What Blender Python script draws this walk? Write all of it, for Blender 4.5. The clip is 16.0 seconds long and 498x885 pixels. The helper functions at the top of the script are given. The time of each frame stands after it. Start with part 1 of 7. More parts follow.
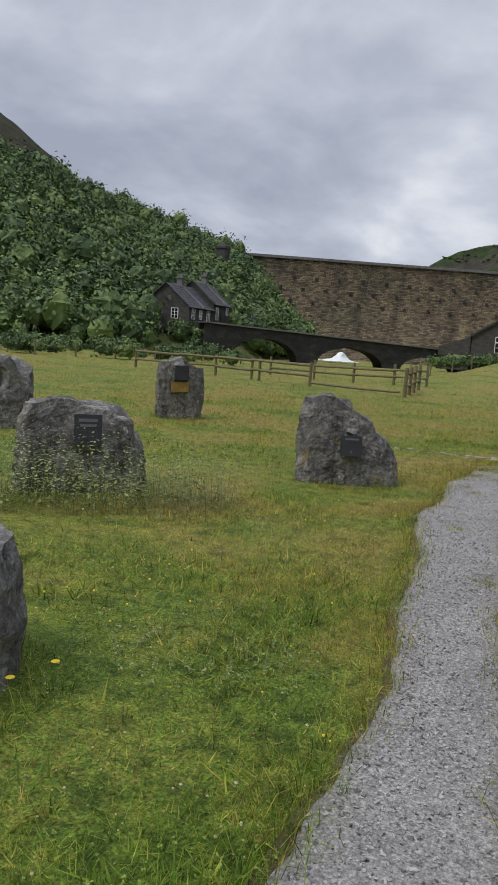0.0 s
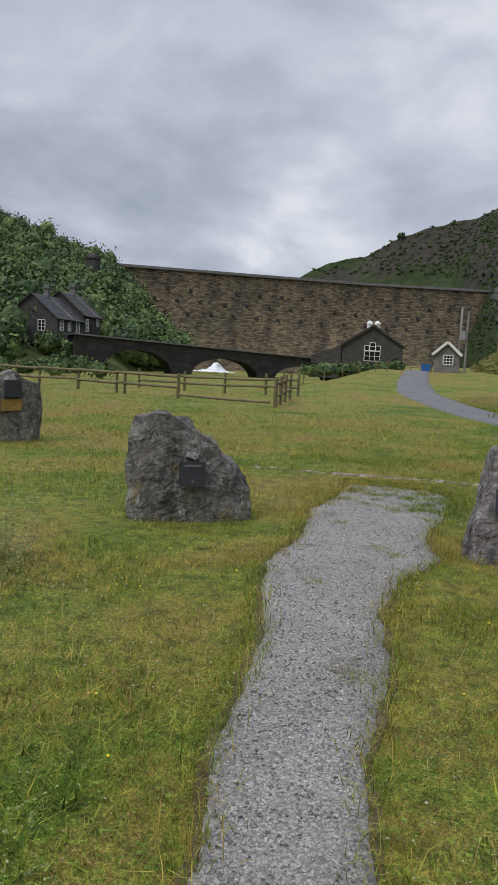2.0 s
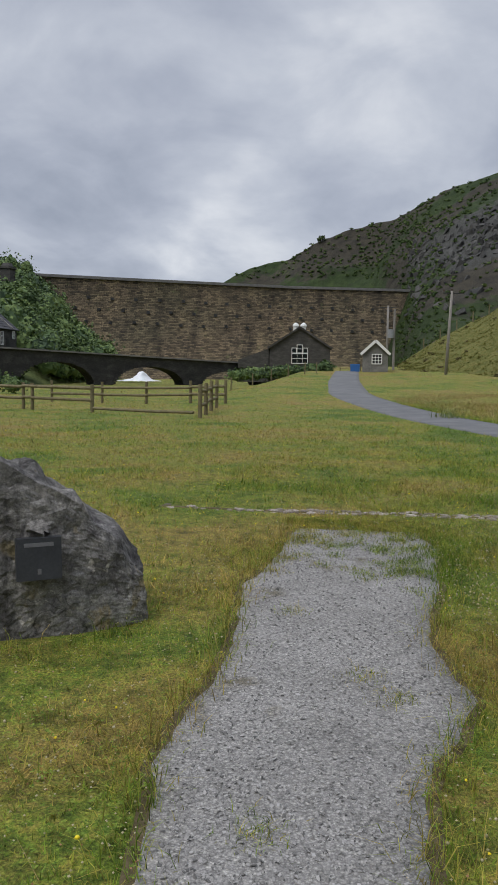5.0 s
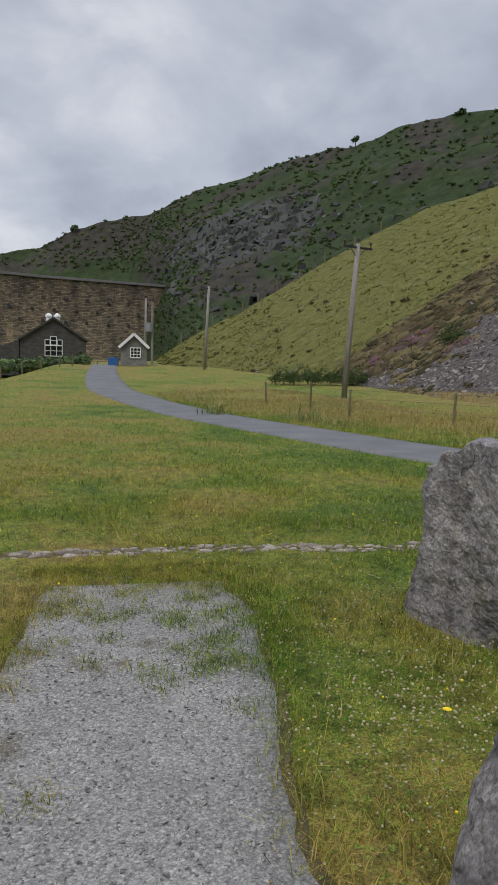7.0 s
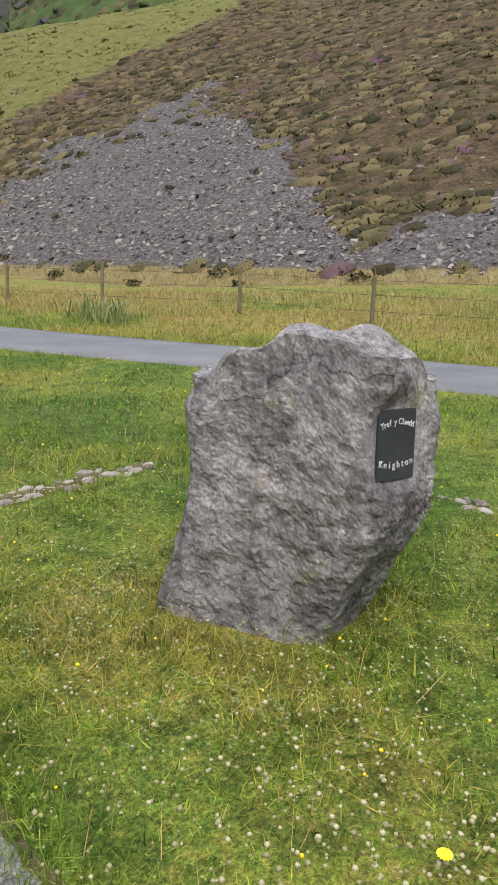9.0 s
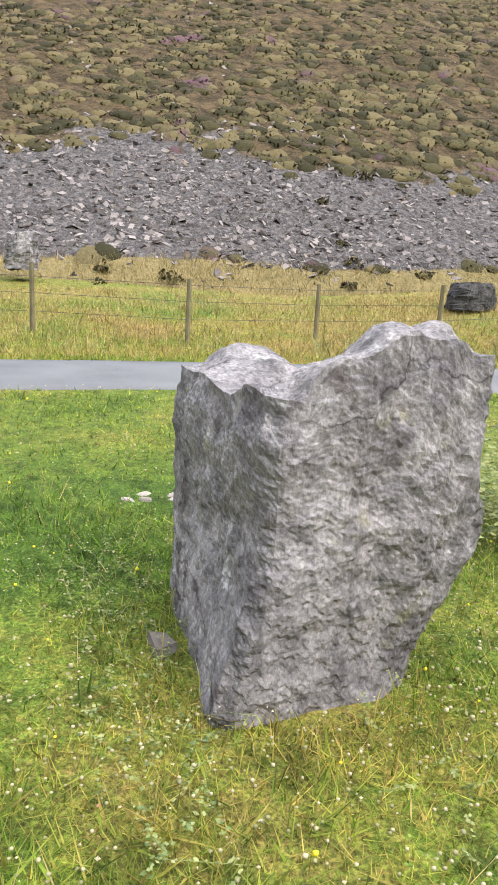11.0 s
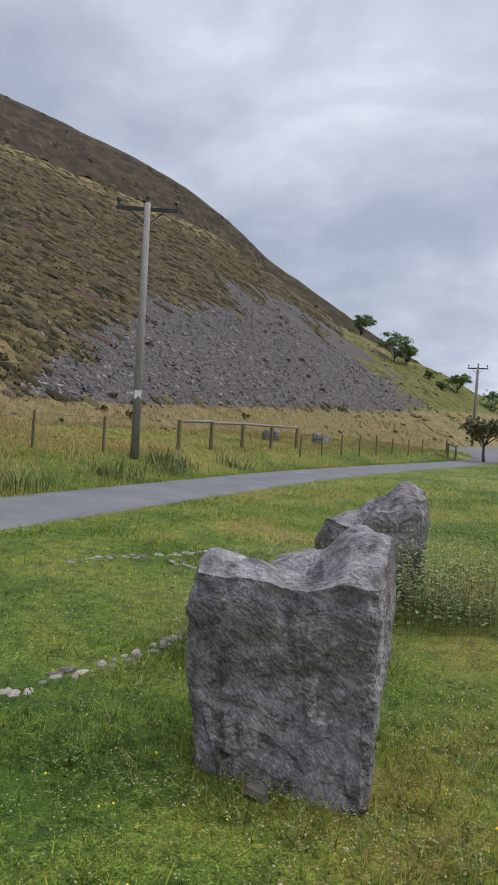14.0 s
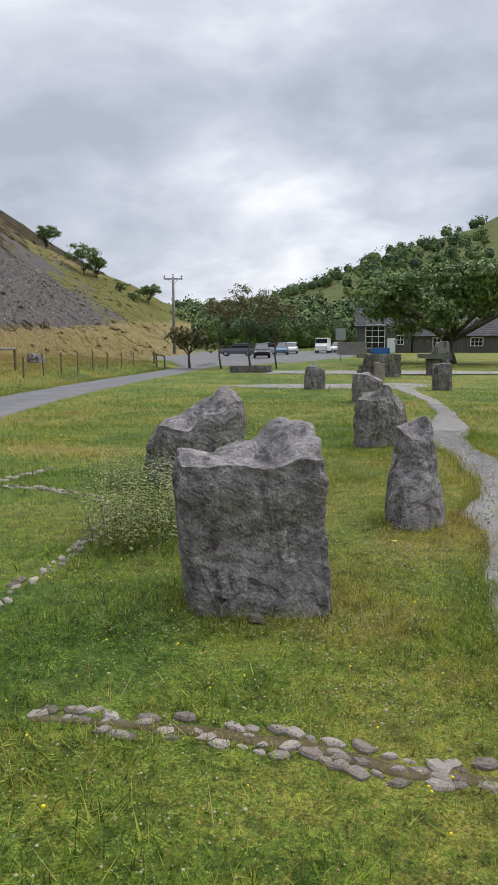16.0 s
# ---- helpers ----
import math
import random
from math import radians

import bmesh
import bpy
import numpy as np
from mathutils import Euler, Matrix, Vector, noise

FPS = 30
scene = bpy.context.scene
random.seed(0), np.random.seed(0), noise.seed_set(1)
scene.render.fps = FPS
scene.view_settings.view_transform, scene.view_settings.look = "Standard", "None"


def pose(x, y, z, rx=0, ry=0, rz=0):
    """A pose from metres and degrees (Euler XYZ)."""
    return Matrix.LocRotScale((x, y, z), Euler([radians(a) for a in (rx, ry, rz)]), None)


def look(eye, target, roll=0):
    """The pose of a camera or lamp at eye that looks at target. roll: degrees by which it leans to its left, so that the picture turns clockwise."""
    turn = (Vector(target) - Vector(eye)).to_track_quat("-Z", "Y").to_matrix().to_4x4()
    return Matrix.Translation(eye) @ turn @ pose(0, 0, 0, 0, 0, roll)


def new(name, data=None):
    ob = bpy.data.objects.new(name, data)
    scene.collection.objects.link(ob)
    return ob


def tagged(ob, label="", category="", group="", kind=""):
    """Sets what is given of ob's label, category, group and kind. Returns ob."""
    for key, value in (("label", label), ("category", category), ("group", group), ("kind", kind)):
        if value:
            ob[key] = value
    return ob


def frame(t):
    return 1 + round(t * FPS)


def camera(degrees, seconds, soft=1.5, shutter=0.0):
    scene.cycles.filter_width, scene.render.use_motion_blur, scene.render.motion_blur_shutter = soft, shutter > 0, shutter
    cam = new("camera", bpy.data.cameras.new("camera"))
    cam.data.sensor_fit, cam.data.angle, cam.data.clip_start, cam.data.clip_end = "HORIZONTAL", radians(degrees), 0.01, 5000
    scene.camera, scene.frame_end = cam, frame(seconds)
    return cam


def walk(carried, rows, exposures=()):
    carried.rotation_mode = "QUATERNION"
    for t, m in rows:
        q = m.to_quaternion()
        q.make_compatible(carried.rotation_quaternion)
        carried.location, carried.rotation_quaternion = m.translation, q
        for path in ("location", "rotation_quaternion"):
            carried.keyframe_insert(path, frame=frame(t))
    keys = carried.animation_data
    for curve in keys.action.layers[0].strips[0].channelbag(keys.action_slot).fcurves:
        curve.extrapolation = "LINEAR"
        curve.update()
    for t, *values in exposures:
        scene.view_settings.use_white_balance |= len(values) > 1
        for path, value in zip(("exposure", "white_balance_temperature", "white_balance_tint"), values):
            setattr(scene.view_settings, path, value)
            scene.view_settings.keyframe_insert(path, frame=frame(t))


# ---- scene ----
cam = camera(37.9, 16.0, soft=1.6)
METRES, EYE, TILT, LEAN, TURN = 15.6, 1.5, 0.0, 0.0, 23.2
ROWS = [
    (0.0, 0.0, 0.0, 0.0, 0.51, -7.37, -3.93),
    (0.5, 0.0116, 0.0211, -0.0002, -3.04, -7.69, -4.32),
    (1.0, 0.0171, 0.0477, 0.0002, -5.79, -7.1, -4.27),
    (1.5, 0.0264, 0.0734, -0.0013, -7.44, -6.27, -3.48),
    (2.0, 0.038, 0.0987, -0.0, -9.07, -5.93, -2.9),
    (2.5, 0.0432, 0.1266, 0.0, -10.7, -5.48, -1.99),
    (3.0, 0.0497, 0.1551, -0.0016, -12.25, -5.54, -0.8),
    (5.5, 0.0952, 0.3032, -0.0004, -16.67, -5.06, -0.64),
    (6.0, 0.1077, 0.3366, -0.0011, -21.24, -4.49, -1.01),
    (6.5, 0.1186, 0.3691, -0.0029, -27.24, -4.86, -1.09),
    (7.0, 0.1306, 0.401, -0.0036, -33.65, -5.41, -1.22),
    (7.5, 0.1486, 0.4316, -0.0023, -40.52, -6.82, -1.45),
    (8.0, 0.1603, 0.4638, -0.0037, -49.47, -9.26, -1.69),
    (8.5, 0.1771, 0.494, -0.0077, -59.4, -11.86, -1.75),
    (11.0, 0.2374, 0.6556, -0.0179, -117.1, -12.87, -3.18),
    (11.5, 0.2546, 0.686, -0.0157, -128.99, -8.56, -2.95),
    (12.0, 0.2726, 0.7193, -0.0104, -140.08, -4.06, -2.69),
    (12.5, 0.294, 0.7471, -0.0051, -147.94, -1.0, -3.67),
    (13.0, 0.3098, 0.7765, -0.0031, -153.24, -0.12, -4.58),
    (13.5, 0.327, 0.7925, 0.0026, -160.38, -0.58, -4.42),
    (14.0, 0.3429, 0.8048, 0.0075, -169.0, -1.51, -3.9),
    (14.5, 0.3622, 0.8212, 0.0107, -176.58, -2.53, -2.91),
    (15.0, 0.3903, 0.8314, 0.0091, -183.41, -5.28, -1.77),
    (15.5, 0.4141, 0.8468, 0.0068, -189.36, -8.28, -0.52),
    (16.0, 0.436, 0.8627, 0.0063, -193.17, -7.49, 0.22),
]
EXPOSURES = [(0.0, 0.0, 6500, 11.5), (3.0, -0.04, 6450, 10.5), (6.0, -0.12, 6450, 10.5), (7.5, -0.07, 6500, 11), (8.5, 0.55, 6600, 12), (9.6, 0.9, 6600, 12), (11.0, 1.36, 6600, 12), (11.5, 1.28, 6550, 12), (12.0, 0.66, 6450, 13.5), (12.5, -0.4, 6100, 15), (13.0, -0.16, 6200, 14), (13.5, 0.03, 6300, 13), (14.0, 0.2, 6350, 12), (14.5, 0.08, 6450, 11), (15.0, 0.0, 6500, 11), (15.5, 0.06, 6550, 11), (16.0, 0.36, 6700, 11)]
walk(cam, [(t, pose(0, 0, EYE, TILT, LEAN, TURN) @ pose(METRES * x, METRES * y, METRES * z, 90 + pitch, roll, yaw)) for t, x, y, z, yaw, pitch, roll in ROWS], EXPOSURES)

# ---- sky and sun: broken overcast, brighter overhead ----
SUN_EL, SUN_AZ = 52.0, 222.0
world = bpy.data.worlds.new("overcast_sky")
scene.world = world
world.use_nodes = True
wt = world.node_tree
wt.nodes.clear()


def link(tree, a, b):
    tree.links.new(a, b)


def add(tree, kind, **props):
    n = tree.nodes.new(kind)
    for k, v in props.items():
        if k == "operation":
            n.operation = v
        elif k == "blend_type":
            n.blend_type = v
        elif k == "data_type":
            n.data_type = v
        elif k == "sky_type":
            n.sky_type = v
    return n


def maths(tree, op, a, b=None, clamp=False):
    n = tree.nodes.new("ShaderNodeMath")
    n.operation, n.use_clamp = op, clamp
    for i, v in enumerate((a, b)):
        if v is None:
            continue
        if isinstance(v, (int, float)):
            n.inputs[i].default_value = v
        else:
            link(tree, v, n.inputs[i])
    return n.outputs[0]


def ramp(tree, fac, stops):
    n = tree.nodes.new("ShaderNodeValToRGB")
    e = n.color_ramp.elements
    while len(e) < len(stops):
        e.new(0.5)
    for el, (p, c) in zip(e, stops):
        el.position = p
        el.color = (*c, 1) if len(c) == 3 else c
    link(tree, fac, n.inputs[0])
    return n.outputs[0]


def mixc(tree, fac, a, b, blend="MIX"):
    n = tree.nodes.new("ShaderNodeMix")
    n.data_type, n.blend_type = "RGBA", blend
    if isinstance(fac, (int, float)):
        n.inputs[0].default_value = fac
    else:
        link(tree, fac, n.inputs[0])
    for i, v in ((6, a), (7, b)):
        if isinstance(v, tuple):
            n.inputs[i].default_value = (*v, 1)
        else:
            link(tree, v, n.inputs[i])
    return n.outputs[2]


def noise_tex(tree, vec, scale, detail=4.0, rough=0.55, dist=0.0):
    n = tree.nodes.new("ShaderNodeTexNoise")
    n.inputs["Scale"].default_value = scale
    n.inputs["Detail"].default_value = detail
    n.inputs["Roughness"].default_value = rough
    n.inputs["Distortion"].default_value = dist
    if vec is not None:
        link(tree, vec, n.inputs["Vector"])
    return n.outputs["Fac"]


def grey(v):
    return (v, v, v)


def build_sky():
    co = wt.nodes.new("ShaderNodeTexCoord").outputs["Generated"]
    sep = wt.nodes.new("ShaderNodeSeparateXYZ")
    link(wt, co, sep.inputs[0])
    up = maths(wt, "MAXIMUM", sep.outputs[2], 0.0)
    den = maths(wt, "ADD", up, 0.3)
    px, py = maths(wt, "DIVIDE", sep.outputs[0], den), maths(wt, "DIVIDE", sep.outputs[1], den)
    comb = wt.nodes.new("ShaderNodeCombineXYZ")
    link(wt, px, comb.inputs[0])
    link(wt, py, comb.inputs[1])
    big = noise_tex(wt, comb.outputs[0], 0.95, 6.0, 0.5, 0.5)
    fine = noise_tex(wt, comb.outputs[0], 3.0, 6.0, 0.55, 0.3)
    mixed = maths(wt, "ADD", maths(wt, "MULTIPLY", big, 0.72), maths(wt, "MULTIPLY", fine, 0.28))
    cloud = ramp(wt, mixed, [(0.4, (0.36, 0.4, 0.485)), (0.47, (0.46, 0.5, 0.59)), (0.53, (0.58, 0.62, 0.7)), (0.6, (0.79, 0.82, 0.87))])
    sky = wt.nodes.new("ShaderNodeTexSky")
    sky.sky_type = "NISHITA"
    sky.sun_disc = False
    sky.sun_elevation, sky.sun_rotation = radians(SUN_EL), radians(SUN_AZ)
    dim = mixc(wt, 1.0, sky.outputs[0], (0.09, 0.09, 0.09), "MULTIPLY")
    veil = mixc(wt, 0.92, dim, cloud)
    # an overcast sky is about three times as bright overhead as low down
    rise = wt.nodes.new("ShaderNodeMapRange")
    rise.inputs[1].default_value, rise.inputs[2].default_value = 0.6, 1.0
    rise.inputs[3].default_value, rise.inputs[4].default_value = 1.0, 3.4
    link(wt, up, rise.inputs[0])
    bg = wt.nodes.new("ShaderNodeBackground")
    link(wt, veil, bg.inputs[0])
    link(wt, rise.outputs[0], bg.inputs[1])
    out = wt.nodes.new("ShaderNodeOutputWorld")
    link(wt, bg.outputs[0], out.inputs[0])


build_sky()
sun_data = bpy.data.lights.new("sun", "SUN")
sun_data.energy, sun_data.angle, sun_data.color = 1.5, radians(25), (1.0, 0.96, 0.9)
sun = new("sun", sun_data)
sun.matrix_world = look((0, 0, 60), Vector((0, 0, 60)) - Vector((math.sin(radians(SUN_AZ)) * math.cos(radians(SUN_EL)), math.cos(radians(SUN_AZ)) * math.cos(radians(SUN_EL)), math.sin(radians(SUN_EL)))))

# ---- materials ----
MATS = {}


def material(name, tones, scale=3.0, fine=40.0, rough=0.85, bump=0.3, metal=0.0, contrast=0.5, spots=None, island=0.0, stretch=(1, 1, 1), objrand=0.0, bumpdist=0.02, extra=None):
    """Two scales of noise between three tones; optional lichen or stain spots (colour, scale, threshold)."""
    if name in MATS:
        return MATS[name]
    m = bpy.data.materials.new(name)
    m.use_nodes = True
    t = m.node_tree
    b = t.nodes["Principled BSDF"]
    co = t.nodes.new("ShaderNodeTexCoord").outputs["Object"]
    mp = t.nodes.new("ShaderNodeMapping")
    mp.inputs["Scale"].default_value = stretch
    link(t, co, mp.inputs[0])
    vec = mp.outputs[0]
    n1, n2 = noise_tex(t, vec, scale, 5.0, 0.6, 0.2), noise_tex(t, vec, fine, 5.0, 0.65)
    f = maths(t, "ADD", maths(t, "MULTIPLY", n1, 1 - contrast), maths(t, "MULTIPLY", n2, contrast))
    if island:
        rnd = t.nodes.new("ShaderNodeNewGeometry").outputs["Random Per Island"]
        f = maths(t, "ADD", f, maths(t, "MULTIPLY", maths(t, "SUBTRACT", rnd, 0.5), island))
    if objrand:
        rnd = t.nodes.new("ShaderNodeObjectInfo").outputs["Random"]
        f = maths(t, "ADD", f, maths(t, "MULTIPLY", maths(t, "SUBTRACT", rnd, 0.5), objrand))
    steps = [(0.3 + 0.4 * i / max(1, len(tones) - 1), c) for i, c in enumerate(tones)]
    col = ramp(t, f, steps)
    for c, s, th in spots or ():
        sp = noise_tex(t, vec, s, 4.0, 0.6, 0.4)
        k = t.nodes.new("ShaderNodeMapRange")
        k.inputs[1].default_value, k.inputs[2].default_value = th, th + 0.06
        link(t, sp, k.inputs[0])
        col = mixc(t, k.outputs[0], col, c)
    if extra:
        col = extra(t, vec, col)
    link(t, col, b.inputs["Base Color"])
    b.inputs["Roughness"].default_value, b.inputs["Metallic"].default_value = rough, metal
    b.inputs["Specular IOR Level"].default_value = 0.15 if rough > 0.8 else 0.5
    if bump:
        bn = t.nodes.new("ShaderNodeBump")
        bn.inputs["Strength"].default_value, bn.inputs["Distance"].default_value = bump, bumpdist
        link(t, f, bn.inputs["Height"])
        link(t, bn.outputs[0], b.inputs["Normal"])
    MATS[name] = m
    return m


def sward(t, vec, blade):
    """The meadow's colours: green, yellow-green, straw and rusty seed heads in drifts."""
    a = noise_tex(t, vec, 0.55, 4.0, 0.6, 0.6)
    c = noise_tex(t, vec, 0.17, 3.0, 0.5, 0.3)
    s = maths(t, "ADD", maths(t, "MULTIPLY", a, 0.6), maths(t, "MULTIPLY", c, 0.4))
    sep = t.nodes.new("ShaderNodeSeparateXYZ")
    link(t, vec, sep.inputs[0])
    lush = t.nodes.new("ShaderNodeMapRange")
    lush.inputs[1].default_value, lush.inputs[2].default_value = -1.0, 2.0
    lush.inputs[3].default_value, lush.inputs[4].default_value = 0.0, 0.038
    link(t, sep.outputs[0], lush.inputs[0])
    s = maths(t, "SUBTRACT", s, lush.outputs[0])
    moist = t.nodes.new("ShaderNodeMapRange")
    moist.inputs[1].default_value, moist.inputs[2].default_value = 8.3, 10.2
    moist.inputs[3].default_value, moist.inputs[4].default_value = 0.0, 0.8
    link(t, sep.outputs[1], moist.inputs[0])
    s = maths(t, "SUBTRACT", s, maths(t, "MULTIPLY", moist.outputs[0], lush.outputs[0]))
    # the ground beyond the lane is dry
    far = t.nodes.new("ShaderNodeMapRange")
    far.inputs[1].default_value, far.inputs[2].default_value = 12.0, 14.0
    far.inputs[3].default_value, far.inputs[4].default_value = 0.0, 0.09
    link(t, maths(t, "ADD", sep.outputs[0], maths(t, "MULTIPLY", sep.outputs[1], 0.22)), far.inputs[0])
    s = maths(t, "ADD", s, far.outputs[0])
    start = t.nodes.new("ShaderNodeMapRange")
    start.inputs[1].default_value, start.inputs[2].default_value = 4.5, 1.5
    start.inputs[3].default_value, start.inputs[4].default_value = 0.0, 0.04
    link(t, sep.outputs[1], start.inputs[0])
    s = maths(t, "SUBTRACT", s, start.outputs[0])
    if blade:
        rnd = t.nodes.new("ShaderNodeNewGeometry").outputs["Random Per Island"]
        s = maths(t, "ADD", s, maths(t, "MULTIPLY", maths(t, "SUBTRACT", rnd, 0.5), 0.25))
    else:
        s = maths(t, "ADD", s, maths(t, "MULTIPLY", maths(t, "SUBTRACT", noise_tex(t, vec, 22.0, 4.0, 0.7), 0.5), 0.45))
    col = ramp(t, s, [(0.33, (0.105, 0.19, 0.022)), (0.425, (0.205, 0.29, 0.037)), (0.49, (0.315, 0.335, 0.056)), (0.56, (0.385, 0.322, 0.075)), (0.7, (0.43, 0.29, 0.105))])
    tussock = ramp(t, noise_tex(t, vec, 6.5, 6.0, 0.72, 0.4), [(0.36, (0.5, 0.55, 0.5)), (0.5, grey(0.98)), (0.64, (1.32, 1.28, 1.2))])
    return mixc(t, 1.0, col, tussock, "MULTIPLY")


def rnd_of(t):
    """A second random number for each blade, unlike the one that picks its colour."""
    r = t.nodes.new("ShaderNodeNewGeometry").outputs["Random Per Island"]
    return maths(t, "FRACT", maths(t, "MULTIPLY", r, 37.3))


def grass_material(name, blade):
    m = bpy.data.materials.new(name)
    m.use_nodes = True
    t = m.node_tree
    b = t.nodes["Principled BSDF"]
    vec = t.nodes.new("ShaderNodeTexCoord").outputs["Object"]
    col = sward(t, vec, blade)
    if blade:
        col = mixc(t, 1.0, col, ramp(t, rnd_of(t), [(0.0, grey(0.38)), (0.5, grey(0.95)), (0.85, grey(1.2)), (1.0, (1.4, 1.38, 1.3))]), "MULTIPLY")
    else:
        # speckled dark: thatch, plus the shade between blades painted into the ground colour
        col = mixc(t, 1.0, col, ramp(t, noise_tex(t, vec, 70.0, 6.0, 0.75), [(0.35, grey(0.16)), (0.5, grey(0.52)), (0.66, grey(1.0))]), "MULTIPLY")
    link(t, col, b.inputs["Base Color"])
    b.inputs["Roughness"].default_value = 0.75
    b.inputs["Specular IOR Level"].default_value = 0.2
    if blade:
        tr = t.nodes.new("ShaderNodeBsdfTranslucent")
        link(t, b.inputs["Base Color"].links[0].from_socket, tr.inputs[0])
        mx = t.nodes.new("ShaderNodeMixShader")
        mx.inputs[0].default_value = 0.4
        link(t, b.outputs[0], mx.inputs[1])
        link(t, tr.outputs[0], mx.inputs[2])
        link(t, mx.outputs[0], t.nodes["Material Output"].inputs[0])
    else:
        bn = t.nodes.new("ShaderNodeBump")
        bn.inputs["Strength"].default_value, bn.inputs["Distance"].default_value = 0.7, 0.05
        link(t, noise_tex(t, vec, 30.0, 5.0, 0.7), bn.inputs["Height"])
        link(t, bn.outputs[0], b.inputs["Normal"])
    MATS[name] = m
    return m


def hill_material(name, base, heath, scree, dry, heath_size=0.6):
    """A hillside whose cover (heather, scree, dry grass) is read from the mesh's attribute."""
    m = bpy.data.materials.new(name)
    m.use_nodes = True
    t = m.node_tree
    b = t.nodes["Principled BSDF"]
    vec = t.nodes.new("ShaderNodeTexCoord").outputs["Object"]
    at = t.nodes.new("ShaderNodeAttribute")
    at.attribute_name = "cover"
    sep = t.nodes.new("ShaderNodeSeparateColor")
    link(t, at.outputs["Color"], sep.inputs[0])
    wob = maths(t, "SUBTRACT", noise_tex(t, vec, 0.45, 6.0, 0.7, 0.5), 0.5)

    def mask(i):
        k = t.nodes.new("ShaderNodeMapRange")
        k.inputs[1].default_value, k.inputs[2].default_value = 0.42, 0.58
        link(t, maths(t, "ADD", sep.outputs[i], wob), k.inputs[0])
        return k.outputs[0]

    tex = noise_tex(t, vec, 1 / heath_size, 5.0, 0.6, 0.4)
    fine = noise_tex(t, vec, 9.0, 5.0, 0.7)
    both = maths(t, "ADD", maths(t, "MULTIPLY", tex, 0.55), maths(t, "MULTIPLY", fine, 0.45))
    col = ramp(t, both, [(0.36, base[0]), (0.5, base[1]), (0.62, base[2])])
    col = mixc(t, mask(0), col, ramp(t, both, [(0.38, heath[0]), (0.48, heath[1]), (0.6, heath[2])]))
    col = mixc(t, mask(2), col, ramp(t, both, [(0.36, dry[0]), (0.5, dry[1]), (0.64, dry[2])]))
    col = mixc(t, mask(1), col, ramp(t, noise_tex(t, vec, 5.5, 6.0, 0.8), [(0.38, scree[0]), (0.5, scree[1]), (0.62, scree[2])]))
    link(t, col, b.inputs["Base Color"])
    b.inputs["Roughness"].default_value = 0.95
    b.inputs["Specular IOR Level"].default_value = 0.15
    bn = t.nodes.new("ShaderNodeBump")
    bn.inputs["Strength"].default_value, bn.inputs["Distance"].default_value = 0.8, 0.35
    link(t, both, bn.inputs["Height"])
    link(t, bn.outputs[0], b.inputs["Normal"])
    MATS[name] = m
    return m


def grain(t, vec, col):
    """Coarse mineral grain and upright weather streaks on rock."""
    mp = t.nodes.new("ShaderNodeMapping")
    mp.inputs["Scale"].default_value = (1.0, 1.0, 0.2)
    link(t, vec, mp.inputs[0])
    streak = ramp(t, noise_tex(t, mp.outputs[0], 5.5, 4.0, 0.6, 0.9), [(0.33, grey(0.5)), (0.5, grey(1.0)), (0.68, grey(1.12))])
    speck = ramp(t, noise_tex(t, vec, 75.0, 6.0, 0.75), [(0.34, grey(0.58)), (0.5, grey(1.0)), (0.66, grey(1.42))])
    col = mixc(t, 1.0, mixc(t, 1.0, col, streak, "MULTIPLY"), speck, "MULTIPLY")
    # thin fractures and broad weathered blotches
    vo = t.nodes.new("ShaderNodeTexVoronoi")
    vo.feature = "DISTANCE_TO_EDGE"
    vo.inputs["Scale"].default_value = 2.3
    wn = t.nodes.new("ShaderNodeTexNoise")
    wn.inputs["Scale"].default_value, wn.inputs["Detail"].default_value = 3.5, 6.0
    link(t, vec, wn.inputs["Vector"])
    sc = t.nodes.new("ShaderNodeVectorMath")
    sc.operation = "SCALE"
    sc.inputs["Scale"].default_value = 0.55
    link(t, wn.outputs["Color"], sc.inputs[0])
    ad = t.nodes.new("ShaderNodeVectorMath")
    link(t, vec, ad.inputs[0])
    link(t, sc.outputs[0], ad.inputs[1])
    link(t, ad.outputs[0], vo.inputs["Vector"])
    crack = ramp(t, vo.outputs["Distance"], [(0.0, grey(0.32)), (0.008, grey(0.6)), (0.025, grey(1.0))])
    open_part = ramp(t, noise_tex(t, vec, 1.9, 3.0, 0.6), [(0.5, grey(0.0)), (0.62, grey(1.0))])
    col = mixc(t, open_part, col, mixc(t, 1.0, col, crack, "MULTIPLY"))
    blotch = ramp(t, noise_tex(t, vec, 4.2, 5.0, 0.65, 1.2), [(0.36, (0.62, 0.6, 0.62)), (0.5, grey(1.0)), (0.62, (1.16, 1.14, 1.12))])
    col = mixc(t, 1.0, col, blotch, "MULTIPLY")
    pits = ramp(t, noise_tex(t, vec, 17.0, 6.0, 0.72, 0.8), [(0.3, grey(0.42)), (0.4, grey(0.85)), (0.5, grey(1.0)), (0.7, grey(1.08))])
    return mixc(t, 1.0, col, pits, "MULTIPLY")


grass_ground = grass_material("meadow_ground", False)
grass_blade = grass_material("meadow_blades", True)


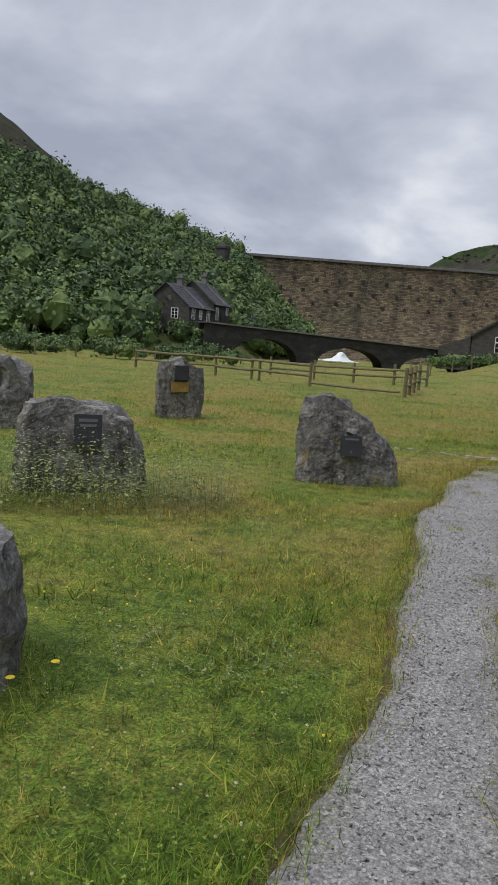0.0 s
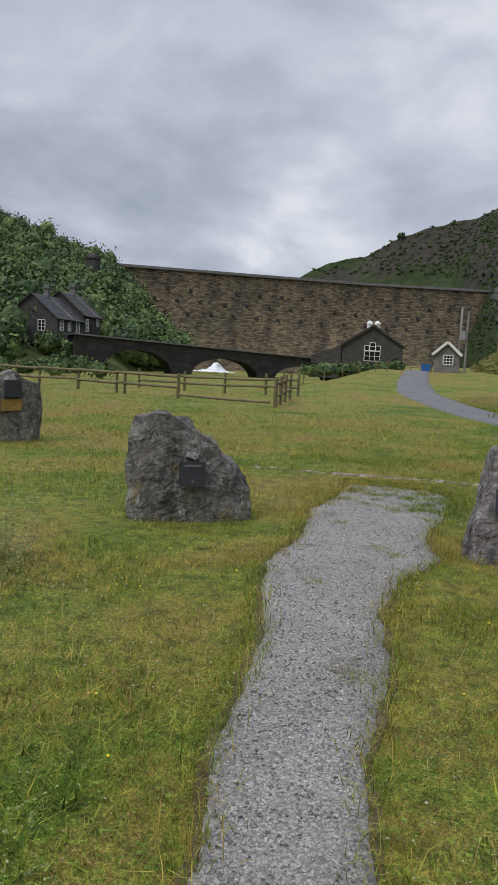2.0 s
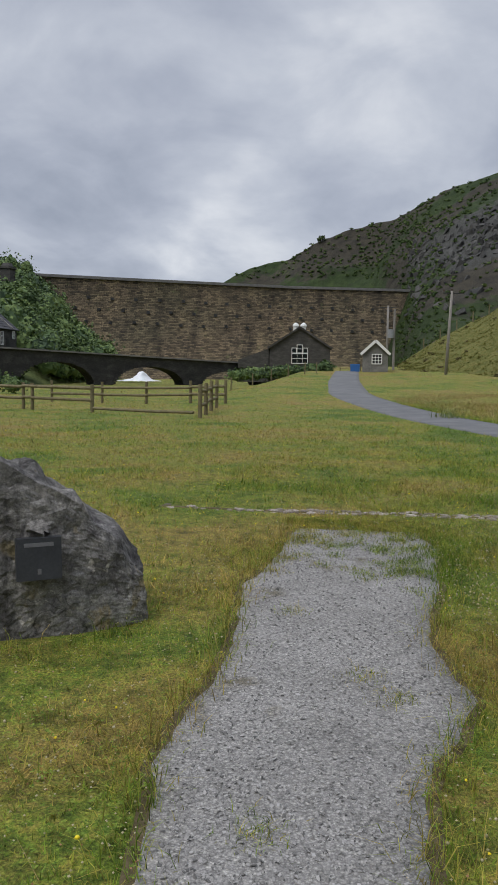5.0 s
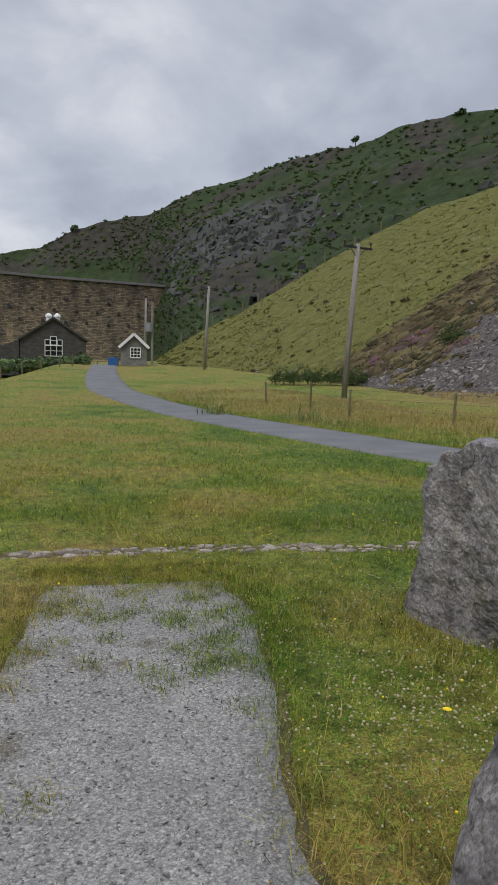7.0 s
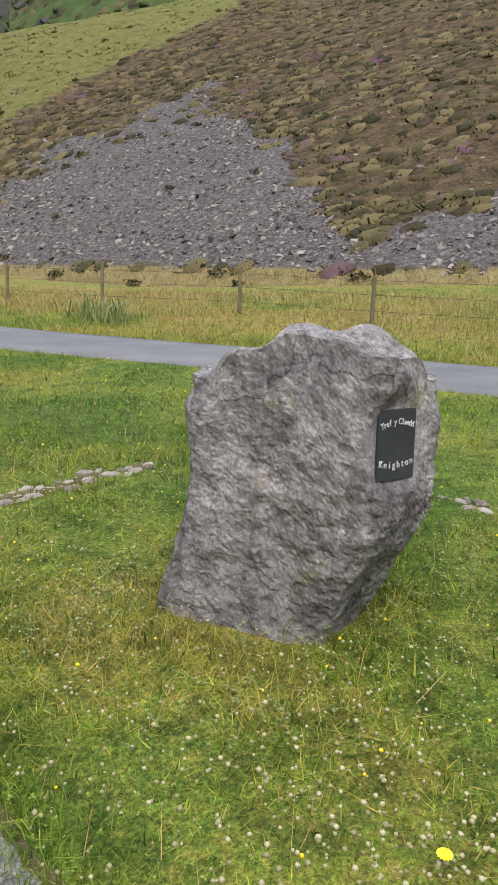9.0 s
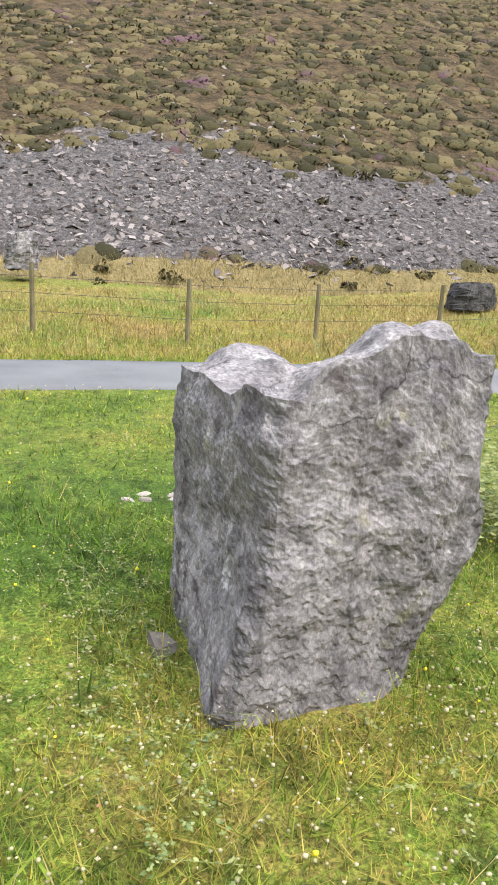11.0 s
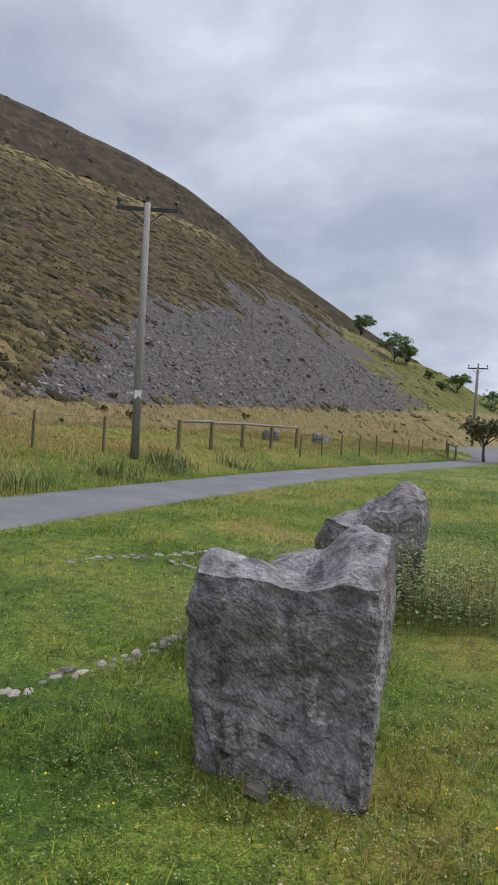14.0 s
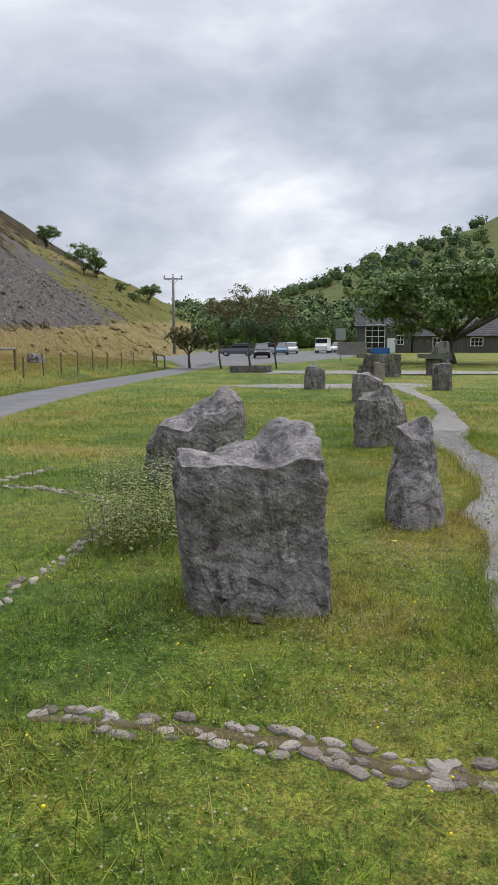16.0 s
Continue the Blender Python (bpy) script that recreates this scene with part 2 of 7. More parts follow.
def pebbles(t, vec, col):
    """Packed stones of two sizes, each with a tone of its own, dark in the gaps."""
    for scale, lo, hi in ((60.0, 0.84, 1.14), (130.0, 0.78, 1.2)):
        vo = t.nodes.new("ShaderNodeTexVoronoi")
        vo.inputs["Scale"].default_value = scale
        link(t, vec, vo.inputs["Vector"])
        tone = t.nodes.new("ShaderNodeSeparateColor")
        link(t, vo.outputs["Color"], tone.inputs[0])
        col = mixc(t, 1.0, col, ramp(t, tone.outputs[0], [(0.0, grey(lo)), (0.6, grey(1.0)), (1.0, (hi, hi, hi * 0.98))]), "MULTIPLY")
        gap = ramp(t, vo.outputs["Distance"], [(0.3, grey(1.0)), (0.75, grey(0.62))])
        col = mixc(t, 0.8, col, mixc(t, 1.0, col, gap, "MULTIPLY"))
    return col


gravel = material("grey_gravel", [(0.24, 0.228, 0.212), (0.365, 0.35, 0.329), (0.49, 0.47, 0.445)], 1.6, 60.0, 0.95, 1.0, contrast=0.55, spots=[((0.24, 0.215, 0.17), 1.3, 0.62)], extra=pebbles)
asphalt = material("worn_asphalt", [(0.105, 0.106, 0.109), (0.148, 0.149, 0.151), (0.2, 0.199, 0.199)], 0.9, 90.0, 0.85, 0.3, contrast=0.4)
chips = material("gravel_chips", [(0.13, 0.126, 0.12), (0.27, 0.26, 0.248), (0.37, 0.357, 0.34)], 8.0, 60.0, 0.9, 0.2, island=0.55)
rock = material("grey_rock", [(0.125, 0.115, 0.115), (0.225, 0.21, 0.208), (0.35, 0.33, 0.322)], 2.4, 22.0, 0.92, 0.6, contrast=0.5, spots=[((0.36, 0.35, 0.335), 9.0, 0.64), ((0.11, 0.09, 0.09), 3.1, 0.62), ((0.25, 0.235, 0.17), 4.3, 0.66)], bumpdist=0.03, extra=grain)
dark_rock = material("lichened_dark_rock", [(0.075, 0.072, 0.07), (0.17, 0.163, 0.153), (0.33, 0.313, 0.29)], 3.0, 24.0, 0.92, 0.8, contrast=0.55, spots=[((0.38, 0.36, 0.32), 9.0, 0.62), ((0.21, 0.175, 0.11), 3.7, 0.62)], bumpdist=0.03, extra=grain)
pale_stone = material("pale_set_stone", [(0.17, 0.145, 0.125), (0.31, 0.268, 0.235), (0.48, 0.425, 0.38)], 7.0, 50.0, 0.9, 0.7, objrand=0.45, spots=[((0.12, 0.1, 0.07), 16.0, 0.6)])
slate_bit = material("scree_slate", [(0.054, 0.047, 0.043), (0.15, 0.13, 0.12), (0.275, 0.24, 0.22)], 0.35, 12.0, 0.92, 0.4, island=0.5, spots=[((0.2, 0.15, 0.105), 0.3, 0.64)])
slate_roof = material("slate_roof", [(0.045, 0.045, 0.05), (0.075, 0.074, 0.081), (0.12, 0.118, 0.125)], 1.2, 14.0, 0.82, 0.4)
house_stone = material("dark_house_stone", [(0.035, 0.034, 0.033), (0.07, 0.067, 0.064), (0.125, 0.118, 0.11)], 1.0, 9.0, 0.9, 0.6, stretch=(1, 1, 2.2))
bridge_stone = material("sooty_bridge_stone", [(0.018, 0.018, 0.019), (0.04, 0.039, 0.039), (0.09, 0.086, 0.08)], 0.6, 6.0, 0.9, 0.6, stretch=(1, 1, 2))
coping = material("coping_stone", [(0.1, 0.1, 0.1), (0.17, 0.165, 0.16), (0.26, 0.25, 0.24)], 0.8, 7.0, 0.9, 0.3)
grey_wood = material("weathered_pole_wood", [(0.14, 0.125, 0.115), (0.25, 0.23, 0.21), (0.36, 0.335, 0.31)], 3.0, 30.0, 0.85, 0.5, stretch=(6, 6, 0.5))
fence_wood = material("old_fence_wood", [(0.09, 0.078, 0.045), (0.17, 0.145, 0.085), (0.27, 0.23, 0.145)], 3.0, 30.0, 0.9, 0.5, stretch=(3, 3, 1))
plaque_mat = material("dark_slate_plaque", [(0.02, 0.022, 0.026), (0.032, 0.034, 0.04), (0.05, 0.052, 0.06)], 4.0, 60.0, 0.45, 0.05)
letter_mat = material("pale_lettering", [(0.5, 0.5, 0.5), (0.62, 0.62, 0.62)], 20.0, 90.0, 0.6, 0.0)
worn_lettering = material("worn_lettering", [(0.1, 0.1, 0.105), (0.16, 0.16, 0.165)], 20.0, 90.0, 0.6, 0.0)
white_paint = material("white_paint", [(0.66, 0.66, 0.64), (0.76, 0.76, 0.74), (0.82, 0.82, 0.8)], 2.0, 25.0, 0.55, 0.05)
metal_dark = material("dark_ironwork", [(0.03, 0.03, 0.032), (0.06, 0.06, 0.063), (0.1, 0.1, 0.1)], 5.0, 60.0, 0.5, 0.1, metal=0.6)
ceramic = material("brown_insulator", [(0.05, 0.03, 0.025), (0.09, 0.055, 0.045)], 5.0, 40.0, 0.25, 0.0)
foam = material("white_water", [(0.55, 0.58, 0.6), (0.75, 0.77, 0.78), (0.88, 0.88, 0.88)], 0.8, 6.0, 0.5, 0.4)
bark = material("tree_bark", [(0.05, 0.045, 0.038), (0.11, 0.1, 0.085), (0.19, 0.175, 0.15)], 4.0, 24.0, 0.9, 0.8, stretch=(3, 3, 0.7))
leaf_dark = material("oak_leaves", [(0.045, 0.09, 0.025), (0.12, 0.19, 0.045), (0.21, 0.29, 0.08)], 0.5, 6.0, 0.65, 0.0, island=0.5)
leaf_wood = material("hill_wood_leaves", [(0.02, 0.045, 0.015), (0.066, 0.115, 0.031), (0.165, 0.23, 0.064)], 0.2, 0.9, 0.8, 0.0, island=0.35, contrast=0.16)
leaf_rust = material("rowan_leaves", [(0.06, 0.07, 0.024), (0.125, 0.125, 0.042), (0.21, 0.15, 0.065)], 0.6, 6.0, 0.7, 0.0, island=0.5)
weed_leaf = material("nettle_leaves", [(0.075, 0.115, 0.03), (0.15, 0.19, 0.05), (0.27, 0.28, 0.1)], 3.0, 30.0, 0.7, 0.0, island=0.5)
leaf_far = material("crag_scrub_leaves", [(0.024, 0.044, 0.015), (0.052, 0.082, 0.025), (0.1, 0.135, 0.04)], 0.05, 0.5, 0.85, 0.0, island=0.3, contrast=0.35)
heather_mat = material("heather_tufts", [(0.03, 0.027, 0.012), (0.07, 0.06, 0.025), (0.135, 0.107, 0.05)], 0.5, 11.0, 0.95, 0.8, island=0.5, contrast=0.6, bumpdist=0.08, spots=[((0.105, 0.06, 0.068), 0.3, 0.61)])
heather_far = material("upper_moor_heather", [(0.03, 0.026, 0.014), (0.06, 0.05, 0.024), (0.11, 0.088, 0.042)], 0.1, 3.0, 0.95, 0.6, island=0.5, bumpdist=0.1)
moor_grass = material("moor_grass_tufts", [(0.085, 0.098, 0.022), (0.15, 0.15, 0.036), (0.22, 0.19, 0.06)], 0.5, 8.0, 0.95, 0.0, island=0.25, contrast=0.25)
straw = material("straw_seed_grass", [(0.19, 0.15, 0.055), (0.32, 0.24, 0.095), (0.45, 0.34, 0.16)], 0.6, 12.0, 0.85, 0.0, island=0.5)
clover = material("white_clover", [(0.21, 0.2, 0.085), (0.31, 0.28, 0.145), (0.42, 0.37, 0.23)], 3.0, 60.0, 0.8, 0.0, island=0.6)
material("rusty_heads", [(0.2, 0.1, 0.05), (0.3, 0.16, 0.08), (0.4, 0.24, 0.13)], 3.0, 60.0, 0.85, 0.0, island=0.5)
clover_leaf = material("clover_leaf", [(0.07, 0.12, 0.018), (0.13, 0.2, 0.03), (0.22, 0.28, 0.05)], 2.0, 30.0, 0.85, 0.0, island=0.5)
yellow = material("yellow_flower", [(0.75, 0.55, 0.01), (0.85, 0.68, 0.02)], 20.0, 90.0, 0.6, 0.0)
earth = material("bare_earth", [(0.045, 0.036, 0.018), (0.1, 0.08, 0.042), (0.19, 0.155, 0.09)], 9.0, 60.0, 0.95, 0.6)


def glass_material(name, tint, rough=0.08):
    m = bpy.data.materials.new(name)
    m.use_nodes = True
    b = m.node_tree.nodes["Principled BSDF"]
    b.inputs["Base Color"].default_value = (*tint, 1)
    b.inputs["Roughness"].default_value = rough
    b.inputs["Specular IOR Level"].default_value = 0.6
    return m


window_glass = glass_material("window_glass", (0.015, 0.018, 0.02))
water_mat = glass_material("river_water", (0.02, 0.025, 0.02), 0.12)


def dam_material():
    m = bpy.data.materials.new("dam_masonry")
    m.use_nodes = True
    t = m.node_tree
    b = t.nodes["Principled BSDF"]
    uv = t.nodes.new("ShaderNodeUVMap").outputs[0]
    warp = t.nodes.new("ShaderNodeTexNoise")
    warp.inputs["Scale"].default_value = 0.8
    link(t, uv, warp.inputs["Vector"])
    off = t.nodes.new("ShaderNodeVectorMath")
    off.operation = "MULTIPLY_ADD"
    link(t, warp.outputs["Color"], off.inputs[0])
    off.inputs[1].default_value = (1.6, 0.55, 0)
    link(t, uv, off.inputs[2])
    br = t.nodes.new("ShaderNodeTexBrick")
    br.inputs["Scale"].default_value = 1.0
    br.inputs["Brick Width"].default_value, br.inputs["Row Height"].default_value = 1.55, 0.62
    br.inputs["Mortar Size"].default_value, br.inputs["Mortar Smooth"].default_value = 0.07, 0.8
    br.inputs["Bias"].default_value = 0.0
    br.inputs["Color1"].default_value, br.inputs["Color2"].default_value = (0.075, 0.066, 0.052, 1), (0.25, 0.212, 0.15, 1)
    br.inputs["Mortar"].default_value = (0.035, 0.03, 0.024, 1)
    link(t, off.outputs[0], br.inputs["Vector"])
    mp = t.nodes.new("ShaderNodeMapping")
    mp.inputs["Scale"].default_value = (1, 0.22, 1)
    link(t, uv, mp.inputs[0])
    streak = noise_tex(t, mp.outputs[0], 0.16, 6.0, 0.65, 0.3)
    big = noise_tex(t, uv, 0.035, 4.0, 0.6)
    fine = noise_tex(t, uv, 2.2, 4.0, 0.7)
    c = mixc(t, 1.0, br.outputs["Color"], ramp(t, streak, [(0.3, (0.35, 0.34, 0.36)), (0.5, (0.95, 0.9, 0.84)), (0.7, (1.35, 1.25, 1.1))]), "MULTIPLY")
    c = mixc(t, 1.0, c, ramp(t, big, [(0.35, (0.75, 0.78, 0.7)), (0.65, (1.1, 1.02, 0.95))]), "MULTIPLY")
    c = mixc(t, 1.0, c, ramp(t, fine, [(0.3, (0.5, 0.5, 0.5)), (0.7, (1.5, 1.5, 1.5))]), "MULTIPLY")
    k = t.nodes.new("ShaderNodeMapRange")
    k.inputs[1].default_value, k.inputs[2].default_value = 0.6, 0.7
    link(t, noise_tex(t, uv, 0.28, 5.0, 0.7), k.inputs[0])
    c = mixc(t, maths(t, "MULTIPLY", k.outputs[0], 0.6), c, (0.11, 0.13, 0.05))
    link(t, c, b.inputs["Base Color"])
    b.inputs["Roughness"].default_value = 0.95
    bn = t.nodes.new("ShaderNodeBump")
    bn.inputs["Strength"].default_value, bn.inputs["Distance"].default_value = 0.8, 0.3
    link(t, maths(t, "SUBTRACT", fine, br.outputs["Fac"]), bn.inputs["Height"])
    link(t, bn.outputs[0], b.inputs["Normal"])
    return m


dam_mat = dam_material()
hill_e_mat = hill_material("moor_hillside", ((0.08, 0.09, 0.022), (0.13, 0.132, 0.036), (0.2, 0.172, 0.06)), ((0.03, 0.023, 0.012), (0.068, 0.049, 0.025), (0.14, 0.096, 0.049)), ((0.045, 0.04, 0.038), (0.1, 0.09, 0.085), (0.19, 0.172, 0.162)), ((0.14, 0.115, 0.05), (0.22, 0.175, 0.075), (0.31, 0.245, 0.115)))
hill_b_mat = hill_material("dark_heather_hill", ((0.03, 0.026, 0.014), (0.047, 0.039, 0.021), (0.072, 0.058, 0.031)), ((0.03, 0.024, 0.016), (0.055, 0.042, 0.027), (0.09, 0.07, 0.042)), ((0.05, 0.046, 0.042), (0.1, 0.092, 0.085), (0.17, 0.156, 0.145)), ((0.03, 0.05, 0.014), (0.05, 0.078, 0.021), (0.085, 0.112, 0.034)), 3.0)
hill_n_mat = hill_material("crag_hillside", ((0.017, 0.028, 0.011), (0.028, 0.043, 0.015), (0.046, 0.064, 0.022)), ((0.022, 0.021, 0.018), (0.04, 0.036, 0.028), (0.06, 0.053, 0.038)), ((0.03, 0.031, 0.027), (0.055, 0.055, 0.05), (0.1, 0.098, 0.09)), ((0.04, 0.058, 0.018), (0.062, 0.085, 0.026), (0.095, 0.115, 0.04)), 4.0)
wood_floor = hill_material("wooded_hill_ground", ((0.04, 0.055, 0.018), (0.07, 0.088, 0.028), (0.11, 0.125, 0.04)), ((0.014, 0.016, 0.008), (0.026, 0.027, 0.012), (0.046, 0.042, 0.019)), ((0.12, 0.12, 0.12), (0.2, 0.2, 0.2), (0.3, 0.3, 0.3)), ((0.07, 0.088, 0.028), (0.1, 0.118, 0.038), (0.14, 0.148, 0.058)), 4.0)

# ---- mesh helpers ----
rng = np.random.default_rng(7)


class Shell:
    """Gathers arrays of vertices and faces, then makes one mesh."""

    def __init__(self):
        self.v, self.f, self.n = [], [], 0

    def put(self, v, f):
        v = np.asarray(v, float).reshape(-1, 3)
        self.v.append(v)
        self.f.append(np.asarray(f, np.int64) + self.n)
        self.n += len(v)
        return self

    def box(self, c, size, rz=0.0, jitter=0.0, top=1.0, m=None):
        sx, sy, sz = (s / 2 for s in size)
        k = np.array([(-sx, -sy, -sz), (sx, -sy, -sz), (sx, sy, -sz), (-sx, sy, -sz), (-sx * top, -sy * top, sz), (sx * top, -sy * top, sz), (sx * top, sy * top, sz), (-sx * top, sy * top, sz)])
        if jitter:
            k = k + rng.uniform(-jitter, jitter, k.shape)
        if m is not None:
            k = k @ np.array(m.to_3x3()).T
        cr, sr = math.cos(rz), math.sin(rz)
        k = np.c_[k[:, 0] * cr - k[:, 1] * sr, k[:, 0] * sr + k[:, 1] * cr, k[:, 2]] + np.array(c)
        return self.put(k, [(3, 2, 1, 0), (4, 5, 6, 7), (0, 1, 5, 4), (1, 2, 6, 5), (2, 3, 7, 6), (3, 0, 4, 7)])

    def tube(self, pts, radii, n=8, wob=0.0):
        pts = [Vector(p) for p in pts]
        rings = []
        for i, p in enumerate(pts):
            d = (pts[min(i + 1, len(pts) - 1)] - pts[max(i - 1, 0)]).normalized()
            a = d.cross(Vector((0, 0, 1)) if abs(d.z) < 0.9 else Vector((1, 0, 0))).normalized()
            b = d.cross(a)
            for j in range(n):
                th = 2 * math.pi * j / n
                r = radii[i] * (1 + wob * (rng.random() - 0.5))
                rings.append(p + a * (r * math.cos(th)) + b * (r * math.sin(th)))
        f = []
        for i in range(len(pts) - 1):
            for j in range(n):
                k = (j + 1) % n
                f.append((i * n + j, i * n + k, (i + 1) * n + k, (i + 1) * n + j))
        m = len(rings)
        c0, c1 = pts[0], pts[-1]
        rings += [c0, c1]
        e = (len(pts) - 1) * n
        for j in range(0, n):
            k = (j + 1) % n
            f.append((k, j, m, m))
            f.append((e + j, e + k, m + 1, m + 1))
        v = np.array([tuple(q) for q in rings])
        f = np.array(f)
        quad, tri = f[f[:, 2] != f[:, 3]], f[f[:, 2] == f[:, 3]][:, :3]
        base = self.n
        self.v.append(v)
        self.n += len(v)
        self.f.append(quad + base)
        self.f.append(tri + base)
        return self

    def mesh(self, name, mat, smooth=False):
        me = bpy.data.meshes.new(name)
        v = np.concatenate(self.v)
        me.vertices.add(len(v))
        me.vertices.foreach_set("co", v.ravel())
        sizes = np.concatenate([np.full(len(f), f.shape[1]) for f in self.f if len(f)])
        idx = np.concatenate([f.ravel() for f in self.f if len(f)])
        me.loops.add(len(idx))
        me.loops.foreach_set("vertex_index", idx.astype(np.int32))
        me.polygons.add(len(sizes))
        me.polygons.foreach_set("loop_start", np.r_[0, np.cumsum(sizes)[:-1]].astype(np.int32))
        me.polygons.foreach_set("use_smooth", np.full(len(sizes), smooth))
        me.update(calc_edges=True)
        me.validate()
        if mat:
            me.materials.append(mat)
        return me


def thing(name, label, category, shell=None, mat=None, at=(0, 0, 0), group="", kind="", smooth=False):
    """A top-level thing: a mesh, or an Empty at its base when its parts follow."""
    ob = new(name, shell.mesh(name, mat, smooth) if shell else None)
    ob.location = at
    return tagged(ob, label, category, group, kind)


def part(name, shell, mat, parent, label="", smooth=False, at=None, kind=""):
    ob = new(name, shell if isinstance(shell, bpy.types.Mesh) else shell.mesh(name, mat, smooth))
    ob.parent = parent
    if at is not None:
        ob.matrix_basis = at
    return tagged(ob, label, kind=kind)


def hashed(ix, iy, seed):
    h = np.sin(ix * 127.1 + iy * 311.7 + seed * 74.7) * 43758.5453
    return h - np.floor(h)


def vnoise(x, y, seed=0.0):
    x, y = np.asarray(x, float), np.asarray(y, float)
    ix, iy = np.floor(x), np.floor(y)
    fx, fy = x - ix, y - iy
    fx, fy = fx * fx * (3 - 2 * fx), fy * fy * (3 - 2 * fy)
    a, b = hashed(ix, iy, seed), hashed(ix + 1, iy, seed)
    c, d = hashed(ix, iy + 1, seed), hashed(ix + 1, iy + 1, seed)
    return (a * (1 - fx) + b * fx) * (1 - fy) + (c * (1 - fx) + d * fx) * fy


def fbm(x, y, seed=0.0, octaves=4):
    s, amp, tot = 0.0, 1.0, 0.0
    for o in range(octaves):
        s = s + amp * (vnoise(np.asarray(x) * 2 ** o, np.asarray(y) * 2 ** o, seed + o * 3.3) - 0.5)
        tot += amp
        amp *= 0.5
    return s / tot * 2


# ---- the lie of the land ----
ROAD_Y = (-60, -36, -27, -20, -7, -1.4, 3, 6.5, 9.8, 13, 19, 25, 31, 40, 46, 60, 80)
ROAD_X = (15.2, 14.6, 14.0, 13.6, 12.1, 11.0, 10.1, 9.4, 8.7, 8.0, 5.5, 3.9, 2.3, 0.4, -0.9, -1.5, -1.6)


def road_x(y):
    y = np.asarray(y, float)
    return (np.interp(y - 2, ROAD_Y, ROAD_X) + np.interp(y, ROAD_Y, ROAD_X) + np.interp(y + 2, ROAD_Y, ROAD_X)) / 3


def soft(d, w):
    return np.where(d < -w, 0, np.where(d > w, d, (d + w) ** 2 / (4 * w)))


def step01(v, a, b):
    k = np.clip((np.asarray(v, float) - a) / (b - a), 0, 1)
    return k * k * (3 - 2 * k)


def ground_z(x, y):
    x, y = np.asarray(x, float), np.asarray(y, float)
    north = 0.046 * soft(np.minimum(y, 95) - 36, 8) * step01(x, -13, -5)
    east = (0.1 - 0.08 * step01(y, 14, 32)) * soft(np.minimum(x, 40) - road_x(y) - 2.6, 1.0)
    east = east + 0.48 * step01(x - road_x(y), 1.5, 3.6) * step01(y, 9, 1)
    rough = 0.05 * fbm(x / 3.1, y / 3.1, 5.0, 3) * step01(np.abs(x - road_x(y)), 1.2, 3.0)
    south = 0.013 * soft(-np.maximum(y, -130) - 30, 8)
    return south + north + east * step01(y, -60, -25) + rough - 0.02


def polar_sheet(name, mat):
    """The ground: one sheet, fine near the walk and coarse to the horizon."""
    nr, na = 190, 360
    r = 0.25 * (2600 / 0.25) ** (np.arange(nr) / (nr - 1))
    a = np.arange(na) / na * 2 * math.pi
    R, A = np.meshgrid(r, a, indexing="ij")
    x, y = R * np.sin(A), 9 + R * np.cos(A)
    v = np.c_[x.ravel(), y.ravel(), ground_z(x, y).ravel()]
    i, j = np.meshgrid(np.arange(nr - 1), np.arange(na), indexing="ij")
    k = (j + 1) % na
    f = np.c_[(i * na + j).ravel(), (i * na + k).ravel(), ((i + 1) * na + k).ravel(), ((i + 1) * na + j).ravel()]
    s = Shell().put(v, f)
    c = s.n
    s.put([(0, 9, float(ground_z(0, 9)))], np.zeros((0, 3)))
    s.f.append(np.array([(c, q, (q + 1) % na) for q in range(na)])[:, ::-1])
    return thing(name, "rough summer meadow of green and straw-coloured grass", "ground", s, mat, kind="structure", smooth=True)


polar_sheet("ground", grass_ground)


def strip(left, right, lift, ragged, seed, n=400, m=8, crown=0.0):
    """A strip of surface between two edge lines (x at y), with ragged borders, following the ground."""
    y = np.linspace(left[0][1], left[-1][1], n)
    lx = np.interp(y, [p[1] for p in left], [p[0] for p in left]) + ragged * fbm(y * 2.3, y * 0 + 1.7, seed, 5)
    rx = np.interp(y, [p[1] for p in right], [p[0] for p in right]) + ragged * fbm(y * 2.3, y * 0 + 9.1, seed + 5, 5)
    k = np.r_[0.0, np.linspace(0.015, 0.985, m - 2), 1.0]
    x = lx[:, None] * (1 - k) + rx[:, None] * k
    yy = np.repeat(y[:, None], m, 1)
    edge = np.minimum(k, 1 - k)[None, :]
    z = ground_z(x, yy) + np.where(edge < 0.01, -0.03, lift) + crown * np.minimum(edge * 3, 1)
    i, j = np.meshgrid(np.arange(n - 1), np.arange(m - 1), indexing="ij")
    q = (i * m + j).ravel()
    return Shell().put(np.c_[x.ravel(), yy.ravel(), z.ravel()], np.c_[q, q + 1, q + m + 1, q + m])


PATH_L = [(-0.3, -14.0), (-0.85, -7.0), (-0.95, -3.0), (-0.85, 0.5), (-0.63, 2.1), (-0.6, 3.2), (-0.78, 4.3), (-0.89, 5.4), (-1.05, 6.2), (-1.18, 7.0), (-1.16, 8.4), (-1.24, 9.5), (-1.12, 10.6), (-1.07, 11.2), (-1.0, 11.5)]
PATH_R = [(0.35, -14.0), (-0.5, -7.0), (-0.5, -3.0), (0.03, 0.5), (0.08, 2.1), (-0.03, 3.2), (-0.17, 4.7), (-0.23, 5.7), (-0.24, 6.6), (-0.14, 7.2), (0.1, 7.8), (0.02, 8.5), (0.09, 9.2), (0.22, 10.2), (0.24, 11.2), (0.2, 11.5)]
